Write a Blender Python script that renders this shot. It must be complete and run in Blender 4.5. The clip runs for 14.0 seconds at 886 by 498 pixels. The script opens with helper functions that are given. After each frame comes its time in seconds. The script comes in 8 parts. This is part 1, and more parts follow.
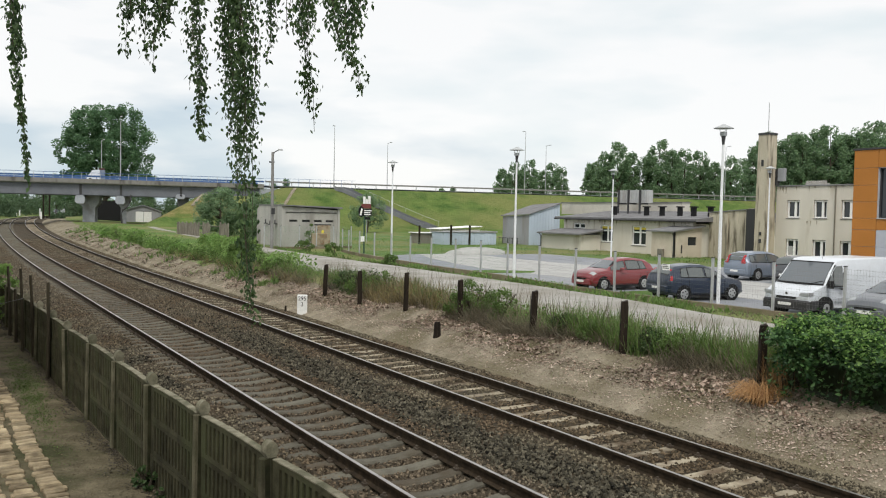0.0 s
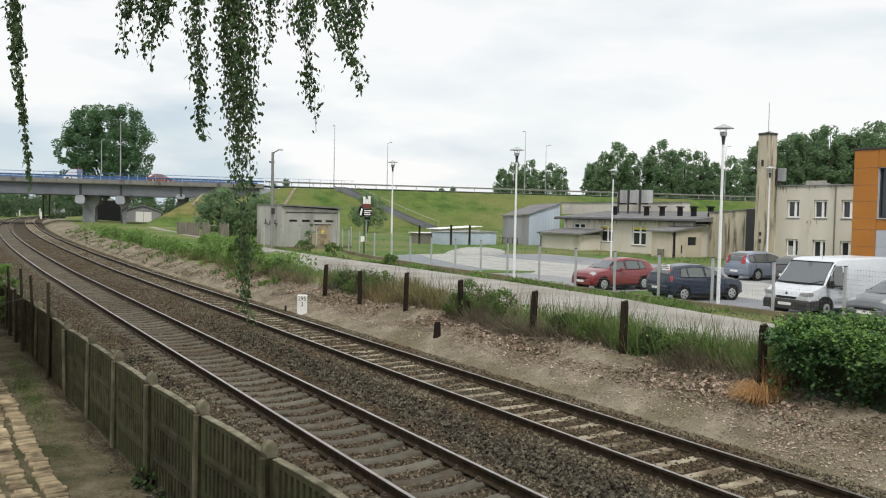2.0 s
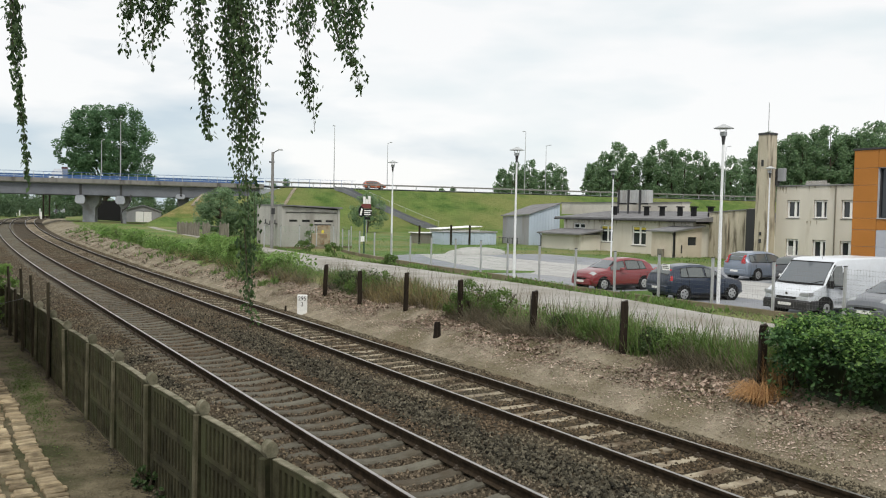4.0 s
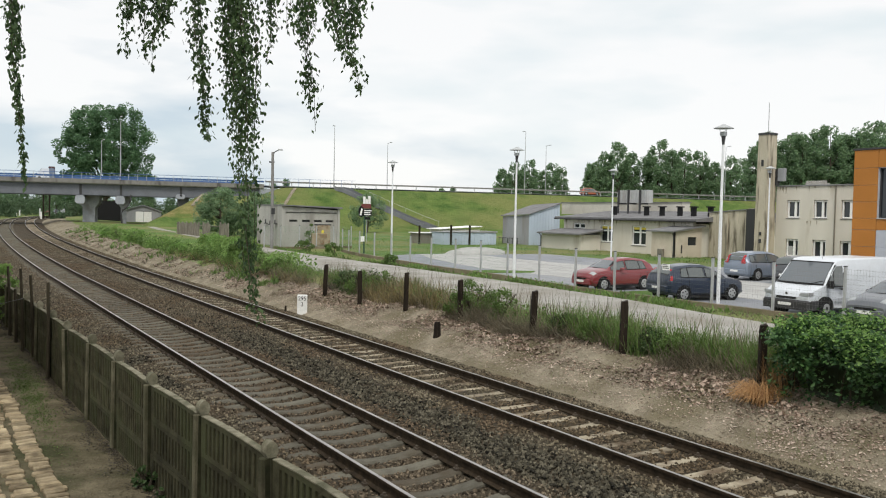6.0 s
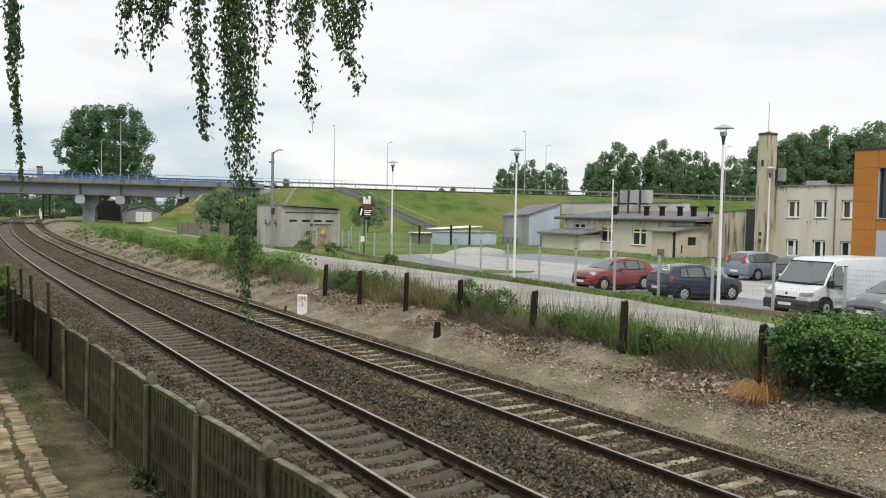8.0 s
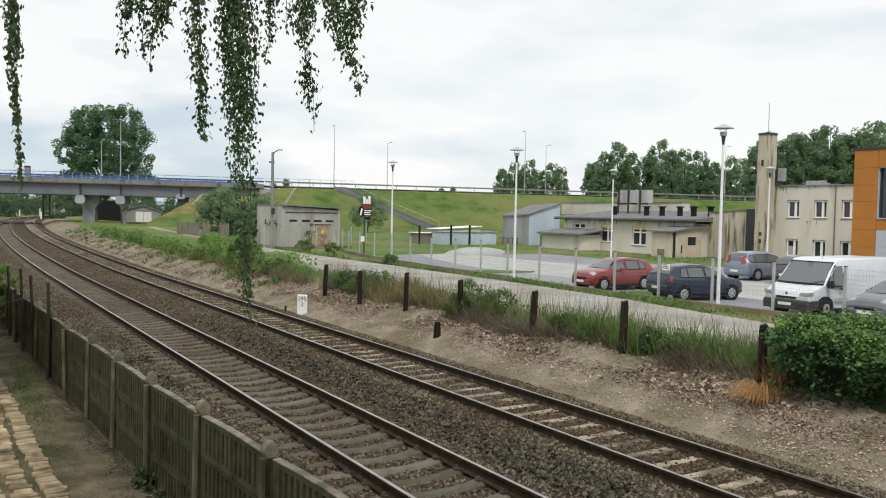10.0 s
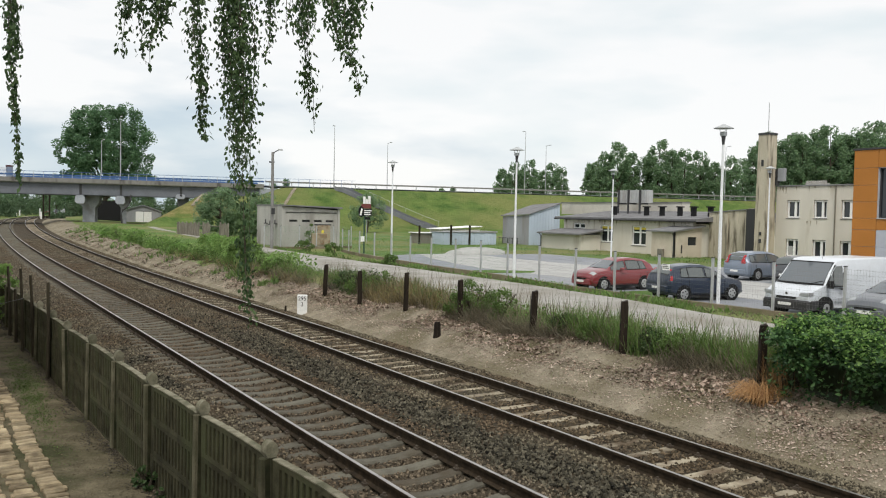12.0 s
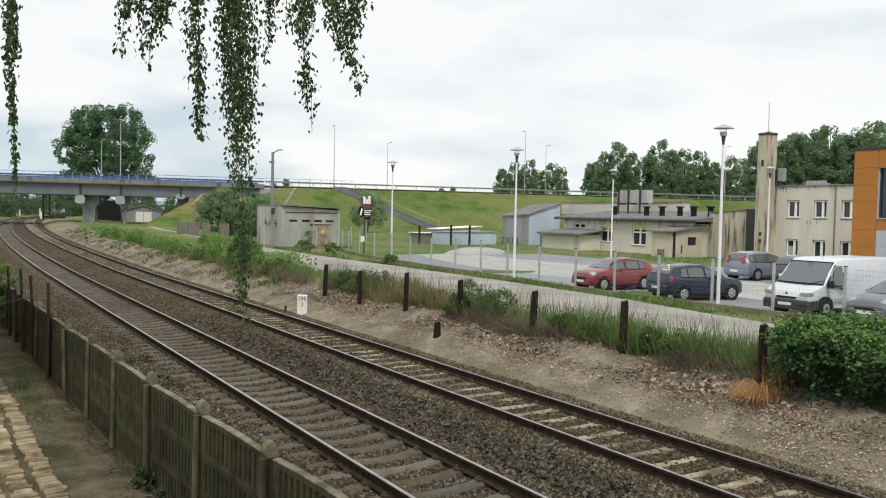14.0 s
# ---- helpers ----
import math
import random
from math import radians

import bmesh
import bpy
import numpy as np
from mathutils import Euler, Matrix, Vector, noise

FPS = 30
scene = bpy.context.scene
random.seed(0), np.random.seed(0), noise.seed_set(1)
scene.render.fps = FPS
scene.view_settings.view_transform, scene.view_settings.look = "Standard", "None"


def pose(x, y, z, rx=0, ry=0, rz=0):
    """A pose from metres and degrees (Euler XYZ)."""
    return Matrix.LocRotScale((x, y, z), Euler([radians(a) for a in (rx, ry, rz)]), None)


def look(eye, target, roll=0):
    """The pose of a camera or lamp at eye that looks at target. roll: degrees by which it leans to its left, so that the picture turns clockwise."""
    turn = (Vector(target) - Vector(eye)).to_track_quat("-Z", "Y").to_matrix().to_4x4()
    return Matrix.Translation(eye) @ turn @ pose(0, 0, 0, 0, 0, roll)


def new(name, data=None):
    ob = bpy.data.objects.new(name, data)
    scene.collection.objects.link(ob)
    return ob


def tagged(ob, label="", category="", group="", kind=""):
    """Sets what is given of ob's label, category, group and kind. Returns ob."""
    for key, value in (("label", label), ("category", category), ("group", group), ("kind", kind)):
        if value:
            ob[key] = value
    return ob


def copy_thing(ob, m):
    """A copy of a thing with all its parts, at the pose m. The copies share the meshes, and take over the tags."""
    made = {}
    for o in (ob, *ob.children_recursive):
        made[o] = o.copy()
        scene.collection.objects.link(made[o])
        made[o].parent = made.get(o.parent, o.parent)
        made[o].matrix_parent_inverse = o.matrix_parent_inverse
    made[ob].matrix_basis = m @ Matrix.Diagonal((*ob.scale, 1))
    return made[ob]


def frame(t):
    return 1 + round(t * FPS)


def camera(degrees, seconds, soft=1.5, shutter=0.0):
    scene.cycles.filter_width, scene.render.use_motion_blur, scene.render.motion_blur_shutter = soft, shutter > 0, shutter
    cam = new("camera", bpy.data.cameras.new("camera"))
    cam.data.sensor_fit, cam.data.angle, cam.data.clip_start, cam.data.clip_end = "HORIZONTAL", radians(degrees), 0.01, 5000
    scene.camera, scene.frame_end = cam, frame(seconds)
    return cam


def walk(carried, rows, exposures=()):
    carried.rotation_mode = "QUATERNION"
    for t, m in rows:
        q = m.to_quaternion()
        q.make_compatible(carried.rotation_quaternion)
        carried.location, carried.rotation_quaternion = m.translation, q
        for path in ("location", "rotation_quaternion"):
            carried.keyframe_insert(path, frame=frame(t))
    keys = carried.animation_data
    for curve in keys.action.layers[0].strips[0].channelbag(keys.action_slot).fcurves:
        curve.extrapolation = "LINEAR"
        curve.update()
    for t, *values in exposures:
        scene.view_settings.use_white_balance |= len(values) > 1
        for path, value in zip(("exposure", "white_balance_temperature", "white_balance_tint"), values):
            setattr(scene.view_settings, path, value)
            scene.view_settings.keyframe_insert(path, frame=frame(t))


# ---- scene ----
# The track lies along +Y, X is the distance across it, z = 0 is the rail head.
EYE = (0.0, 0.0, 3.6)
YAW, PITCH, ROLL = 31.19, 2.3355, 1.1845
cam = camera(55.55, 14.0, soft=1.1)
AIM = (math.sin(radians(YAW)) * math.cos(radians(PITCH)), math.cos(radians(YAW)) * math.cos(radians(PITCH)), 3.6 - math.sin(radians(PITCH)))
walk(cam, [(0.0, look(EYE, AIM, ROLL)), (14.0, look(EYE, AIM, ROLL))], exposures=[(0.0, 0.0, 6500, 10), (14.0, 0.0, 6500, 10)])

# ---- sky and sun: bright overcast ----
world = bpy.data.worlds.new("overcast_sky")
scene.world = world
world.use_nodes = True
wn, wl = world.node_tree.nodes, world.node_tree.links
wn.clear()
SUN_EL, SUN_ROT = 52.0, 215.0
sky = wn.new("ShaderNodeTexSky")
sky.sky_type, sky.sun_disc, sky.sun_elevation, sky.sun_rotation = "NISHITA", False, radians(SUN_EL), radians(SUN_ROT)
bg_sky, bg_cloud = wn.new("ShaderNodeBackground"), wn.new("ShaderNodeBackground")
bg_sky.inputs["Strength"].default_value = 0.1
wl.new(sky.outputs[0], bg_sky.inputs[0])
tc = wn.new("ShaderNodeTexCoord")
sep = wn.new("ShaderNodeSeparateXYZ")
wl.new(tc.outputs["Generated"], sep.inputs[0])
mp = wn.new("ShaderNodeMapping")
mp.inputs["Scale"].default_value = (2.0, 2.0, 7.0)
wl.new(tc.outputs["Generated"], mp.inputs[0])
nz = wn.new("ShaderNodeTexNoise")
nz.inputs["Scale"].default_value, nz.inputs["Detail"].default_value, nz.inputs["Roughness"].default_value = 1.5, 6.0, 0.5
wl.new(mp.outputs[0], nz.inputs[0])
ramp = wn.new("ShaderNodeValToRGB")
ramp.color_ramp.elements[0].position, ramp.color_ramp.elements[0].color = 0.30, (0.62, 0.72, 0.79, 1)
ramp.color_ramp.elements[1].position, ramp.color_ramp.elements[1].color = 0.50, (1.0, 1.0, 0.99, 1)
lift = wn.new("ShaderNodeMapRange")
lift.inputs[1].default_value, lift.inputs[2].default_value, lift.inputs[3].default_value, lift.inputs[4].default_value = 0.07, 0.22, -0.17, 0.2
wl.new(sep.outputs["Z"], lift.inputs[0])
summed = wn.new("ShaderNodeMath")
wl.new(nz.outputs[0], summed.inputs[0])
wl.new(lift.outputs[0], summed.inputs[1])
glow = wn.new("ShaderNodeMapRange")
glow.inputs[1].default_value, glow.inputs[2].default_value, glow.inputs[3].default_value, glow.inputs[4].default_value = 0.05, 0.6, -0.06, 0.17
wl.new(sep.outputs["X"], glow.inputs[0])
summed2 = wn.new("ShaderNodeMath")
wl.new(summed.outputs[0], summed2.inputs[0])
wl.new(glow.outputs[0], summed2.inputs[1])
wl.new(summed2.outputs[0], ramp.inputs[0])
# a second layer of soft grey-blue cloud patches
mp2 = wn.new("ShaderNodeMapping")
mp2.inputs["Scale"].default_value, mp2.inputs["Location"].default_value = (1.6, 1.6, 6.0), (3.1, 1.7, 0.4)
wl.new(tc.outputs["Generated"], mp2.inputs[0])
nz2 = wn.new("ShaderNodeTexNoise")
nz2.inputs["Scale"].default_value, nz2.inputs["Detail"].default_value, nz2.inputs["Roughness"].default_value = 2.6, 4.0, 0.45
wl.new(mp2.outputs[0], nz2.inputs[0])
patches = wn.new("ShaderNodeMapRange")
patches.inputs[1].default_value, patches.inputs[2].default_value, patches.inputs[4].default_value = 0.5, 0.68, 0.75
wl.new(nz2.outputs[0], patches.inputs[0])
layer = wn.new("ShaderNodeMix")
layer.data_type = "RGBA"
layer.inputs[7].default_value = (0.78, 0.86, 0.88, 1)
wl.new(patches.outputs[0], layer.inputs["Factor"])
wl.new(ramp.outputs[0], layer.inputs[6])
wl.new(layer.outputs[2], bg_cloud.inputs[0])
bg_cloud.inputs["Strength"].default_value = 1.03
wmix = wn.new("ShaderNodeMixShader")
wmix.inputs[0].default_value = 0.9
wout = wn.new("ShaderNodeOutputWorld")
wl.new(bg_sky.outputs[0], wmix.inputs[1])
wl.new(bg_cloud.outputs[0], wmix.inputs[2])
wl.new(wmix.outputs[0], wout.inputs[0])

sun = new("sun", bpy.data.lights.new("sun", "SUN"))
sun.data.energy, sun.data.angle, sun.data.color = 2.1, radians(20), (1.0, 0.95, 0.86)
SD = Vector((math.sin(radians(SUN_ROT)) * math.cos(radians(SUN_EL)), math.cos(radians(SUN_ROT)) * math.cos(radians(SUN_EL)), math.sin(radians(SUN_EL))))
sun.matrix_world = look(SD * 100, (0, 0, 0))


# ---- materials ----
def lerp(a, b, k):
    return a + (b - a) * k


def surf(name, c1, c2, scale=6.0, rough=0.8, bump=0.3, fine=40.0, c3=None, patch=0.7, patch_at=0.55, metal=0.0, world_space=True, vary=0.0, island=0.0, dist=0.02, streak=0.0, spec=0.4):
    """A weathered surface: two tones at scale, a third in patches, fine relief, optional change from piece to piece."""
    m = bpy.data.materials.new(name)
    m.use_nodes = True
    n, l = m.node_tree.nodes, m.node_tree.links
    b = n["Principled BSDF"]
    b.inputs["Roughness"].default_value, b.inputs["Metallic"].default_value = rough, metal
    b.inputs["Specular IOR Level"].default_value = spec * (0.4 if rough > 0.75 else 1.0)
    if world_space:
        co = n.new("ShaderNodeNewGeometry").outputs["Position"]
    else:
        co = n.new("ShaderNodeTexCoord").outputs["Object"]
    if streak:
        mpn = n.new("ShaderNodeMapping")
        mpn.inputs["Scale"].default_value = (1, 1, streak)
        l.new(co, mpn.inputs[0])
        co_main = mpn.outputs[0]
    else:
        co_main = co

    def noise_at(s, d=4.0, src=None):
        t = n.new("ShaderNodeTexNoise")
        t.inputs["Scale"].default_value, t.inputs["Detail"].default_value = s, d
        l.new(src or co_main, t.inputs["Vector"])
        return t.outputs[0]

    def ramped(src, lo, hi):
        r = n.new("ShaderNodeMapRange")
        r.inputs[1].default_value, r.inputs[2].default_value = lo, hi
        l.new(src, r.inputs[0])
        return r.outputs[0]

    def mixed(fac, a, c):
        x = n.new("ShaderNodeMix")
        x.data_type = "RGBA"
        l.new(fac, x.inputs["Factor"])
        for sock, v in ((x.inputs[6], a), (x.inputs[7], c)):
            if isinstance(v, tuple):
                sock.default_value = (*v, 1)
            else:
                l.new(v, sock)
        return x.outputs[2]

    col = mixed(ramped(noise_at(scale), 0.3, 0.7), c1, c2)
    if c3:
        col = mixed(ramped(noise_at(patch, 5.0), patch_at - 0.08, patch_at + 0.1), col, c3)
    grain = noise_at(fine, 3.0, co)
    hsv = n.new("ShaderNodeHueSaturation")
    l.new(col, hsv.inputs["Color"])
    val = ramped(grain, 0.2, 0.8)
    v2 = n.new("ShaderNodeMapRange")
    v2.inputs[3].default_value, v2.inputs[4].default_value = 0.82, 1.18
    l.new(val, v2.inputs[0])
    vout = v2.outputs[0]
    for amount, src in ((vary, "o"), (island, "i")):
        if amount:
            if src == "o":
                rnd = n.new("ShaderNodeObjectInfo").outputs["Random"]
            else:
                rnd = n.new("ShaderNodeNewGeometry").outputs["Random Per Island"]
            rr = n.new("ShaderNodeMapRange")
            rr.inputs[3].default_value, rr.inputs[4].default_value = 1 - amount, 1 + amount
            l.new(rnd, rr.inputs[0])
            mu = n.new("ShaderNodeMath")
            mu.operation = "MULTIPLY"
            l.new(vout, mu.inputs[0])
            l.new(rr.outputs[0], mu.inputs[1])
            vout = mu.outputs[0]
    l.new(vout, hsv.inputs["Value"])
    l.new(hsv.outputs[0], b.inputs["Base Color"])
    if bump:
        bp = n.new("ShaderNodeBump")
        bp.inputs["Strength"].default_value, bp.inputs["Distance"].default_value = bump, dist
        l.new(grain, bp.inputs["Height"])
        l.new(bp.outputs[0], b.inputs["Normal"])
    return m


def leafy(name, c1, c2, trans=0.3, rough=0.5, hue=0.0):
    """Leaves and blades: the tone changes from leaf to leaf and a little light comes through."""
    m = bpy.data.materials.new(name)
    m.use_nodes = True
    n, l = m.node_tree.nodes, m.node_tree.links
    b = n["Principled BSDF"]
    b.inputs["Roughness"].default_value = rough
    b.inputs["Specular IOR Level"].default_value = 0.3
    rnd = n.new("ShaderNodeNewGeometry")
    x = n.new("ShaderNodeMix")
    x.data_type = "RGBA"
    l.new(rnd.outputs["Random Per Island"], x.inputs["Factor"])
    x.inputs[6].default_value, x.inputs[7].default_value = (*c1, 1), (*c2, 1)
    nzz = n.new("ShaderNodeTexNoise")
    nzz.inputs["Scale"].default_value = 0.9
    l.new(rnd.outputs["Position"], nzz.inputs["Vector"])
    h = n.new("ShaderNodeHueSaturation")
    mr = n.new("ShaderNodeMapRange")
    mr.inputs[1].default_value, mr.inputs[2].default_value, mr.inputs[3].default_value, mr.inputs[4].default_value = 0.3, 0.7, 0.75, 1.25
    l.new(nzz.outputs[0], mr.inputs[0])
    l.new(mr.outputs[0], h.inputs["Value"])
    l.new(x.outputs[2], h.inputs["Color"])
    l.new(h.outputs[0], b.inputs["Base Color"])
    t = n.new("ShaderNodeBsdfTranslucent")
    l.new(h.outputs[0], t.inputs[0])
    ms = n.new("ShaderNodeMixShader")
    ms.inputs[0].default_value = trans
    l.new(b.outputs[0], ms.inputs[1])
    l.new(t.outputs[0], ms.inputs[2])
    l.new(ms.outputs[0], n["Material Output"].inputs[0])
    return m


def plain(name, c, rough=0.5, metal=0.0, spec=0.5, coat=0.0):
    """Paint, plastic or metal with faint grime."""
    m = surf(name, tuple(v * 0.94 for v in c), tuple(min(1, v * 1.04) for v in c), 3.0, rough, 0.05, 60.0, metal=metal, world_space=False, spec=spec)
    m.node_tree.nodes["Principled BSDF"].inputs["Coat Weight"].default_value = coat
    return m


def glassy(name, c=(0.02, 0.025, 0.03), rough=0.06, spec=0.6):
    m = bpy.data.materials.new(name)
    m.use_nodes = True
    b = m.node_tree.nodes["Principled BSDF"]
    b.inputs["Base Color"].default_value, b.inputs["Roughness"].default_value = (*c, 1), rough
    b.inputs["Specular IOR Level"].default_value = spec
    return m


M_dirt = surf("bare_earth", (0.163, 0.142, 0.101), (0.325, 0.286, 0.216), 1.9, 0.95, 1.0, 22.0, c3=(0.16, 0.14, 0.09), patch=0.55, patch_at=0.53, dist=0.05)
M_yard = surf("trodden_soil", (0.085, 0.073, 0.045), (0.17, 0.145, 0.095), 2.4, 0.95, 1.0, 14.0, c3=(0.05, 0.052, 0.024), patch=0.8, patch_at=0.55, dist=0.05)
M_grassland = surf("meadow", (0.068, 0.13, 0.028), (0.115, 0.185, 0.047), 0.5, 0.95, 0.8, 9.0, c3=(0.17, 0.18, 0.07), patch=0.09, patch_at=0.5, dist=0.1)
M_bankgrass = surf("embankment_grass", (0.05, 0.1, 0.022), (0.13, 0.185, 0.05), 0.45, 0.95, 1.0, 3.0, c3=(0.155, 0.175, 0.06), patch=0.1, patch_at=0.5, dist=0.3)
M_ballast = surf("ballast_bed", (0.022, 0.018, 0.012), (0.1, 0.084, 0.06), 14.0, 0.95, 1.0, 26.0, c3=(0.06, 0.045, 0.028), patch=0.8, patch_at=0.52, dist=0.05)
M_stone = surf("ballast_stone", (0.084, 0.073, 0.05), (0.19, 0.167, 0.12), 5.0, 0.9, 0.3, 90.0, c3=(0.108, 0.082, 0.053), patch=0.35, patch_at=0.52, island=0.75)
M_redstone = surf("rusty_ballast_stone", (0.072, 0.057, 0.04), (0.168, 0.138, 0.1), 5.0, 0.9, 0.3, 90.0, c3=(0.1, 0.072, 0.047), patch=0.35, patch_at=0.52, island=0.75)
M_greystone = surf("fresh_grey_ballast_stone", (0.033, 0.03, 0.021), (0.1, 0.091, 0.067), 5.0, 0.85, 0.3, 90.0, island=0.9)
M_clip = surf("rusty_clip_steel", (0.04, 0.031, 0.022), (0.1, 0.08, 0.06), 9.0, 0.7, 0.3, 80.0)
M_pebble = surf("pale_pebble", (0.2, 0.17, 0.13), (0.36, 0.32, 0.26), 5.0, 0.9, 0.3, 90.0, island=0.5)
M_sleeper = surf("sleeper_concrete", (0.092, 0.086, 0.068), (0.138, 0.13, 0.104), 7.0, 0.9, 0.4, 60.0, c3=(0.09, 0.072, 0.05), patch=1.2, patch_at=0.55, vary=0.18)
M_sleeper_pale = surf("pale_sleeper_concrete", (0.25, 0.215, 0.155), (0.37, 0.33, 0.25), 7.0, 0.9, 0.4, 60.0, c3=(0.12, 0.09, 0.06), patch=1.6, patch_at=0.5, vary=0.2)
M_rail_side = surf("rusty_rail", (0.018, 0.014, 0.009), (0.05, 0.036, 0.023), 9.0, 0.85, 0.3, 80.0)
M_rail_top = surf("polished_rail_head", (0.3, 0.285, 0.265), (0.42, 0.4, 0.375), 2.0, 0.32, 0.05, 90.0, metal=0.9)
M_road = surf("pale_concrete_road", (0.285, 0.276, 0.252), (0.38, 0.37, 0.343), 1.4, 0.9, 0.4, 22.0, c3=(0.24, 0.225, 0.195), patch=0.35, patch_at=0.55)
M_asphalt = surf("grey_asphalt", (0.2, 0.215, 0.24), (0.265, 0.28, 0.31), 0.8, 0.85, 0.3, 45.0, c3=(0.28, 0.29, 0.305), patch=0.12, patch_at=0.55)
M_paleyard = surf("pale_gravel", (0.34, 0.34, 0.33), (0.43, 0.43, 0.42), 0.7, 0.9, 0.3, 20.0)
M_fence = surf("mossy_fence_concrete", (0.026, 0.025, 0.014), (0.072, 0.068, 0.041), 4.0, 0.95, 0.6, 55.0, c3=(0.055, 0.06, 0.03), patch=1.3, patch_at=0.54, vary=0.2)
# dark tone that stands in for shade in the fence recesses
M_fence_shade = surf("fence_shade_concrete", (0.016, 0.018, 0.009), (0.045, 0.044, 0.024), 6.0, 0.95, 0.5, 50.0)
M_lichen = surf("pale_lichen_concrete", (0.12, 0.113, 0.078), (0.24, 0.226, 0.165), 9.0, 0.95, 0.6, 55.0, c3=(0.08, 0.08, 0.05), patch=3.0, patch_at=0.54, vary=0.15)
M_fencepost = surf("post_concrete", (0.064, 0.06, 0.039), (0.14, 0.131, 0.088), 5.0, 0.95, 0.6, 55.0, c3=(0.06, 0.06, 0.035), patch=1.6, patch_at=0.56, vary=0.15)
M_brick = surf("worn_paving_brick", (0.245, 0.193, 0.12), (0.405, 0.335, 0.222), 3.0, 0.9, 0.5, 60.0, c3=(0.12, 0.095, 0.06), patch=2.5, patch_at=0.54, vary=0.35)
M_concrete = surf("weathered_concrete", (0.33, 0.325, 0.305), (0.44, 0.43, 0.405), 0.8, 0.9, 0.3, 18.0, c3=(0.21, 0.2, 0.18), patch=0.5, patch_at=0.6, streak=0.25)
M_girder = surf("painted_girder", (0.12, 0.13, 0.15), (0.16, 0.17, 0.195), 0.5, 0.7, 0.1, 8.0)
M_cap = surf("pale_pier_concrete", (0.28, 0.3, 0.335), (0.36, 0.38, 0.415), 0.6, 0.85, 0.2, 8.0)
M_pier = surf("grey_pier_concrete", (0.27, 0.285, 0.31), (0.36, 0.375, 0.40), 0.7, 0.9, 0.2, 8.0, c3=(0.2, 0.19, 0.19), patch=0.5, patch_at=0.58)
M_blue = plain("blue_rail_paint", (0.05, 0.12, 0.3), 0.5)
M_edgebeam = surf("stained_edge_beam", (0.17, 0.165, 0.155), (0.27, 0.262, 0.25), 0.9, 0.9, 0.3, 12.0, c3=(0.1, 0.095, 0.09), patch=0.9, patch_at=0.57, streak=0.3)
M_oldsteel = surf("dull_barrier_steel", (0.2, 0.195, 0.19), (0.28, 0.275, 0.27), 0.5, 0.7, 0.1, 12.0, metal=0.2)
M_wire = plain("dull_wire", (0.22, 0.23, 0.23), 0.7)
M_greenwire = plain("green_coated_wire", (0.2, 0.32, 0.22), 0.6)
M_steel = surf("galvanised_steel", (0.38, 0.39, 0.4), (0.5, 0.51, 0.52), 3.0, 0.5, 0.1, 50.0, metal=0.4, world_space=False)
M_white_pole = plain("white_pole_paint", (0.72, 0.74, 0.76), 0.45)
M_darkwood = surf("tarred_wood", (0.01, 0.008, 0.006), (0.034, 0.025, 0.018), 9.0, 0.9, 0.6, 60.0, streak=0.15)
M_oldpost = surf("old_brown_post_wood", (0.02, 0.017, 0.011), (0.062, 0.053, 0.036), 9.0, 0.9, 0.6, 60.0, streak=0.15)
M_greywood = surf("grey_weathered_wood", (0.16, 0.148, 0.122), (0.25, 0.235, 0.195), 6.0, 0.9, 0.4, 40.0, streak=0.2)
M_beige = surf("beige_plaster", (0.56, 0.526, 0.46), (0.67, 0.638, 0.57), 0.6, 0.9, 0.2, 20.0, c3=(0.36, 0.3, 0.21), patch=0.9, patch_at=0.66, streak=0.2)
M_stained = surf("stained_plaster", (0.4, 0.36, 0.28), (0.54, 0.49, 0.39), 1.6, 0.9, 0.3, 20.0, c3=(0.15, 0.13, 0.1), patch=3.0, patch_at=0.565, streak=0.14)
M_orange = surf("orange_cladding", (0.38, 0.148, 0.022), (0.43, 0.17, 0.028), 0.7, 0.55, 0.05, 20.0, vary=0.05)
M_greyclad = plain("grey_cladding", (0.42, 0.44, 0.48), 0.5)
M_roof = surf("roofing_felt", (0.14, 0.14, 0.145), (0.22, 0.22, 0.225), 1.0, 0.95, 0.3, 25.0)
M_metalwall = surf("pale_sheet_metal", (0.4, 0.47, 0.56), (0.5, 0.57, 0.66), 0.6, 0.6, 0.1, 20.0, streak=0.3)
M_greysheet = surf("grey_sheet_metal", (0.24, 0.25, 0.265), (0.33, 0.34, 0.355), 0.8, 0.7, 0.2, 20.0, c3=(0.2, 0.18, 0.16), patch=0.5, patch_at=0.58, streak=0.2)
M_corrugated = surf("pale_corrugated_sheet", (0.36, 0.37, 0.375), (0.46, 0.47, 0.475), 1.2, 0.6, 0.1, 20.0, c3=(0.28, 0.26, 0.24), patch=0.8, patch_at=0.58, streak=0.2)
M_winframe = plain("white_window_frame", (0.84, 0.84, 0.83), 0.5)
M_glass = glassy("window_glass", (0.025, 0.03, 0.035))
M_black = plain("black_rubber", (0.014, 0.014, 0.015), 0.8)
M_dark = plain("dark_metal", (0.035, 0.035, 0.037), 0.6)
M_red_paint = plain("red_car_paint", (0.2, 0.022, 0.028), 0.3, coat=0.6)
M_navy_paint = plain("navy_car_paint", (0.011, 0.021, 0.045), 0.3, coat=0.5)
M_silverblue = plain("silver_blue_car_paint", (0.2, 0.24, 0.305), 0.35, metal=0.3, coat=0.5)
M_graphite = plain("graphite_car_paint", (0.15, 0.16, 0.18), 0.35, metal=0.3, coat=0.5)
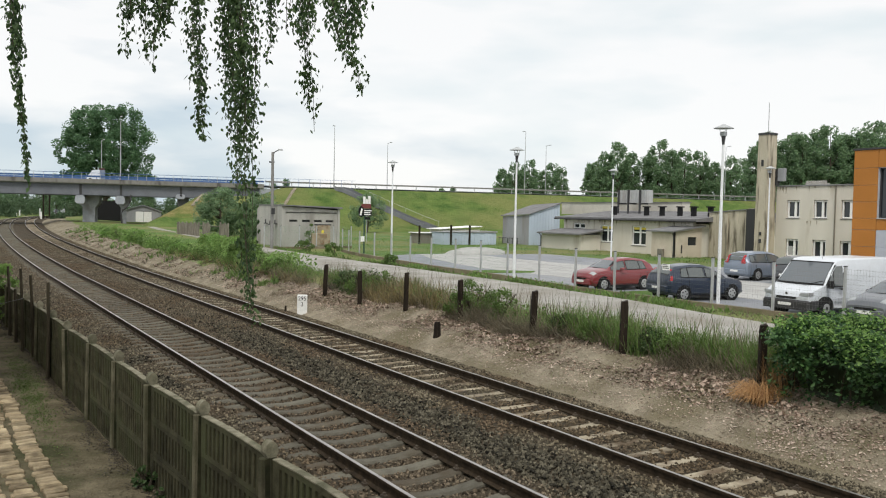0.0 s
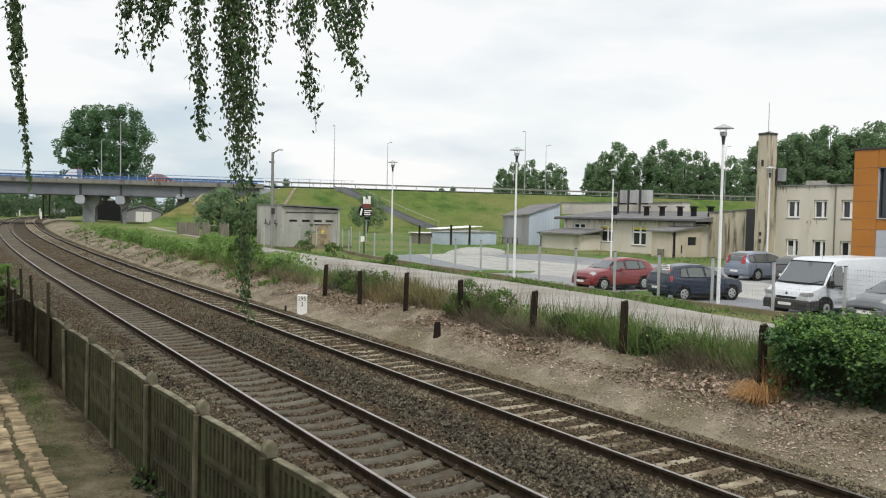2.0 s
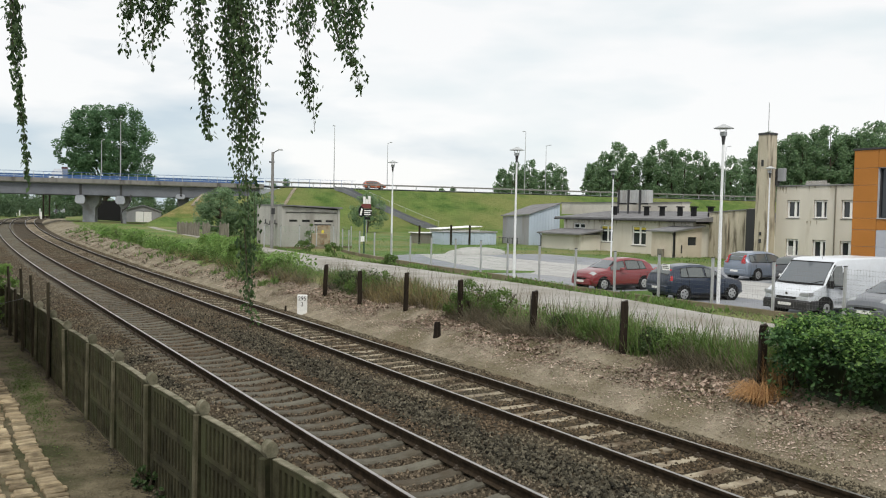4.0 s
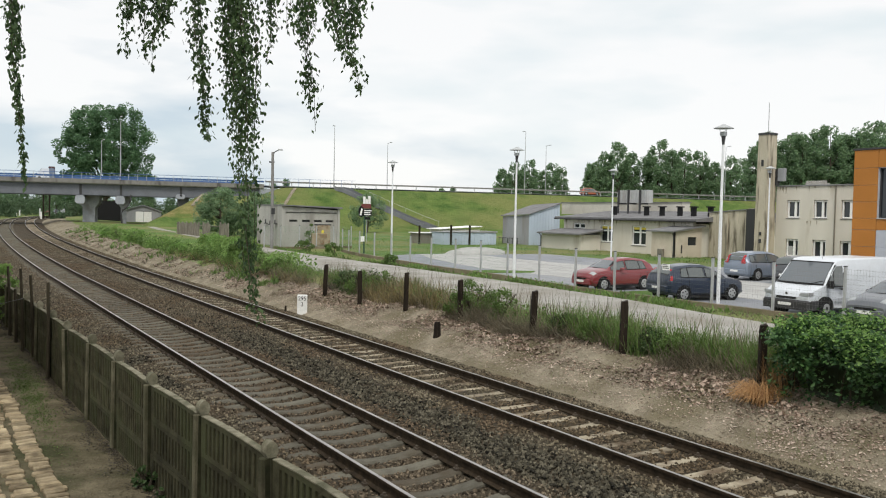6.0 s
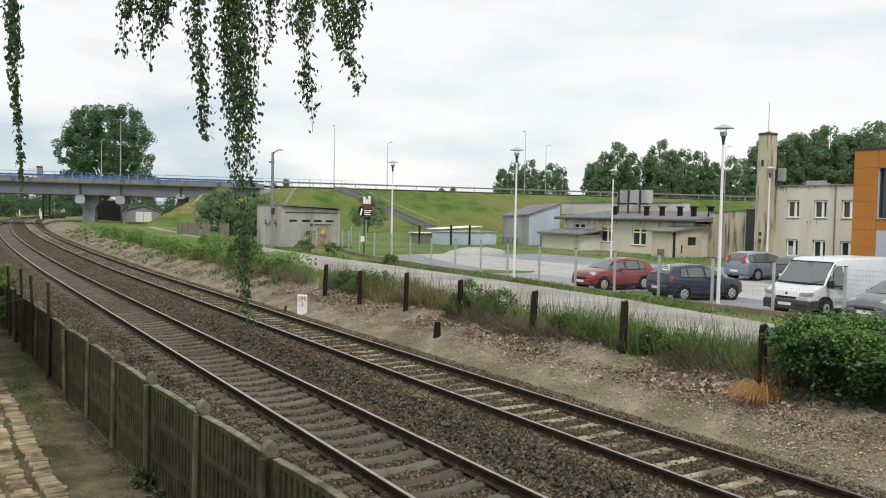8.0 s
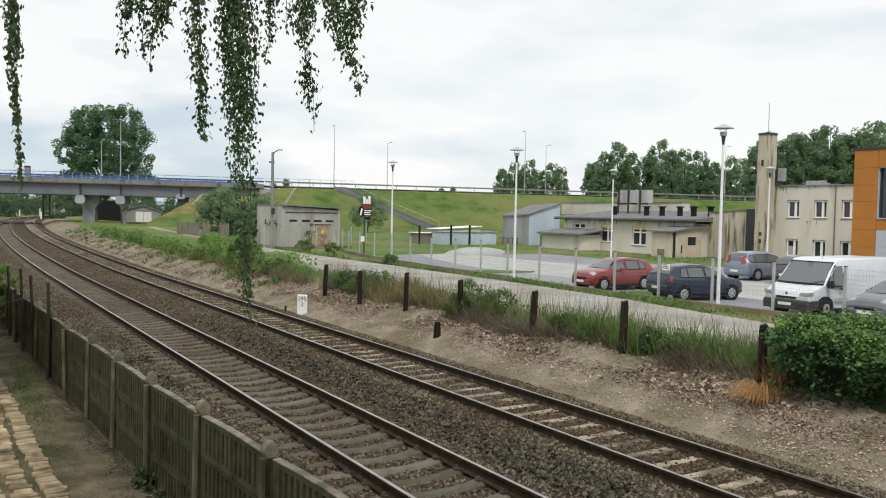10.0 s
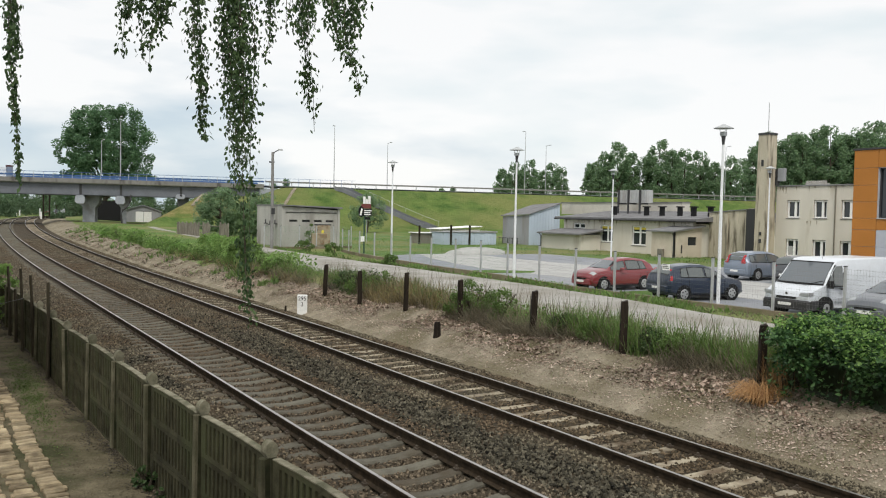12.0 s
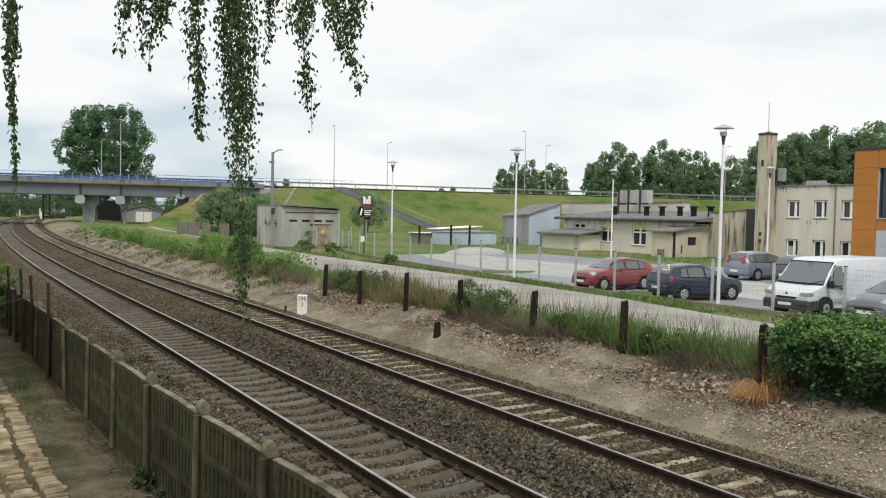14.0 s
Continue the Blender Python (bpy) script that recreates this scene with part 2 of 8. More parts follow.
M_greycar = plain("dark_grey_car_paint", (0.085, 0.09, 0.1), 0.35, metal=0.3, coat=0.5)
M_white_paint = plain("white_van_paint", (0.62, 0.655, 0.7), 0.35, coat=0.3)
M_carglass = glassy("car_glass", (0.1, 0.113, 0.113), 0.03, 0.8)
M_screen = glassy("windscreen_glass", (0.115, 0.13, 0.145), 0.03, 1.0)
M_rim = plain("silver_wheel_rim", (0.45, 0.46, 0.47), 0.4, 0.6)
M_lamp_red = plain("red_lamp_lens", (0.36, 0.025, 0.03), 0.2)
M_lamp_clear = plain("clear_lamp_lens", (0.36, 0.38, 0.39), 0.12)
M_marker = surf("white_marker_paint", (0.68, 0.69, 0.68), (0.8, 0.8, 0.78), 6.0, 0.8, 0.2, 50.0)
M_bark = surf("bark", (0.05, 0.04, 0.03), (0.1, 0.085, 0.065), 6.0, 0.95, 0.8, 30.0)
L_tree = leafy("tree_leaves", (0.075, 0.16, 0.08), (0.175, 0.29, 0.15), 0.5)
L_willow = leafy("grey_green_bush_leaves", (0.125, 0.21, 0.11), (0.25, 0.35, 0.19), 0.45)
L_farbush = leafy("far_bush_leaves", (0.05, 0.095, 0.05), (0.12, 0.18, 0.09), 0.35)
L_russet = leafy("russet_dry_grass", (0.14, 0.115, 0.055), (0.33, 0.27, 0.13), 0.3)
L_bright = leafy("bright_green_leaves", (0.14, 0.27, 0.065), (0.27, 0.42, 0.125), 0.5)
L_poplar = leafy("poplar_leaves", (0.115, 0.21, 0.11), (0.27, 0.38, 0.21), 0.5)
L_bush = leafy("bush_leaves", (0.07, 0.13, 0.03), (0.15, 0.23, 0.065), 0.35)
L_light = leafy("light_bush_leaves", (0.13, 0.23, 0.06), (0.25, 0.37, 0.115), 0.5)
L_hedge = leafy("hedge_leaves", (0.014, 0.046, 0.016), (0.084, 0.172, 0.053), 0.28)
L_weed = leafy("dark_weed_leaves", (0.03, 0.06, 0.02), (0.07, 0.12, 0.04), 0.3)
L_birch = leafy("birch_leaves", (0.028, 0.06, 0.024), (0.085, 0.14, 0.05), 0.35)
L_grass = leafy("green_grass_blades", (0.075, 0.145, 0.032), (0.18, 0.265, 0.08), 0.35)
L_slope = leafy("slope_grass_blades", (0.1, 0.18, 0.036), (0.18, 0.265, 0.07), 0.4)
L_straw = leafy("dry_grass_blades", (0.1, 0.088, 0.058), (0.22, 0.19, 0.13), 0.2)
# dead stems and scraps, darkened further where they stand for shade
L_root = leafy("dark_stems_and_shade", (0.018, 0.015, 0.01), (0.065, 0.053, 0.038), 0.05)
L_orange = leafy("dead_orange_grass", (0.29, 0.155, 0.065), (0.52, 0.32, 0.145), 0.25)
L_dark = leafy("hedge_inner_shade", (0.012, 0.022, 0.008), (0.02, 0.035, 0.012), 0.0)
L_pale = leafy("bleached_leaf_litter", (0.28, 0.21, 0.16), (0.56, 0.46, 0.39), 0.1)
L_litter = leafy("dry_leaf_litter", (0.1, 0.062, 0.04), (0.46, 0.36, 0.29), 0.1)


# ---- mesh helpers ----
class Geo:
    """Vertices and faces gathered for one mesh."""

    def __init__(self):
        self.v, self.f, self.smooth = [], [], False

    def add(self, verts, faces):
        k = len(self.v)
        self.v.extend(verts)
        self.f.extend([tuple(i + k for i in q) for q in faces])
        return self

    def box(self, x0, x1, y0, y1, z0, z1, bev=0.0):
        if bev <= 0:
            vs = [(x, y, z) for z in (z0, z1) for x, y in ((x0, y0), (x1, y0), (x1, y1), (x0, y1))]
            return self.add(vs, [(3, 2, 1, 0), (4, 5, 6, 7), (0, 1, 5, 4), (1, 2, 6, 5), (2, 3, 7, 6), (3, 0, 4, 7)])
        b = bev

        def ring(z, i):
            return [(x0 + i, y0 + b, z), (x0 + b, y0 + i, z), (x1 - b, y0 + i, z), (x1 - i, y0 + b, z), (x1 - i, y1 - b, z), (x1 - b, y1 - i, z), (x0 + b, y1 - i, z), (x0 + i, y1 - b, z)]
        return self.loft([ring(z0, 0), ring(z1 - b, 0), ring(z1, b)])

    def loft(self, rings, caps=True, closed=True):
        k, n = len(self.v), len(rings[0])
        for r in rings:
            self.v.extend(r)
        for i in range(len(rings) - 1):
            for j in range(n if closed else n - 1):
                a, b = k + i * n + j, k + i * n + (j + 1) % n
                self.f.append((a, b, b + n, a + n))
        if caps and closed:
            self.f.append(tuple(k + j for j in reversed(range(n))))
            self.f.append(tuple(k + (len(rings) - 1) * n + j for j in range(n)))
        return self

    def tube(self, pts, radii, seg=8, caps=True):
        """A round bar through pts."""
        rings = []
        P = [Vector(p) for p in pts]
        if not hasattr(radii, "__len__"):
            radii = [radii] * len(P)
        for i, p in enumerate(P):
            d = (P[min(i + 1, len(P) - 1)] - P[max(i - 1, 0)]).normalized()
            a = d.cross(Vector((0, 0, 1)) if abs(d.z) < 0.9 else Vector((1, 0, 0))).normalized()
            c = d.cross(a)
            rings.append([tuple(p + (a * math.cos(2 * math.pi * j / seg) + c * math.sin(2 * math.pi * j / seg)) * radii[i]) for j in range(seg)])
        return self.loft(rings, caps)

    def prism(self, poly, axis, lo, hi):
        """A polygon pulled out along an axis; poly holds the two other coordinates."""
        def at(p, w):
            return {"x": (w, p[0], p[1]), "y": (p[0], w, p[1]), "z": (p[0], p[1], w)}[axis]
        return self.loft([[at(p, lo) for p in poly], [at(p, hi) for p in poly]])

    def mesh(self, name, mats, index=None):
        me = bpy.data.meshes.new(name)
        me.from_pydata(self.v, [], self.f)
        for m in (mats if isinstance(mats, (list, tuple)) else [mats]):
            me.materials.append(m)
        if index is not None:
            me.polygons.foreach_set("material_index", index)
        bm = bmesh.new()
        bm.from_mesh(me)
        if len(bm.faces) < 20000:
            bmesh.ops.recalc_face_normals(bm, faces=bm.faces)
        if self.smooth:
            for fc in bm.faces:
                fc.smooth = True
            for e in bm.edges:
                if len(e.link_faces) == 2 and e.calc_face_angle() > (0.7 if self.smooth is True else self.smooth):
                    e.smooth = False
        bm.to_mesh(me)
        bm.free()
        return me


def part(name, g, material, parent, label="", kind="", m=None):
    """One mesh object, from a Geo or a ready mesh, under a thing or a part."""
    ob = new(name, g if isinstance(g, bpy.types.Mesh) else g.mesh(name, material))
    ob.parent = parent
    if m is not None:
        ob.matrix_basis = m
    return tagged(ob, label=label, kind=kind)


def thing(name, label, category, m=None, group="", kind=""):
    ob = new(name)
    ob.empty_display_size = 0.3
    if m is not None:
        ob.matrix_basis = m
    return tagged(ob, label, category, group, kind)


def setting(name, g, material, label="", kind="structure", index=None):
    ob = new(name, g if isinstance(g, bpy.types.Mesh) else g.mesh(name, material, index))
    return tagged(ob, label, "", "", kind)


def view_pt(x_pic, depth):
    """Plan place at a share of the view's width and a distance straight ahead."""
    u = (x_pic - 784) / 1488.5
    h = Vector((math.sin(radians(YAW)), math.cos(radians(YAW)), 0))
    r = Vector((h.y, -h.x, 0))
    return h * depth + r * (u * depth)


def smoothstep(a, b, x):
    k = min(1.0, max(0.0, (x - a) / (b - a)))
    return k * k * (3 - 2 * k)


def table(xs, x):
    """Linear look-up in pairs."""
    if x <= xs[0][0]:
        return xs[0][1]
    for (a, u), (b, w) in zip(xs, xs[1:]):
        if x <= b:
            return u + (w - u) * (x - a) / (b - a)
    return xs[-1][1]


# ---- the lie of the land ----
def bend(y):
    """How far the line has curved to +X at y."""
    a = max(0.0, min(y, 190.0) - 50.0)
    d = a * a / 2800.0
    if y > 190.0:
        b = y - 190.0
        d += b * 0.1 + b * b / 1000.0
    return d


def rise(y):
    return 0.005 * max(0.0, min(y, 210.0) - 50.0)


PROFILE = [(3.0, -0.25), (3.2, -0.5), (11.9, -0.5), (12.0, -0.3), (12.5, -0.12), (13.3, 0.12), (14.2, 0.38), (15.2, 0.42), (24.6, 0.36), (25.4, 0.2), (60.0, 0.2)]


def ground_z(x, y):
    z = table(PROFILE, x - bend(y)) + rise(y) * (1 if x < 60 else 0.6)
    if 12.0 < x - bend(y) < 16.5 and y < 130:
        z += 0.16 * (noise.noise(Vector((x * 0.9, y * 0.5, 0))) + 0.5 * noise.noise(Vector((x * 2.7, y * 2.2, 3)))) * smoothstep(12.0, 13.0, x - bend(y))
    elif x < 2.9:
        z += 0.03 * noise.noise(Vector((x * 1.5, y * 1.5, 7))) + (0.16 * smoothstep(14, 26, y) if -15 < x < 2.4 else 0)
    return z


def spread(stops):
    out = []
    for (a, step), (b, _) in zip(stops, stops[1:]):
        n = max(1, round((b - a) / step))
        out += [a + (b - a) * i / n for i in range(n)]
    return out + [stops[-1][0]]


gx = spread([(-3000, 1000), (-1000, 400), (-200, 60), (-20, 4), (0, 0.5), (12, 0.2), (16.5, 0.5), (26, 2), (80, 15), (200, 60), (1000, 500), (3000, 500)])
gy = spread([(-3000, 1000), (-1000, 400), (-200, 60), (-20, 4), (2, 0.22), (45, 0.5), (80, 1.5), (140, 5), (240, 40), (1000, 400), (4000, 500)])
g = Geo()
g.v = [(x, y, ground_z(x, y)) for y in gy for x in gx]
nx = len(gx)
idx = []
for j in range(len(gy) - 1):
    for i in range(nx - 1):
        g.f.append((j * nx + i, j * nx + i + 1, (j + 1) * nx + i + 1, (j + 1) * nx + i))
        xm, ym = (gx[i] + gx[i + 1]) / 2, (gy[j] + gy[j + 1]) / 2
        xc = xm - bend(ym) + (0.7 * noise.noise(Vector((xm * 0.8, ym * 0.35, 5))) if xm > 8 else 0)
        idx.append(1 if (xc < 3.1 and xc > -40 and ym < 60) else (0 if 3.1 <= xc < (14.6 if ym < 50 else lerp(13.8, 16.2, min(1, (ym - 50) / 80))) and ym < 400 else 2))
g.smooth = True
setting("ground", g, [M_dirt, M_yard, M_grassland], "bare earth bank, trodden soil and meadow", index=idx)


# ---- railway ----
def rail_geo(cx):
    """A flat-bottomed rail, swept along the line."""
    prof = [(-0.075, -0.172), (0.075, -0.172), (0.075, -0.16), (0.012, -0.14), (0.012, -0.05), (0.036, -0.04), (0.036, -0.006), (0.028, 0.0), (-0.028, 0.0), (-0.036, -0.006), (-0.036, -0.04), (-0.012, -0.05), (-0.012, -0.14), (-0.075, -0.16)]
    g = Geo()
    ys = spread([(-4, 4), (50, 3), (190, 6), (330, 10)])
    g.loft([[(cx + bend(y) + px, y, rise(y) + pz) for px, pz in prof] for y in ys])
    index = [1 if i % 14 in (7,) and i < 14 * (len(ys) - 1) else 0 for i in range(len(g.f))]
    return g.mesh("rail", [M_rail_side, M_rail_top], index)


def sleeper_mesh(dip, mat):
    """A concrete sleeper with a lower middle."""
    g = Geo()
    st = [(-1.3, -0.195), (-1.0, -0.168), (-0.62, -0.17), (-0.45, -0.172 - dip * 0.45), (-0.25, -0.172 - dip * 0.85), (0, -0.172 - dip), (0.25, -0.172 - dip * 0.85), (0.45, -0.172 - dip * 0.45), (0.62, -0.17), (1.0, -0.168), (1.3, -0.195)]
    g.loft([[(x, -0.15, -0.36), (x, 0.15, -0.36), (x, 0.12, z - 0.03), (x, 0.085, z), (x, -0.085, z), (x, -0.12, z - 0.03)] for x, z in st])
    return g.mesh("sleeper", mat)


SLEEPER_STEP = 0.6
TRACKS = (("darker", 5.953, 0.055, M_sleeper), ("paler", 9.743, 0.01, M_sleeper_pale))


def build_track(tone, cx, dip, mat):
    t = thing("railway_track", f"railway track, rusty rails on {tone} concrete sleepers in ballast", "railway track", group="railway tracks")
    for dx in (-0.7525, 0.7525):
        part("rail", rail_geo(cx + dx), None, t, "rusty rail with a polished head")
    # fastenings: two sprung clips and a plate at each rail seat
    g = Geo()
    for k in range(int(60 / SLEEPER_STEP)):
        y = 3.2 + k * SLEEPER_STEP
        for dx in (-0.7525, 0.7525):
            x = cx + dx + bend(y)
            for sx in (-1, 1):
                g.box(x + sx * 0.1 - 0.035, x + sx * 0.1 + 0.035, y - 0.05, y + 0.05, -0.175, -0.14 + 0.01 * (k % 2))
                g.tube([(x + sx * 0.1, y, -0.14), (x + sx * 0.1, y, -0.1)], [0.026, 0.022], 7)
    part("fastening_set", g, M_clip, t, "rusty rail clips", kind="stuff")
    me = sleeper_mesh(dip, mat)
    far = Geo()
    rnd = random.Random(int(cx * 100))
    for k in range(560):
        y = 2.6 + k * SLEEPER_STEP
        m = pose(cx + bend(y) + rnd.uniform(-0.02, 0.02), y + rnd.uniform(-0.02, 0.02), rise(y) + rnd.uniform(-0.006, 0.004), 0, 0, rnd.uniform(-0.6, 0.6))
        if k < 290:
            part("sleeper", me, None, t, m=m)
        else:
            far.add([tuple(m @ v.co) for v in me.vertices], [tuple(p.vertices) for p in me.polygons])
    part("far_sleepers", far, mat, t, "concrete sleepers far along the line", kind="stuff")


BED = [(2.95, -0.6), (3.05, -0.36), (3.5, -0.26), (4.3, -0.2), (4.7, -0.19), (5.2, -0.22), (5.5, -0.252), (5.95, -0.265), (6.4, -0.252), (6.7, -0.22), (7.2, -0.185), (7.9, -0.18), (8.4, -0.15), (8.9, -0.155), (9.06, -0.185), (9.7, -0.19), (10.4, -0.185), (10.58, -0.155), (11.1, -0.16), (11.8, -0.3), (12.3, -0.5)]


def bed_z(x, y):
    return table(BED, x - bend(y)) + rise(y) + 0.018 * noise.noise(Vector((x * 3.1, y * 3.1, 1)))


bx = spread([(2.95, 0.12), (12.3, 0.12)])
by = spread([(-4, 0.5), (3, 0.14), (32, 0.4), (70, 1.5), (190, 5), (330, 10)])
g = Geo()
g.v = [(x + bend(y), y, bed_z(x + bend(y), y)) for y in by for x in bx]
g.f = [(j * len(bx) + i, j * len(bx) + i + 1, (j + 1) * len(bx) + i + 1, (j + 1) * len(bx) + i) for j in range(len(by) - 1) for i in range(len(bx) - 1)]
g.smooth = True
setting("ballast_bed", g, M_ballast, "grey-brown railway ballast bed")


def scatter(name, n, place, base_v, base_f, size, mat, label, seed, flat=1.0, parent=None, tilt=3.2):
    """Many small pieces in one mesh; place(rng, n) gives their middles."""
    rng = np.random.default_rng(seed)
    pos = place(rng, n)
    n = len(pos)
    ang = rng.uniform(-tilt, tilt, (n, 3)) * (1, 1, 0) + rng.uniform(-math.pi, math.pi, (n, 3)) * (0, 0, 1)
    ca, sa = np.cos(ang), np.sin(ang)
    sc = rng.uniform(size[0], size[1], (n, 1)) * rng.uniform(0.7, 1.3, (n, 3))
    sc[:, 2] *= flat
    bv = np.array(base_v, float)
    v = bv[None] * sc[:, None, :]
    if len(base_v) == 6:
        v = v * rng.uniform(0.65, 1.2, (n, len(base_v), 1))
    x, y, z = v[..., 0], v[..., 1], v[..., 2]
    y, z = y * ca[:, :1] - z * sa[:, :1], y * sa[:, :1] + z * ca[:, :1]
    x, z = x * ca[:, 1:2] + z * sa[:, 1:2], -x * sa[:, 1:2] + z * ca[:, 1:2]
    x, y = x * ca[:, 2:] - y * sa[:, 2:], x * sa[:, 2:] + y * ca[:, 2:]
    v = np.stack([x, y, z], -1) + pos[:, None, :]
    k = len(base_v)
    faces = (np.array(base_f)[None] + (np.arange(n) * k)[:, None, None]).reshape(-1, len(base_f[0]))
    me = bpy.data.meshes.new(name)
    me.from_pydata(v.reshape(-1, 3).tolist(), [], faces.tolist())
    me.materials.append(mat)
    ob = new(name, me)
    ob.parent = parent
    return tagged(ob, label, "" if parent else name.replace("_", " "), "", "stuff")


OCTA_V = [(1, 0, 0), (-1, 0, 0), (0, 1, 0), (0, -1, 0), (0, 0, 1), (0, 0, -1)]
OCTA_F = [(0, 2, 4), (2, 1, 4), (1, 3, 4), (3, 0, 4), (2, 0, 5), (1, 2, 5), (3, 1, 5), (0, 3, 5)]


def ballast_place(rng, n, kind=0):
    y = 4.5 + 95 * rng.random(n) ** 1.95
    x = rng.uniform(3.1, 12.1, n)
    keep = np.ones(n, bool)
    ph = np.abs((y - 2.6 + 0.3) % SLEEPER_STEP - 0.3)
    for cx, thin, half, side in ((5.953, 0.06, 0.98, 1.3), (9.743, 0.16, 0.76, 0.76)):
        keep &= ~((ph < 0.125) & (x - cx < half) & (cx - x < side) & (rng.random(n) > np.where(cx - x > 0.95, 0.4, thin)))
        for dx in (-0.7525, 0.7525):
            keep &= np.abs(x - cx - dx) > 0.1
    # rusty stones round the near track, a band of fresh grey stones between the tracks
    wave = np.array([noise.noise(Vector((a * 1.1, b * 0.8, 21))) for a, b in zip(x, y)])
    grey = ((np.abs(x - 7.87 + 0.25 * wave) < 0.42 + rng.normal(0, 0.12, n)) & (y < 26 + rng.normal(0, 3, n))) | ((x < 4.6) & (y > 18) & (y < 24) & (wave > 0.1))
    rust = (np.abs(x - 6.1 + 0.4 * wave) < 1.35 + rng.normal(0, 0.25, n)) | (wave > 0.28 + rng.normal(0, 0.12, n))
    keep &= (np.where(grey, 2, np.where(rust, 1, 0)) == kind)
    x, y = x[keep], y[keep]
    x = x + np.array([bend(b) for b in y])
    z = np.array([bed_z(a, b) for a, b in zip(x, y)]) + 0.012
    return np.stack([x, y, z], 1)


# ---- road, car park ----
ROAD_FAR = [(-30, 21.6), (0, 22.0), (16, 22.3), (20, 22.7), (25, 23.5), (33, 24.0), (46, 24.3), (60, 23.9), (68, 24.1), (85, 25.6), (100, 26.6), (112, 27.6), (128, 29.0), (150, 31.5)]
ROAD_NEAR = [(-30, 16.8), (0, 16.8), (44, 17.4), (58, 20.4), (74, 22.2), (91, 24.2), (101, 25.0), (116, 26.4), (128, 27.8), (150, 30.4)]


def lane_z(x, y):
    return table(PROFILE, x - bend(y)) + rise(y)


ry = spread([(-30, 5), (0, 2), (60, 4), (150, 6)])
g = Geo()
for y in ry:
    a, b = table(ROAD_NEAR, y), table(ROAD_FAR, y)
    row = [(lerp(a, b, k), y) for k in (0, 0.01, 0.25, 0.5, 0.75, 0.99, 1)]
    g.v += [(x, yy, lane_z(x, yy) + (0.045 if 0 < i < 6 else -0.1)) for i, (x, yy) in enumerate(row)]
g.f = [(j * 7 + i, j * 7 + i + 1, j * 7 + i + 8, j * 7 + i + 7) for j in range(len(ry) - 1) for i in range(6)]
setting("road", g, M_road, "pale worn concrete service road")

g = Geo()
g.prism([(25.75, -40), (50, -40), (50, 36), (47, 41.5), (45.2, 44.5), (46.2, 51.8), (46.5, 59), (42.7, 59.7), (41, 60.7), (34, 60.7), (31, 59), (28.2, 55.2), (27.5, 52.0), (27.1, 48.5), (26.65, 45.0), (26.42, 41.85), (26.38, 39.1), (26.15, 36.2), (25.65, 32.8), (25.6, 30)], "z", -0.3, 0.3)
setting("car_park_asphalt", g, M_asphalt, "grey asphalt car park")
g = Geo()
g.prism([(29.4, -20), (37.6, -20), (38.0, 30), (38.7, 44.5), (38.4, 53), (38.8, 57.2), (37.9, 60.4), (34.2, 60.2), (32.1, 55), (30.4, 48.9), (29.3, 43.8), (29.6, 34.9)], "z", 0.2, 0.312)
setting("pale_concrete_lane", g, M_paleyard, "pale concrete lane between the parking bays")

# ---- embankment and flyover ----
EX, EY = 0.974, -0.2272


def crest(x):
    return 162.9 - 0.2333 * (x - 9.66)


def axis_pt(x, q, z):
    """A point of the flyover: x along it, q behind its near edge."""
    return (x - EY * q, crest(x) + EX * q, z)


ABUT = 48.0
SLOPE = [(-13.5, -0.5), (-13.0, 8.35), (0.0, 8.35), (0.6, 8.2), (4.0, 6.4), (8.0, 4.25), (12.0, 2.25), (14.5, 1.1), (17.0, 0.75), (19.0, -0.5)]
CONE = [(29.0, -0.8), (32.2, 0.6), (35.0, 2.1), (42.0, 6.3), (51.7, 6.25), (56.6, 8.35), (60.0, 8.35)]


def bank_z(x, q):
    """Height of the road bank: x along the flyover, q in front of its near edge."""
    end = table(CONE, x)
    if q < -0.3 and x < 57.5:
        end = min(end, 5.6)
    side = table(SLOPE[2:], q) if q > -12.6 else lerp(8.35, -0.5, min(1, (-12.6 - q) / 14))
    k = 0.9
    h = max(k - abs(end - side), 0.0) / k
    return min(end, side) - h * h * k * 0.25


M_drybank = surf("dry_bank_grass", (0.15, 0.145, 0.05), (0.25, 0.215, 0.09), 0.9, 0.95, 1.0, 5.0, c3=(0.1, 0.14, 0.035), patch=0.3, patch_at=0.54, dist=0.25)
g = Geo()
bq = spread([(-27, 4), (-13, 3), (-1, 0.5), (1, 1.0), (19, 1)])
bxs = spread([(29, 1), (60, 2.5), (180, 10), (420, 40)])
for x in bxs:
    for q in bq:
        g.v.append(axis_pt(x, -q, bank_z(x, q) + (0.22 * noise.noise(Vector((x * 0.3, q * 0.35, 2))) + 0.12 * noise.noise(Vector((x * 0.9, q * 1.1, 6))) if 0.8 < q < 17 else 0)))
nq = len(bq)
idx = []
for j in range(len(bxs) - 1):
    for i in range(nq - 1):
        g.f.append((j * nq + i, (j + 1) * nq + i, (j + 1) * nq + i + 1, j * nq + i + 1))
        idx.append(1 if bxs[j] + 1.5 * noise.noise(Vector((bxs[j] * 0.3, bq[i] * 0.4, 9))) < 46 and bq[i] < 12 else 0)
g.smooth = True
setting("embankment", g, [M_bankgrass, M_drybank], "grassy road embankment behind the yards", index=idx)

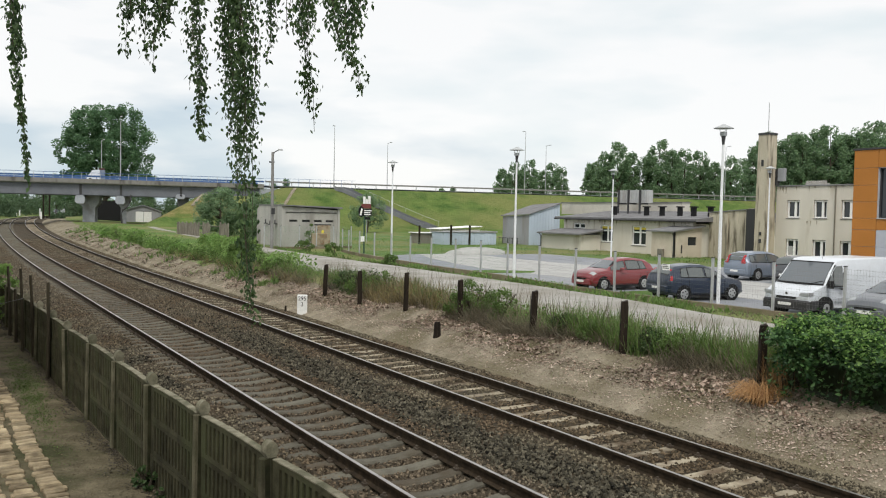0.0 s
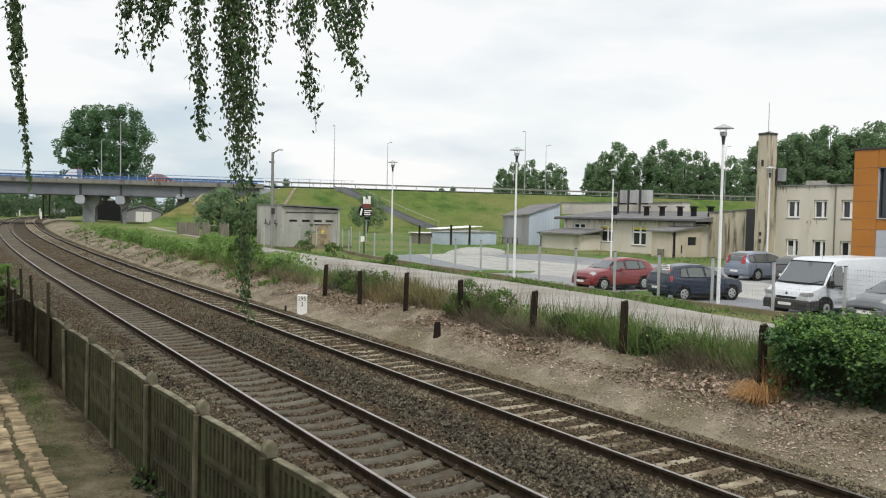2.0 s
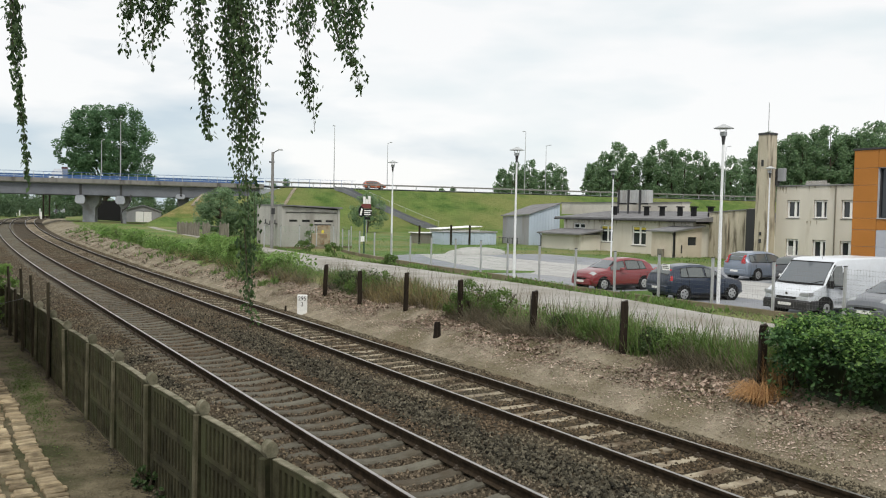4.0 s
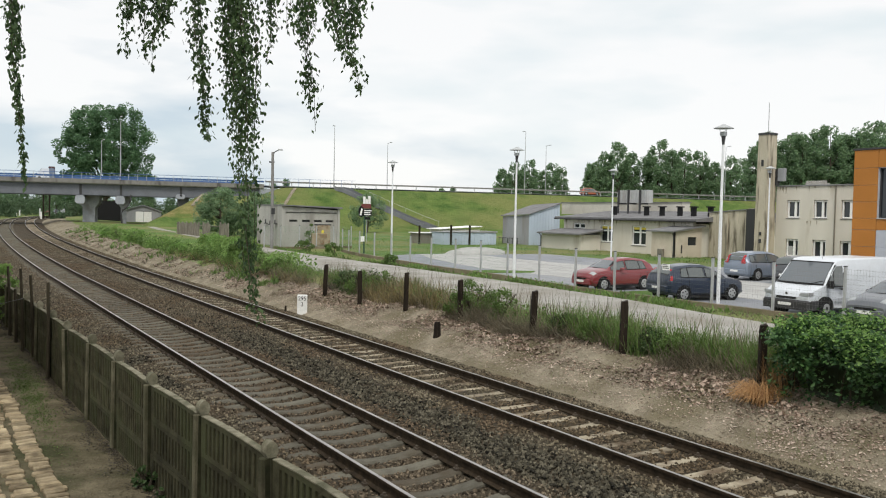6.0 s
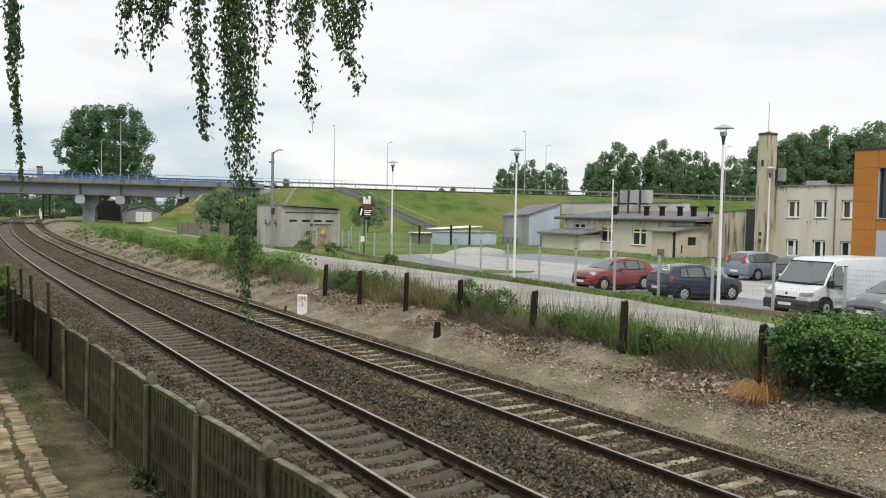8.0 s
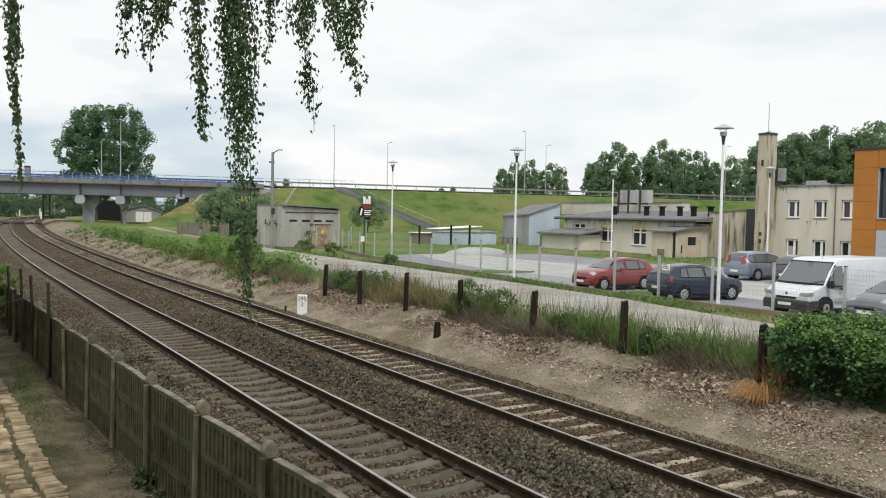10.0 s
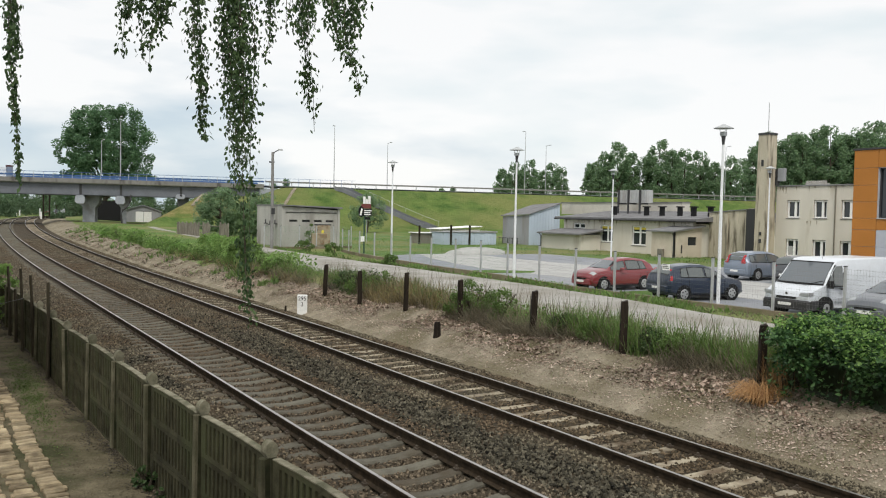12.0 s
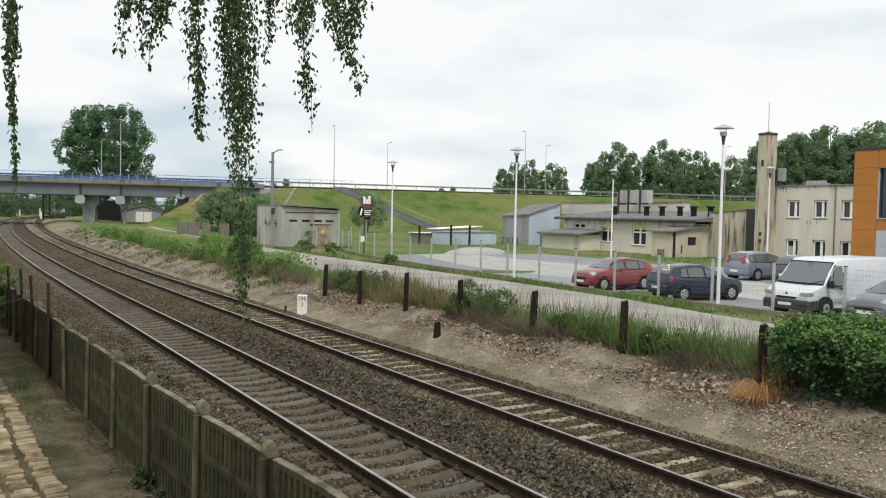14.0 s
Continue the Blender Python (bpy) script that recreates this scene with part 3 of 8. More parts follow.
# two worn drain runs down the slope
for nm, xa, qa, xb, qb in (("drain_run", 58.5, 0.8, 55.0, 9.0), ("drain_run", 43.2, 0.6, 40.3, 8.0)):
    t = thing(nm, "narrow run of pale drain slabs down the grass bank", "drain", group="drain runs")
    n = 16
    for k in range(n):
        xx, qq = lerp(xa, xb, (k + 0.5) / n), lerp(qa, qb, (k + 0.5) / n)
        p = Vector(axis_pt(xx, -qq, bank_z(xx, qq)))
        part("slab", Geo().box(-0.3, 0.3, -0.2, 0.2, -0.12, 0.14, 0.02), M_pebble, t, m=pose(*p, -26, 0, math.degrees(math.atan2(EY, EX)) + 12))


def build_flyover():
    t = thing("road_bridge", "grey concrete road bridge with blue crash barrier over the railway", "bridge")
    x0, x1 = -40.0, 53.0

    def bar(name, q0, q1, z0, z1, mat, label="", xa=x0, xb=x1, par=None, n=1):
        g = Geo()
        g.loft([[axis_pt(x, q0, z0), axis_pt(x, q1, z0), axis_pt(x, q1, z1), axis_pt(x, q0, z1)] for x in (xa, xb)])
        return part(name, g, mat, par or t, label)
    bar("deck_slab", 0.5, 12.5, 7.75, 8.3, M_concrete, "concrete deck slab")
    for q in (0.0, 12.4):
        bar("cornice", q, q + 0.55, 7.85, 8.62, M_edgebeam, "stained concrete edge beam")
    for q in (0.75, 4.2, 7.8, 11.2):
        gb = bar("girder", q, q + 0.5, 5.95, 7.75, M_girder, "grey-blue painted girder", xb=53)
        bar("flange", q - 0.12, q + 0.62, 5.78, 5.95, M_girder, "", xb=52.9, par=gb)
    for xa in spread([(-36, 6), (50, 6)])[:-1]:
        g = Geo()
        g.loft([[axis_pt(x, 0.72, 5.96), axis_pt(x, 0.76, 5.96), axis_pt(x, 0.76, 7.74), axis_pt(x, 0.72, 7.74)] for x in (xa, xa + 0.1)])
        if xa < 50:
            part("stiffener", g, M_girder, t)
    # crash barrier and handrail on the near edge
    for q in (0.55, 12.0):
        beam = bar("crash_barrier", q, q + 0.09, 8.95, 9.27, M_blue, "blue painted crash barrier")
        for k in range(46):
            x = x0 + 0.5 + k * 2.0
            g = Geo()
            g.loft([[axis_pt(x, q + 0.1, z), axis_pt(x, q + 0.22, z), axis_pt(x + 0.12, q + 0.22, z), axis_pt(x + 0.12, q + 0.1, z)] for z in (8.3, 9.2)])
            part("barrier_post", g, M_blue, beam)
    hr = bar("handrail", 0.12, 0.18, 9.66, 9.74, M_blue, "thin blue handrail")
    bar("mid_rail", 0.13, 0.17, 9.15, 9.19, M_blue, par=hr)
    for k in range(62):
        x = x0 + 0.7 + k * 1.5
        g = Geo()
        g.loft([[axis_pt(x, 0.12, z), axis_pt(x, 0.18, z), axis_pt(x + 0.06, 0.18, z), axis_pt(x + 0.06, 0.12, z)] for z in (8.6, 9.68)])
        part("handrail_post", g, M_steel, hr)
    # two bents: a crosshead with an eight-sided end, a wall pier with corbels
    for x, boxed in ((21.9, 0), (28.4, 1), (38.4, 1), (-2.0, 0)):
        g = Geo()
        w, hh = 0.78, 0.74
        sec = [(-w, -hh * 0.55), (-w * 0.6, -hh), (w * 0.6, -hh), (w, -hh * 0.55), (w, hh * 0.55), (w * 0.6, hh), (-w * 0.6, hh), (-w, hh * 0.55)]
        g.loft([[axis_pt(x + a, q, 5.0 + b) for a, b in sec] for q in (0.3, 3.2)])
        part("crosshead", g, M_cap, t, "pale eight-sided crosshead end") if x < 38 else part("crosshead", Geo().loft([[axis_pt(x + a, q, 5.9 + b * 0.6) for a, b in sec] for q in (0.6, 11)]), M_cap, t, "pale crosshead over the slope")
        g = Geo()
        pz = [(-0.55, 0.2), (0.35, 0.2), (0.35, 3.6), (1.0, 4.5), (1.0, 5.75), (-1.0, 5.75), (-1.0, 4.5), (-0.55, 3.6)] if boxed else [(-1.0, 0.2), (1.0, 0.2), (1.0, 3.6), (1.7, 4.5), (1.7, 5.75), (-1.7, 5.75), (-1.7, 4.5), (-1.0, 3.6)]
        g.loft([[axis_pt(x + (0.5 if boxed else 1.2) + a, q, b) for a, b in pz] for q in ((3.2, 4.4) if boxed else (3.2, 9.5))])
        part("pier", g, M_pier, t, "grey concrete wall pier")
        g = Geo()
        g.loft([[axis_pt(x - 0.1, 0.6, z), axis_pt(x + 0.3, 0.6, z), axis_pt(x + 0.3, 1.0, z), axis_pt(x - 0.1, 1.0, z)] for z in (5.85, 7.7)])
        part("bearing_bracket", g, M_dark, t)
    g = Geo()
    px = 30.1
    g.tube([axis_pt(px, 0.4, 6.0), axis_pt(px, 0.2, 4.9), axis_pt(px - 0.5, 0.1, 3.9), axis_pt(px - 1.3, 0.1, 3.2), axis_pt(px - 1.5, 0.1, 2.4), axis_pt(px - 1.4, 0.1, 0.6)], 0.16, 8)
    part("drainpipe", g, M_dark, t, "dark bent drainpipe")
    bar("abutment", 0.8, 12.0, 0.2, 7.74, M_cap, "pale concrete abutment", xa=53.05, xb=55.0)
    bar("wing_wall", 0.25, 0.7, 5.6, 7.84, M_cap, "pale concrete wing wall", xa=52.2, xb=57.0)


build_flyover()


def build_guardrail():
    t = thing("guardrail", "grey galvanised guardrail along the embankment top", "guardrail")
    for name, z0, z1, q in (("beam", 8.98, 9.28, 0.4),):
        g = Geo()
        g.loft([[axis_pt(x, q, z0), axis_pt(x, q - 0.05, z0 + 0.06), axis_pt(x, q, (z0 + z1) / 2), axis_pt(x, q - 0.05, z1 - 0.06), axis_pt(x, q, z1), axis_pt(x, q + 0.04, z1), axis_pt(x, q + 0.04, z0)] for x in (53.2, 420)])
        part(name, g, M_oldsteel, t, "dull weathered beam")
    for k in range(92):
        x = 54 + k * 4.0
        g = Geo()
        g.loft([[axis_pt(x, 0.45, z), axis_pt(x, 0.58, z), axis_pt(x + 0.12, 0.58, z), axis_pt(x + 0.12, 0.45, z)] for z in (8.2, 9.25)])
        part("post", g, M_steel, t)
    g = Geo()
    g.loft([[axis_pt(x, 12.0, 8.5), axis_pt(x, 12.05, 8.5), axis_pt(x, 12.05, 8.75), axis_pt(x, 12.0, 8.75)] for x in (53.2, 420)])
    part("kerb", g, M_oldsteel, t)
    g = Geo()
    g.loft([[axis_pt(x, 0.3, 9.75), axis_pt(x, 0.35, 9.75), axis_pt(x, 0.35, 9.8), axis_pt(x, 0.3, 9.8)] for x in (53.2, 70)])
    hr = part("handrail", g, M_blue, t, "blue painted handrail")
    for k in range(9):
        x = 53.3 + k * 2
        g = Geo()
        g.loft([[axis_pt(x, 0.3, z), axis_pt(x, 0.35, z), axis_pt(x + 0.05, 0.35, z), axis_pt(x + 0.05, 0.3, z)] for z in (8.2, 9.78)])
        part("handrail_post", g, M_blue, hr)


build_guardrail()

# deck surface on the embankment
g = Geo()
g.loft([[axis_pt(x, 0.9, 8.3), axis_pt(x, 11.8, 8.3), axis_pt(x, 11.8, 8.42), axis_pt(x, 0.9, 8.42)] for x in (-40, 420)])
setting("flyover_road", g, M_asphalt, "asphalt road on the flyover")


M_stepgrey = surf("dark_step_concrete", (0.14, 0.148, 0.162), (0.19, 0.198, 0.212), 0.8, 0.9, 0.2, 12.0)


def build_steps():
    """Concrete steps let diagonally into the grass slope."""
    t = thing("embankment_steps", "dark concrete steps with pale edges down the grass bank", "steps")
    top, low = Vector(axis_pt(66.9, 0.2, 8.35)), Vector((78.15, 132.0, 1.0))
    n = 48
    d = (low - top)
    side = Vector((d.y, -d.x, 0)).normalized()
    def on_slope(k):
        p = top + d * k
        q = (crest(p.x) - p.y) * EX
        p.z = table([(-1, 8.35)] + SLOPE[3:], q) + 0.12
        return p
    for k in range(n):
        a, b = on_slope(k / n), on_slope((k + 1) / n)
        b.z = a.z
        g = Geo()
        g.loft([[tuple(p + side * w + Vector((0, 0, 0.12 + dz))) for p, dz in ((a, -0.7), (b, -0.7), (b, 0.0), (a, 0.0))] for w in (-1.35, 1.35)])
        part("tread", g, M_stepgrey, t)
    for w in (-1.5, 1.5):
        g = Geo()
        g.loft([[tuple(on_slope(k / 12) + side * (w + sd) + Vector((0, 0, z))) for sd, z in ((-0.14, -0.6), (0.14, -0.6), (0.14, 0.2), (-0.14, 0.2))] for k in range(13)])
        part("stringer", g, M_stepgrey, t, "concrete stringer")
    g = Geo()
    for w in (-1.4,):
        g.tube([tuple(on_slope(k / 12) + side * w + Vector((0, 0, 1.1))) for k in range(13)], 0.025, 6)
    hr = part("handrail", g, M_steel, t, "steel handrail")
    for k in range(0, n + 1, 8):
        p = on_slope(k / n) + side * -1.4
        part("handrail_post", Geo().tube([tuple(p), tuple(p + Vector((0, 0, 1.1)))], 0.025, 6), M_steel, hr)


build_steps()

# heap of pale gravel on the asphalt edge, grass islands in the car park
g = Geo()
for i in range(7):
    r = 2.6 * math.cos(math.pi / 2 * i / 6.3)
    g.v += [(39.4 + r * 1.1 * math.cos(a) * (1 + 0.1 * math.sin(3 * a + i)), 59.6 + r * 0.7 * math.sin(a) * (1 + 0.1 * math.sin(2 * a)), 0.25 + 0.62 * math.sin(math.pi / 2 * i / 6) + 0.05 * math.sin(5 * a + i)) for a in [2 * math.pi * k / 20 for k in range(20)]]
g.f = [(i * 20 + k, i * 20 + (k + 1) % 20, (i + 1) * 20 + (k + 1) % 20, (i + 1) * 20 + k) for i in range(6) for k in range(20)] + [tuple(120 + k for k in range(20))]
g.smooth = True
tagged(new("gravel_heap", g.mesh("gravel_heap", M_paleyard)), "low heap of pale gravel at the asphalt edge", "heap")
for poly in ([(26.45, 40.3), (29.9, 39.3), (31.1, 40.5), (28.6, 42.0), (26.5, 41.8)], [(26.0, 26.4), (31.0, 26.4), (31.0, 28.0), (26.0, 28.0)]):
    setting("grass_island", Geo().prism(poly, "z", 0.2, 0.325), M_grassland, "small strip of mown grass in the car park")


# ---- buildings: walls with real openings ----
def cells(g, axis, c0, c1, a0, a1, z0, z1, holes=(), warp=None):
    """One slab of thickness c0..c1 across an axis, pierced by openings (a0, a1, z0, z1)."""
    aa = sorted({a0, a1, *[h[0] for h in holes], *[h[1] for h in holes]})
    zz = sorted({z0, z1, *[h[2] for h in holes], *[h[3] for h in holes]})

    def solid(i, j):
        if not (0 <= i < len(aa) - 1 and 0 <= j < len(zz) - 1):
            return False
        am, zm = (aa[i] + aa[i + 1]) / 2, (zz[j] + zz[j + 1]) / 2
        return not any(h[0] < am < h[1] and h[2] < zm < h[3] for h in holes)
    ids = {}

    def vid(c, i, j):
        if (c, i, j) not in ids:
            ids[c, i, j] = len(g.v)
            z = zz[j] + (warp(aa[i], zz[j]) if warp else 0)
            g.v.append((c, aa[i], z) if axis == "x" else (aa[i], c, z))
        return ids[c, i, j]
    for i in range(len(aa) - 1):
        for j in range(len(zz) - 1):
            if not solid(i, j):
                continue
            for c in (c0, c1):
                g.f.append((vid(c, i, j), vid(c, i + 1, j), vid(c, i + 1, j + 1), vid(c, i, j + 1)))
            for di, dj, p, q in ((-1, 0, (i, j), (i, j + 1)), (1, 0, (i + 1, j), (i + 1, j + 1)), (0, -1, (i, j), (i + 1, j)), (0, 1, (i, j + 1), (i + 1, j + 1))):
                if not solid(i + di, j + dj):
                    g.f.append((vid(c0, *p), vid(c1, *p), vid(c1, *q), vid(c0, *q)))
    return g


def window_on_x(parent, x, y0, y1, z0, z1, mullion=0.62, cross=0.0, frame_mat=None):
    """A white two-light window in a wall that faces -X, its glass set back."""
    fm = frame_mat or M_winframe
    w = part("window", Geo().box(x + 0.215, x + 0.235, y0, y1, z0, z1), M_glass, parent, "dark window pane")
    e, b = 0.03, 0.13
    part("gasket", cells(Geo(), "x", x + 0.14, x + 0.2, y0, y1, z0, z1, [(y0 + e, y1 - e, z0 + e, z1 - e)]), M_dark, w, "thin dark edge round the frame")
    g = cells(Geo(), "x", x + 0.12, x + 0.205, y0 + e, y1 - e, z0 + e, z1 - e, [(y0 + b, y1 - b, z0 + b, z1 - b)])
    part("frame", g, fm, w, "white window frame")
    ym = lerp(y1, y0, mullion)
    part("mullion", Geo().box(x + 0.115, x + 0.2, ym - 0.09, ym + 0.09, z0 + b, z1 - b), fm, w)
    if cross:
        part("transom", Geo().box(x + 0.11, x + 0.198, y0 + b, y1 - b, lerp(z0, z1, cross) - 0.07, lerp(z0, z1, cross) + 0.07), fm, w)
    part("sill", Geo().box(x - 0.05, x + 0.11, y0 - 0.03, y1 + 0.03, z0 - 0.045, z0 - 0.003), M_roof, w, "dark window sill")
    return w


M_grime = surf("dark_run_off_stain", (0.2, 0.175, 0.13), (0.34, 0.3, 0.23), 2.0, 0.9, 0.2, 30.0, streak=0.2)


def stain_runs(parent, x, ya, yb, z_top, n, seed, longest):
    """Thin run-off streaks on a wall that faces -X."""
    r = random.Random(seed)
    g = Geo()
    for k in range(n):
        y, w, h = r.uniform(ya, yb), r.uniform(0.02, 0.09), r.uniform(0.15, longest)
        g.loft([[(x - 0.004, y - w, z_top), (x - 0.004, y + w, z_top), (x - 0.004, y + w * 0.2, z_top - h), (x - 0.004, y - w * 0.2, z_top - h)], [(x - 0.001, y - w, z_top), (x - 0.001, y + w, z_top), (x - 0.001, y + w * 0.2, z_top - h), (x - 0.001, y - w * 0.2, z_top - h)]])
    part("run_off_stains", g, M_grime, parent, "dark run-off streaks on the plaster", kind="stuff")


def build_two_storey():
    t = thing("two_storey_building", "beige plastered two-storey block with white windows and a flat roof", "building")
    xs = 56.6
    wins = []
    for ya in (41.0, 38.68, 36.42, 34.1, 31.8):
        for z0, z1 in ((3.9, 5.27), (0.93, 2.28)):
            wins.append((ya, ya + 1.13, z0, z1))
    g = cells(Geo(), "x", xs, xs + 0.35, 24.0, 43.1, 0.1, 6.32, wins)
    part("wall", g, M_beige, t, "beige stained plaster wall")
    stain_runs(t, xs, 30, 43, 6.31, 22, 5, 0.6)
    stain_runs(t, xs, 30, 43, 3.7, 5, 6, 0.4)
    part("end_wall", Geo().box(xs + 0.35, 68, 42.75, 43.1, 0.1, 6.32), M_beige, t)
    part("back_wall", Geo().box(67.6, 68, 24, 42.74, 0.1, 6.32), M_beige, t)
    part("floor_slab", Geo().box(xs + 0.4, 67.5, 24, 42.7, 3.0, 3.2), M_concrete, t)
    part("roof", Geo().box(xs - 0.1, 68.1, 24, 43.12, 6.33, 6.42, 0.02), M_roof, t, "dark flat roof edge")
    for y0, y1, z0, z1 in wins:
        window_on_x(t, xs, y0, y1, z0, z1)
        if z0 < 1 and y0 > 40:
            part("curtain", Geo().box(xs + 0.207, xs + 0.212, y0 + 0.55, y0 + 0.98, z0 + 0.14, z0 + 0.8), M_paleyard, t, "pale net curtain")
    part("downpipe", Geo().tube([(xs - 0.06, 38.0, 6.3), (xs - 0.06, 38.0, 0.3)], 0.05, 6), M_greywood, t, "thin rusty downpipe")
    g = Geo().box(57.2, 57.7, 39.3, 41.0, 6.425, 6.58)
    for k in range(6):
        g.box(57.2, 57.45, 39.36 + k * 0.29, 39.5 + k * 0.29, 6.58, 6.76)
    part("roof_vents", g, M_concrete, t, "row of small concrete roof vents")
    b = part("wall_cabinet", Geo().box(56.3, 56.6, 42.25, 42.85, 6.75, 7.75, 0.03), M_greysheet, t, "grey sheet metal box on the roof edge")
    part("cabinet_edge", Geo().box(56.35, 56.6, 42.86, 43.1, 6.43, 7.7), M_dark, b)


def build_chimney():
    t = thing("chimney_tower", "tall square plastered chimney with stains and a lightning rod", "chimney")
    g = Geo()
    g.loft([[(55.5 - e, 43.15 - e, z), (56.5, 43.15 - e, z), (56.5, 44.1 + e, z), (55.5 - e, 44.1 + e, z)] for z, e in ((0.1, 0.06), (5.0, 0.04), (10.35, 0.0))])
    part("shaft", g, M_stained, t, "stained beige shaft")
    part("cap", Geo().box(55.46, 56.54, 43.1, 44.14, 10.35, 10.52, 0.03), M_dark, t, "dark cap")
    part("lightning_rod", Geo().tube([(56.0, 43.6, 10.6), (56.0, 43.6, 12.9)], 0.03, 6), M_steel, t)
    for z, h in ((7.9, 0.5), (2.5, 0.25), (1.9, 0.3)):
        part("hole", Geo().box(55.4, 55.44, 43.5, 43.7, z, z + h), M_dark, t, "small dark opening")


def build_orange():
    t = thing("orange_building", "modern block clad in orange panels with a grey base", "building")
    x = 50.0
    holes = [(28.4, 30.75, 3.95, 7.05), (24.0, 26.5, 3.95, 7.05)]
    part("wall", cells(Geo(), "x", x + 0.05, x + 0.4, 12, 32.4, 0.1, 8.2, holes), M_greyclad, t)
    part("side_wall", Geo().box(x + 0.4, 62, 32.05, 32.35, 0.1, 8.2), M_orange, t)
    part("parapet", Geo().box(x - 0.06, 62, 12, 32.46, 8.21, 8.32), M_dark, t, "dark parapet flashing")
    zs = [0.1, 1.1, 2.15, 3.2, 3.93, 4.95, 6.0, 7.07, 8.2]
    ys = [32.4, 30.78, 29.6, 28.38, 26.52, 25.3, 24.0, 22.4, 20.8, 19.2, 17.6, 16.0, 14.0, 12.0]
    for a, b in zip(ys, ys[1:]):
        for z0, z1 in zip(zs, zs[1:]):
            if any(h[0] <= (a + b) / 2 <= h[1] and h[2] <= (z0 + z1) / 2 <= h[3] for h in holes):
                continue
            low_grey = z1 <= 3.3 and a < 31
            part("panel", Geo().box(x, x + 0.05, b + 0.012, a - 0.012, z0 + 0.012, z1 - 0.012, 0.006), M_greyclad if low_grey else M_orange, t)
    for h in holes:
        w = part("window", Geo().box(x + 0.3, x + 0.32, *h), M_glass, t, "dark tall window")
        part("frame", cells(Geo(), "x", x + 0.2, x + 0.29, h[0], h[1], h[2], h[3], [(h[0] + 0.08, h[1] - 0.08, h[2] + 0.08, h[3] - 0.08)]), M_dark, w)
        part("sill", Geo().box(x - 0.08, x + 0.2, h[0], h[1], h[2] - 0.06, h[2] - 0.005), M_steel, w, "pale metal sill")


def build_low_block():
    """The long single-storey block with its two lean-tos, upper storey and roof clutter."""
    t = thing("low_workshop", "long beige single-storey workshop with a felt roof and lean-tos", "building")
    x = 58.5
    wins = [(59.05, 61.0, 1.0, 2.9), (63.65, 65.55, 1.15, 2.9), (67.95, 69.85, 2.42, 3.02)]
    part("wall", cells(Geo(), "x", x, x + 0.35, 53.2, 71.4, 0.1, 3.42, wins), M_beige, t, "beige plaster wall")
    stain_runs(t, x, 53.3, 71.3, 3.41, 60, 7, 0.55)
    part("back_wall", Geo().box(72.0, 72.4, 53.2, 71.4, 0.1, 4.2), M_beige, t)
    for y in (53.2, 71.05):
        part("end_wall", Geo().box(x + 0.36, 71.9, y, y + 0.35, 0.1, 3.25), M_beige, t)
    g = Geo().prism([(x - 0.55, 3.43), (x - 0.55, 3.66), (66.0, 4.45), (72.6, 4.45), (72.6, 3.5)], "y", 52.4, 72.3)
    part("roof", g, M_roof, t, "dark felt roof")
    part("gutter", Geo().tube([(x - 0.62, 52.4, 3.46), (x - 0.62, 72.3, 3.46)], 0.09, 6), M_dark, t, "dark gutter")
    for w in wins[:2]:
        window_on_x(t, x, *w, mullion=0.55, cross=0.68)
    window_on_x(t, x, *wins[2], mullion=0.5)
    # yellow lit strips seen in two windows
    for w in wins[:2]:
        part("blind", Geo().box(x + 0.207, x + 0.213, w[0] + 0.14, w[1] - 0.14, w[3] - 0.36, w[3] - 0.14), M_yellow, t, "yellow roller blind edge")
    # set-back upper storey
    up = part("upper_storey", Geo().box(66.2, 67.4, 61.8, 81.3, 4.0, 5.36), M_lightwall, t, "pale rendered upper wall")
    part("coping", Geo().box(66.1, 67.5, 61.7, 81.4, 5.363, 5.43), M_roof, up)
    for k, y in enumerate((66.0, 61.4, 59.3, 57.0, 55.3, 53.3)):
        s = part("flue", Geo().box(60.65, 61.0, y - 0.22, y + 0.22, 3.6, 4.75, 0.03), M_black, t, "dark square roof flue")
        part("flue_cap", Geo().box(60.55, 61.1, y - 0.3, y + 0.3, 4.755, 4.86), M_black, s)


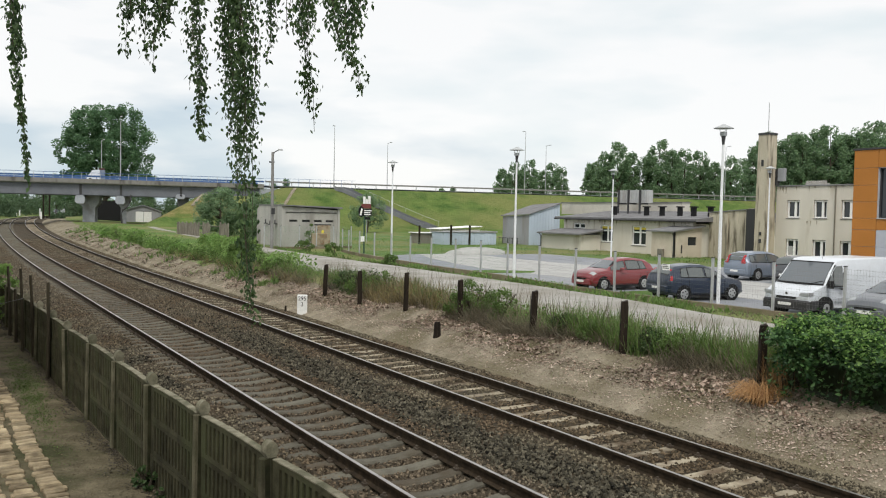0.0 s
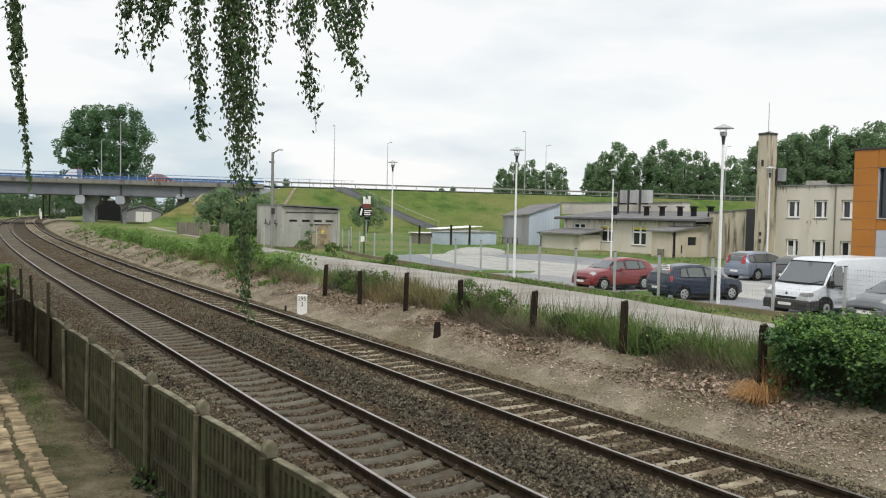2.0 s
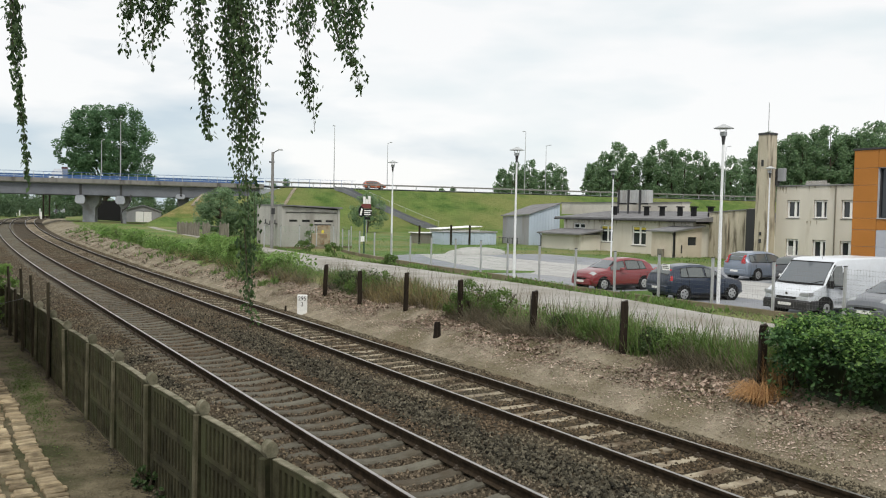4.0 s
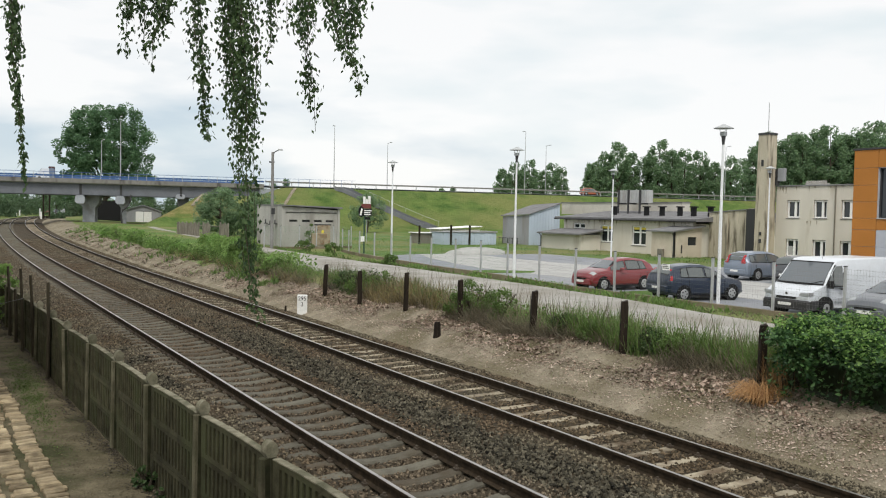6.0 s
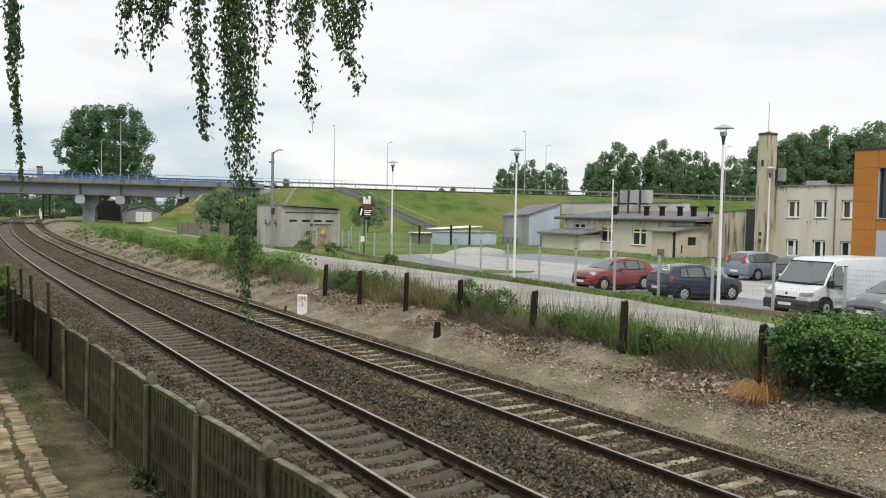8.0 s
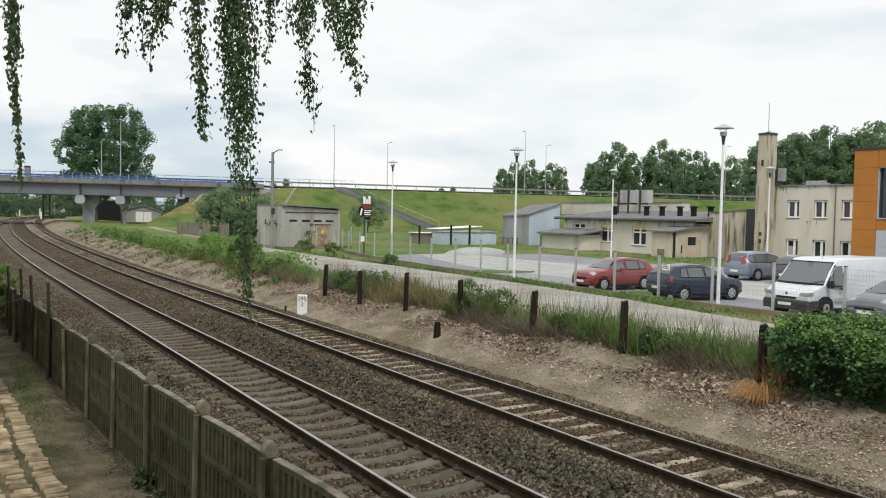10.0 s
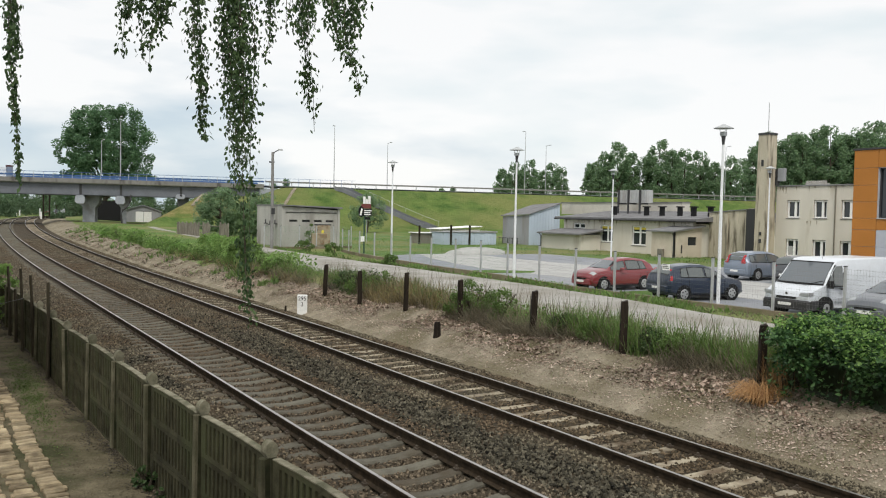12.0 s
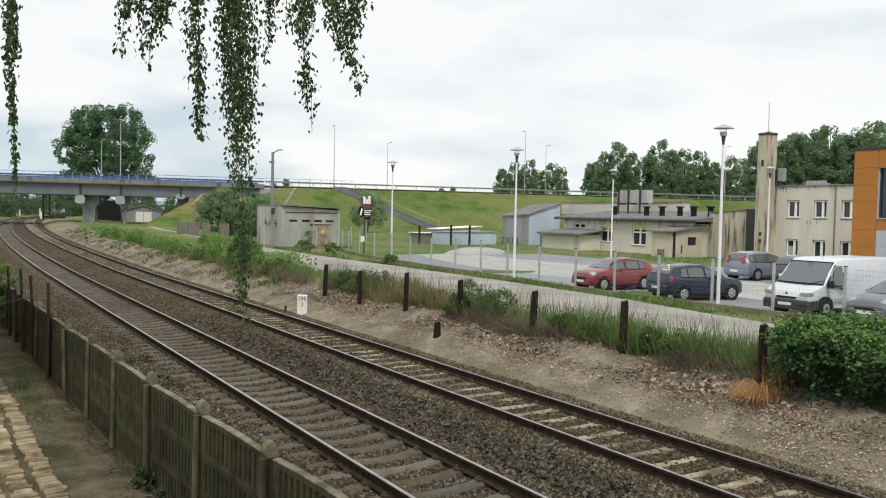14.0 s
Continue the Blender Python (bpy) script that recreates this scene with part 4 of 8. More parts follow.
def build_lean_tos():
    t = thing("lean_to", "low beige lean-to with a dark overhanging felt roof", "lean-to")
    part("wall", Geo().box(55.8, 58.45, 65.4, 71.8, 0.1, 1.86), M_beige, t, "beige stained plaster")
    part("roof", Geo().prism([(55.2, 1.84), (55.2, 1.98), (58.46, 2.4), (58.46, 2.26)], "y", 64.9, 71.9), M_roof, t)
    part("downpipe", Geo().tube([(55.4, 71.85, 1.9), (55.65, 71.7, 1.6), (55.65, 71.7, 0.2)], 0.06, 6), M_dark, t)
    t = thing("lean_to", "tall beige lean-to with a grey mono-pitch roof beside the workshop", "lean-to")
    holes = [(57.55, 58.65, 1.3, 2.05)]
    g = cells(Geo(), "y", 52.9, 53.15, 55.75, 59.3, 0.1, 2.5, holes)
    part("wall", g, M_lean, t, "pinkish beige plaster")
    part("front_wall", Geo().box(55.7, 56.0, 53.16, 55.5, 0.1, 2.5).box(55.72, 55.99, 52.9, 53.15, 0.1, 2.5), M_lean, t)
    part("gable", Geo().prism([(55.72, 2.5), (59.3, 2.5), (59.3, 2.95), (55.72, 2.52)], "y", 52.92, 53.13), M_lean, t)
    part("roof", Geo().prism([(55.35, 2.47), (55.35, 2.59), (59.5, 3.12), (59.5, 3.0)], "y", 52.6, 55.9), M_roof, t)
    w = part("window", Geo().box(57.55, 58.65, 53.05, 53.07, 1.3, 2.05), M_glass, t, "small dark window")
    part("frame", Geo().box(57.5, 57.57, 52.96, 53.04, 1.25, 2.1).box(58.63, 58.7, 52.96, 53.04, 1.25, 2.1), M_greywood, w)
    part("hatch", Geo().box(56.7, 56.85, 52.87, 52.899, 0.6, 1.35), M_dark, t, "narrow dark hatch")
    part("downpipe", Geo().tube([(55.6, 52.85, 2.4), (55.65, 52.8, 2.0), (55.65, 52.8, 0.2)], 0.06, 6), M_dark, t)
    part("meter_box", Geo().box(55.4, 55.69, 53.9, 54.5, 0.2, 0.95, 0.02), M_greywood, t, "brown meter box")


def build_yard_wall():
    t = thing("yard_wall", "high beige plaster wall with dark vertical stains", "wall")
    for a, b in ((46.4, 48.6), (48.6, 50.8), (50.8, 52.85)):
        part("bay", Geo().box(60.15, 60.45, a + 0.01, b - 0.01, 0.1, 4.72 - 0.075 * (a - 46)), M_stained, t)
    for y in (46.4, 48.6, 50.8):
        part("pilaster", Geo().box(60.0, 60.14, y - 0.18, y + 0.18, 0.1, 4.2), M_stained, t)
    part("coping", Geo().loft([[(60.05, y, z), (60.55, y, z), (60.55, y, z + 0.08), (60.05, y, z + 0.08)] for y, z in ((46.3, 4.7), (52.88, 4.27))]), M_roof, t)
    part("corner_post", Geo().box(59.6, 59.99, 47.5, 48.35, 0.1, 4.62), M_dark, t, "black tarred corner strip")


def build_tank():
    t = thing("roof_tank", "grey corrugated sheet tank standing on steel legs", "tank")
    g = Geo()
    g.box(63.0, 63.9, 63.65, 68.0, 5.25, 6.6)
    part("body", g, M_corrugated, t, "pale grey sheet body")
    for k in range(12):
        part("rib", Geo().box(62.93, 62.999, 63.75 + k * 0.37, 63.87 + k * 0.37, 5.27, 6.58), M_corrugated, t)
    for y in (64.3, 66.0, 67.5):
        part("leg", Geo().box(62.7, 62.85, y, y + 0.17, 3.6, 6.62), M_dark, t)
        part("cross_beam", Geo().box(62.86, 63.9, y, y + 0.15, 5.1, 5.245), M_dark, t)


def build_metal_shed():
    t = thing("sheet_metal_shed", "pale blue sheet metal shed with a dark grey side", "shed")
    part("front", Geo().prism([(58.1, 0.2), (62.45, 0.2), (62.45, 5.15), (58.1, 3.85)], "y", 77.0, 77.15), M_metalwall, t, "pale blue sheet front")
    for k in range(10):
        xx = 58.3 + k * 0.42
        part("rib", Geo().box(xx, xx + 0.05, 76.96, 76.995, 0.3, 3.8 + (xx - 58.1) * 0.298), M_metalwall, t)
    part("side", Geo().prism([(77.16, 0.2), (82.3, 0.2), (82.3, 3.55), (77.16, 3.78)], "x", 58.1, 58.25), M_greysheet, t, "stained dark grey side")
    g = Geo().loft([[(57.9, y, 3.83 - d), (57.9, y, 3.9 - d), (62.6, y, 5.3 - d), (62.6, y, 5.2 - d)] for y, d in ((76.8, 0), (82.5, 0.25))])
    part("roof", g, M_roof, t)
    t = thing("low_shed", "low grey shed with a pale flat roof in the grass", "shed", group="low sheds")
    part("body", Geo().box(47.3, 54.2, 78.0, 80.6, 0.2, 1.68), M_metalwall, t, "pale blue-grey sheet walls")
    for k in range(16):
        part("rib", Geo().box(47.4 + k * 0.43, 47.46 + k * 0.43, 77.955, 77.998, 0.25, 1.66), M_metalwall, t)
    part("roof", Geo().prism([(47.2, 1.69), (47.2, 1.75), (54.3, 1.85), (54.3, 1.69)], "y", 77.9, 80.7), M_greysheet, t, "grey roof edge")
    t = thing("low_shed", "low white-roofed shed beside a grey one", "shed", group="low sheds")
    part("body", Geo().box(50.0, 55.3, 83.0, 85.6, 0.2, 1.9), M_lightwall, t)
    part("roof", Geo().prism([(49.6, 1.91), (49.6, 1.97), (55.5, 2.34), (55.5, 2.26)], "y", 82.8, 85.8), M_winframe, t, "white sloping roof")
    t = thing("low_shed", "small weathered board shelter with a white roof edge", "shed", group="low sheds")
    part("body", Geo().box(45.7, 48.4, 80.9, 82.6, 0.2, 1.5), M_greywood, t)
    part("roof", Geo().box(45.5, 48.6, 80.7, 82.7, 1.51, 1.6), M_winframe, t)
    for x, y, h in ((45.1, 79.5, 2.2), (47.9, 77.5, 2.3), (50.1, 77.2, 2.3)):
        p = thing("wooden_stake", "dark thin wooden stake near the low sheds", "stake", pose(x, y, 0.2), group="stakes near the sheds")
        part("stake", Geo().box(-0.09, 0.09, -0.07, 0.07, 0, h), M_darkwood, p)


def build_transformer():
    t = thing("transformer_station", "grey concrete transformer station with vents and a metal door", "substation")
    x0, x1, y0, y1, z1 = 27.4, 33.2, 74.0, 81.0, 4.15
    part("side_wall", Geo().box(x0, x0 + 0.4, y0 + 0.41, y1, 0.3, z1), M_concrete, t)
    part("side_wall", Geo().box(x1 - 0.4, x1, y0 + 0.41, y1, 0.3, z1 - 0.15), M_concrete, t)
    part("back_wall", Geo().box(x0 + 0.4, x1 - 0.4, y1 - 0.4, y1, 0.3, z1), M_concrete, t)
    holes = [(x0 + 0.75, x0 + 1.55, 2.65, 2.85), (x0 + 2.0, x0 + 2.8, 2.65, 2.85), (x0 + 3.2, x0 + 4.0, 2.65, 2.85), (x0 + 4.4, x0 + 5.2, 2.65, 2.85)]
    part("front", cells(Geo(), "y", y0 + 0.12, y0 + 0.4, x0 + 0.35, x1 - 0.25, 0.3, 3.5, holes), M_concrete, t, "recessed pale concrete front")
    part("corner_pier", Geo().box(x0, x0 + 0.34, y0, y0 + 0.4, 0.3, z1), M_concrete, t)
    part("corner_pier", Geo().box(x1 - 0.24, x1, y0, y0 + 0.4, 0.3, z1 - 0.15), M_concrete, t)
    for h in holes:
        part("vent", Geo().box(h[0], h[1], y0 + 0.3, y0 + 0.34, h[2], h[3]), M_dark, t, "dark louvre slot")
    part("roof", Geo().prism([(x0 - 0.05, z1 - 0.02), (x0 - 0.05, z1 + 0.08), (x1 + 0.15, z1 - 0.05), (x1 + 0.15, z1 - 0.2)], "y", y0 - 0.25, y1 + 0.2), M_roof, t, "thin dark roof slab")
    part("lintel", Geo().prism([(x0 + 0.36, 3.58), (x1 - 0.25, 3.58), (x1 - 0.25, 3.8), (x0 + 0.36, 4.08)], "y", y0 + 0.03, y0 + 0.4), M_concrete, t)
    # thin dark strip drawn for the shadow under the lintel
    part("flashing", Geo().box(x0 + 0.36, x1 - 0.25, y0 + 0.06, y0 + 0.4, 3.505, 3.575), M_dark, t)
    d = part("door", Geo().box(x0 + 3.35, x0 + 4.85, y0 + 0.06, y0 + 0.115, 0.3, 2.35), M_rust, t, "faded yellow-grey metal door")
    part("warning_sign", Geo().box(x0 + 3.95, x0 + 4.2, y0 + 0.04, y0 + 0.055, 1.6, 1.9), M_yellow, d, "small yellow warning sign")
    part("door_frame", Geo().box(x0 + 3.25, x0 + 4.95, y0 + 0.05, y0 + 0.11, 2.36, 2.46), M_dark, d)
    for k, (yy, zz) in enumerate(((75.2, 2.4), (76.6, 2.3), (77.8, 2.4))):
        b = part("insulator_bracket", Geo().box(x0 - 0.25, x0 - 0.003, yy, yy + 0.5, zz, zz + 0.07), M_dark, t)
        part("insulator", Geo().tube([(x0 - 0.2, yy + 0.1, zz + 0.07), (x0 - 0.2, yy + 0.1, zz + 0.4)], 0.05, 6), M_dark, b)
    bx = thing("cable_cabinet", "small rusty beige cable cabinet in the weeds by the substation", "cabinet", pose(30.2, 71.8, 0.3))
    part("body", Geo().box(-0.7, 0.7, -0.2, 0.2, 0.25, 1.35, 0.03), M_rust, bx)
    for k in (-0.34, 0.34):
        part("door", Geo().box(k - 0.3, k + 0.3, -0.225, -0.203, 0.3, 1.3), M_rust, bx)
    part("foot", Geo().box(-0.6, 0.6, -0.15, 0.15, 0.0, 0.25), M_concrete, bx)


M_lightwall = surf("pale_render", (0.5, 0.48, 0.43), (0.6, 0.575, 0.52), 0.6, 0.9, 0.2, 20.0, c3=(0.36, 0.34, 0.3), patch=0.4, patch_at=0.6)
M_yellow = plain("yellow_paint", (0.72, 0.58, 0.06), 0.6)
M_rust = surf("faded_rusty_paint", (0.33, 0.27, 0.19), (0.4, 0.33, 0.24), 2.0, 0.8, 0.2, 30.0, c3=(0.2, 0.11, 0.06), patch=1.5, patch_at=0.6)
M_lean = surf("pinkish_plaster", (0.52, 0.455, 0.37), (0.6, 0.535, 0.445), 0.7, 0.9, 0.2, 20.0, c3=(0.44, 0.37, 0.29), patch=0.4, patch_at=0.6)
build_two_storey()
build_chimney()
build_orange()
build_low_block()
build_lean_tos()
build_yard_wall()
build_tank()
build_metal_shed()
build_transformer()


def build_far_shed():
    t = thing("far_shed", "grey gabled shed with white double doors beyond the bridge", "shed", pose(35.6, 178.0, 0.85, 0, 0, -14) @ Matrix.Diagonal((0.78, 0.78, 0.82, 1)))
    part("body", Geo().prism([(-3.4, 0), (5.2, 0), (5.2, 2.6), (0.9, 4.0), (-3.4, 2.8)], "y", 0, 8), M_greysheet, t, "grey sheet walls")
    part("roof", Geo().prism([(-3.7, 2.7), (0.9, 4.02), (5.5, 2.5), (5.5, 2.65), (0.9, 4.2), (-3.7, 2.85)], "y", -0.3, 8.3), M_roof, t)
    for a in (-0.9, 1.1):
        part("door", Geo().box(a, a + 1.9, -0.06, -0.003, 0, 2.6), M_winframe, t, "white door leaf")
    part("door_trim", Geo().box(-1.05, 3.15, -0.08, -0.004, 2.61, 2.75), M_dark, t)


build_far_shed()

# black block added to fill the dark gap under the bridge
t = thing("timber_barn", "black block added for the darkness under the bridge", "barn", pose(31.0, 186.0, 0.8, 0, 0, -14))
part("wall", Geo().box(-3.2, 3.2, 0, 6, 0, 4.2), M_black, t)
part("roof", Geo().prism([(-3.6, 4.2), (0, 5.6), (3.6, 4.2), (3.6, 4.35), (0, 5.8), (-3.6, 4.35)], "y", -0.3, 6.3), M_roof, t)


# ---- fences, posts and lamps ----
FENCE = [(-2, 3.55), (8.04, 2.88), (10.04, 2.74), (12.1, 2.6), (14.16, 2.51), (16.22, 2.42), (18.28, 2.31), (20.34, 2.24), (22.4, 2.16), (24.46, 2.08), (34, 1.72)]


def fence_x(y):
    return table(FENCE, y)


def build_concrete_fence():
    t = thing("concrete_fence", "mossy precast concrete fence with slotted panels and round-topped posts", "fence")
    # a panel: 1.88 m long, two thin borders and upright bars with slots between
    L, Hh = 1.88, 0.47
    n = 13
    step = (L - 0.18) / n
    slots = [(0.09 + k * step, 0.09 + k * step + step * 0.55, 0.06, Hh - 0.055) for k in range(n)]
    slotted = cells(Geo(), "x", -0.035, 0.04, 0, L, 0, Hh, slots).mesh("panel", M_fence)
    topped = cells(Geo(), "x", -0.035, 0.04, 0, L, 0, Hh, slots, warp=lambda y, z: 0.018 * math.sin(math.pi * y / L) * z / Hh).mesh("panel", M_fence)
    # a post: square shaft, narrow neck, disc-shaped head
    g = Geo()
    g.box(-0.11, 0.055, -0.04, 0.04, -0.3, 1.4, 0.012)
    post = g.mesh("post", M_fencepost)
    # dark strip painted for the shadow line between post and panel
    joint = Geo().box(-0.066, -0.02, -0.052, -0.0405, 0.0, 1.39).mesh("joint", M_fence_shade)
    ring = []
    for i in range(11):
        a = math.pi * i / 10
        ring.append((0.07 * math.cos(a), 1.46 + 0.105 * math.sin(a)))
    head = Geo().prism([(0.045, 1.401)] + ring + [(-0.045, 1.401)], "y", -0.06, 0.06).mesh("head", M_lichen)
    rim = Geo().loft([[(-0.04, y, Hh + 0.018 * math.sin(math.pi * y / L) + 0.001), (0.044, y, Hh + 0.018 * math.sin(math.pi * y / L) + 0.001), (0.044, y, Hh + 0.018 * math.sin(math.pi * y / L) + 0.014), (-0.04, y, Hh + 0.018 * math.sin(math.pi * y / L) + 0.014)] for y in (0, 0.25, 0.6, 0.97, 1.34, 1.7, L)]).mesh("rim", M_lichen)
    # backing coloured dark to paint the shade inside the slots
    back = Geo().box(-0.018, 0.018, -0.05, L + 0.05, 0.05, Hh - 0.05).mesh("backing", M_fence_shade)
    rnd = random.Random(3)
    ys = [1.8 + 2.06 * k for k in range(15)]
    for i, y in enumerate(ys):
        turn = math.degrees(math.atan((fence_x(y) - fence_x(y + 2.06)) / 2.06))
        ps = part("post", post, None, t, m=pose(fence_x(y), y, -0.25, rnd.uniform(-1, 1), rnd.uniform(-1, 1), turn))
        part("head", head, None, ps, "lichened round head")
        part("joint", joint, None, ps, "dark strip painted as the shadow beside the post")
        for r in range(3):
            pn = part("panel", topped if r == 2 else slotted, None, t, m=pose(fence_x(y + 0.09), y + 0.09, -0.28 + r * 0.475, 0, rnd.uniform(-0.5, 0.5), turn + rnd.uniform(-0.15, 0.15)))
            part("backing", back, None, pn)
            if r == 2:
                part("rim", rim, None, pn, "pale lichened top edge")


build_concrete_fence()

for x, y, h in ((2.12, 20.2, 2.24), (2.09, 22.9, 2.2), (1.93, 23.9, 2.3), (1.84, 26.8, 2.18), (1.88, 25.3, 1.66)):
    p = thing("wooden_post", "old dark wooden post leaning by the concrete fence", "post", pose(x, y, -0.3, random.uniform(-1.5, 1.5), random.uniform(-2.5, 1.0), 10), group="old posts by the concrete fence")
    part("post", Geo().tube([(0, 0, 0), (0.012, -0.01, h * 0.5), (-0.005, 0.01, h)], [0.042, 0.04, 0.033], 9), M_oldpost, p)
g = Geo().tube([(1.93, 23.86, 1.24), (1.36, 21.95, 1.33), (0.77, 20.0, 1.45), (-0.47, 16.6, 1.7)], 0.006, 5)
w = thing("fence_wire", "rusty wire stretched from an old post across the yard", "wire")
part("wire", g, M_dark, w)

# tarred posts along the bank
POSTS = ((14.05, 10.9), (14.3, 15.1), (14.2, 18.6), (14.0, 22.0), (13.75, 25.1), (13.6, 28.4), (13.6, 31.7))
for i, (x, y) in enumerate(POSTS):
    p = thing("fence_post", "short tarred timber post on the earth bank", "post", pose(x, y, ground_z(x, y) - 0.15, random.uniform(-2, 2), random.uniform(-2.5, 2.5), random.uniform(-36, -22)), group="tarred posts on the bank")
    w = 0.08 if i else 0.066
    g = Geo()
    g.loft([[(-w, -w, z), (w, -w, z), (w, w, z), (-w, w, z)] if z < 1.3 else [(-w * 0.9, -w * 0.9, z), (w * 0.9, -w * 0.8, z + 0.02), (w * 0.9, w * 0.9, z + 0.04), (-w * 0.9, w * 0.9, z)] for z in (0, 0.7, 1.28, 1.4)])
    part("timber", g, M_darkwood, p)
s = thing("tree_stump", "dark broken stump on the bare bank", "stump", pose(12.75, 21.3, ground_z(12.75, 21.3) - 0.14, 4, -5, 20))
g = Geo()
g.tube([(0, 0, 0), (0.01, 0, 0.3), (0.03, 0.02, 0.56)], [0.13, 0.105, 0.085], 9)
part("trunk", g, M_darkwood, s)
part("root", Geo().tube([(0.03, 0, 0.1), (0.16, 0.05, 0.02)], [0.04, 0.02], 6), M_darkwood, s)


p = thing("short_peg", "short dark wooden peg beside the far rail", "peg", pose(11.75, 31.2, -0.32, 3, -4, 10))
part("peg", Geo().tube([(0, 0, 0), (0.01, 0.01, 0.24)], [0.045, 0.04], 8), M_darkwood, p)
p = thing("steel_rack", "low dark steel rack standing by the grey shed", "rack", pose(57.3, 80.0, 0.2))
for y in (-1.5, -0.5, 0.5, 1.5):
    part("hoop", Geo().tube([(-0.25, y, 0), (-0.25, y, 0.85), (0.25, y, 0.85), (0.25, y, 0)], 0.04, 6), M_dark, p)
for x in (-0.25, 0.25):
    part("bar", Geo().tube([(x, -1.6, 0.85), (x, 1.6, 0.85)], 0.035, 6), M_dark, p)


def build_marker():
    t = thing("distance_marker", "white painted railway distance stone with black figures", "marker stone", pose(12.0, 30.1, ground_z(12.0, 30.1) - 0.04, 0, 0, -28) @ Matrix.Diagonal((0.88, 0.88, 0.92, 1)))
    g = Geo()
    g.loft([[(-0.21 + e, -0.09 + e, z), (0.21 - e, -0.09 + e, z), (0.21 - e, 0.09 - e, z), (-0.21 + e, 0.09 - e, z)] for z, e in ((0, 0), (0.8, 0), (0.85, 0.025))])
    stone = part("stone", g, M_marker, t)

    def fig(txt, x, z, s):
        cu = bpy.data.curves.new("figures", "FONT")
        cu.body, cu.size, cu.extrude, cu.align_x = txt, s, 0.003, "CENTER"
        me = bpy.data.meshes.new_from_object(bpy.data.objects.new("figures", cu))
        me.materials.append(M_black)
        part("figures", me, None, stone, "black figures", m=pose(x, -0.094, z, 90, 0, 0))
    fig("295", 0, 0.62, 0.24)
    fig("3", 0, 0.38, 0.24)


build_marker()

# ---- mesh fence round the car park ----
M_plinth = surf("stained_plinth", (0.17, 0.14, 0.095), (0.26, 0.22, 0.16), 1.5, 0.9, 0.3, 30.0, c3=(0.13, 0.12, 0.07), patch=0.8, patch_at=0.55)
MESH = [(25.6, 6.3), (25.58, 8.9), (25.55, 11.5), (25.52, 14.1), (25.48, 16.66), (25.3, 19.26), (25.15, 21.85), (25.05, 24.5), (24.98, 27.0), (25.0, 29.6), (25.4, 32.8), (25.92, 36.2), (26.15, 39.1), (26.2, 41.85), (26.4, 45.0), (26.85, 48.5), (27.25, 52.0), (27.75, 55.6), (28.3, 59.3), (28.95, 62.7), (29.8, 65.8)]
MESH2 = [(33.2, 71.4), (31.3, 71.1), (29.5, 70.8), (27.7, 70.4), (25.9, 70.2), (24.4, 70.2)]


def build_mesh_fence(pts, h):
    t = thing("mesh_fence", "grey welded mesh fence on steel posts over a concrete plinth", "fence", group="mesh fences")
    for (xa, ya), (xb, yb) in zip(pts, pts[1:]):
        a, b = Vector((xa, ya, 0)), Vector((xb, yb, 0))
        d = b - a
        L = d.length
        d.normalize()
        zb = 0.36 + rise(ya) * 0.5
        g = Geo()
        fine = ya > 36
        n = int(L / (0.05 if fine else 0.1))
        s = Vector((-d.y, d.x, 0)) * 0.0017
        up = Vector((0, 0, 0.0017))
        for k in range(1, n):
            p = a + d * (L * k / n) + Vector((0, 0, zb + 0.12))
            e = d * 0.0017
            q = p + Vector((0, 0, h - 0.12))
            g.add([tuple(p - e), tuple(p + e), tuple(q + e), tuple(q - e)], [(0, 1, 2, 3)])
        for k in range(11):
            z = zb + 0.13 + (h - 0.16) * k / 10
            p, q = a + Vector((0, 0, z)), b + Vector((0, 0, z))
            g.add([tuple(p - up * 1.2), tuple(q - up * 1.2), tuple(q + up * 1.2), tuple(p + up * 1.2)], [(0, 1, 2, 3)])
        part("mesh_panel", g, M_greenwire if fine else M_wire, t, "green coated wire mesh panel" if fine else "thin grey wire mesh panel")
        n2 = Vector((-d.y, d.x, 0)) * 0.1
        g = Geo().loft([[tuple(p - n2 + Vector((0, 0, zb - 0.5))), tuple(p + n2 + Vector((0, 0, zb - 0.5))), tuple(p + n2 + Vector((0, 0, zb + 0.1))), tuple(p - n2 + Vector((0, 0, zb + 0.1)))] for p in (a, b)])
        part("plinth", g, M_plinth, t, "low brown-stained concrete plinth")
    for x, y in pts:
        zb = 0.36 + rise(y) * 0.5
        p = part("post", Geo().box(x - 0.04, x + 0.04, y - 0.04, y + 0.04, zb - 0.2, zb + h + 0.06), M_steel, t)
        part("cap", Geo().box(x - 0.05, x + 0.05, y - 0.05, y + 0.05, zb + h + 0.06, zb + h + 0.09), M_dark, p)


build_mesh_fence(MESH, 1.75)
build_mesh_fence(MESH2, 1.9)
nt = thing("fence_notice", "small white notice with dark lines wired to the mesh fence", "notice", pose(24.92, 24.0, 1.58, 0, 0, -80))
part("board", Geo().box(-0.17, 0.17, -0.01, 0.01, 0, 0.24), M_winframe, nt)
for k, z in enumerate((0.08, 0.16, 0.24)):
    part("text_bar", Geo().box(-0.15, 0.15 - 0.04 * k, -0.016, -0.011, z * 0.8, z * 0.8 + 0.03), M_dark, nt)


M_hat = plain("pale_grey_lamp_hat", (0.42, 0.44, 0.45), 0.5)


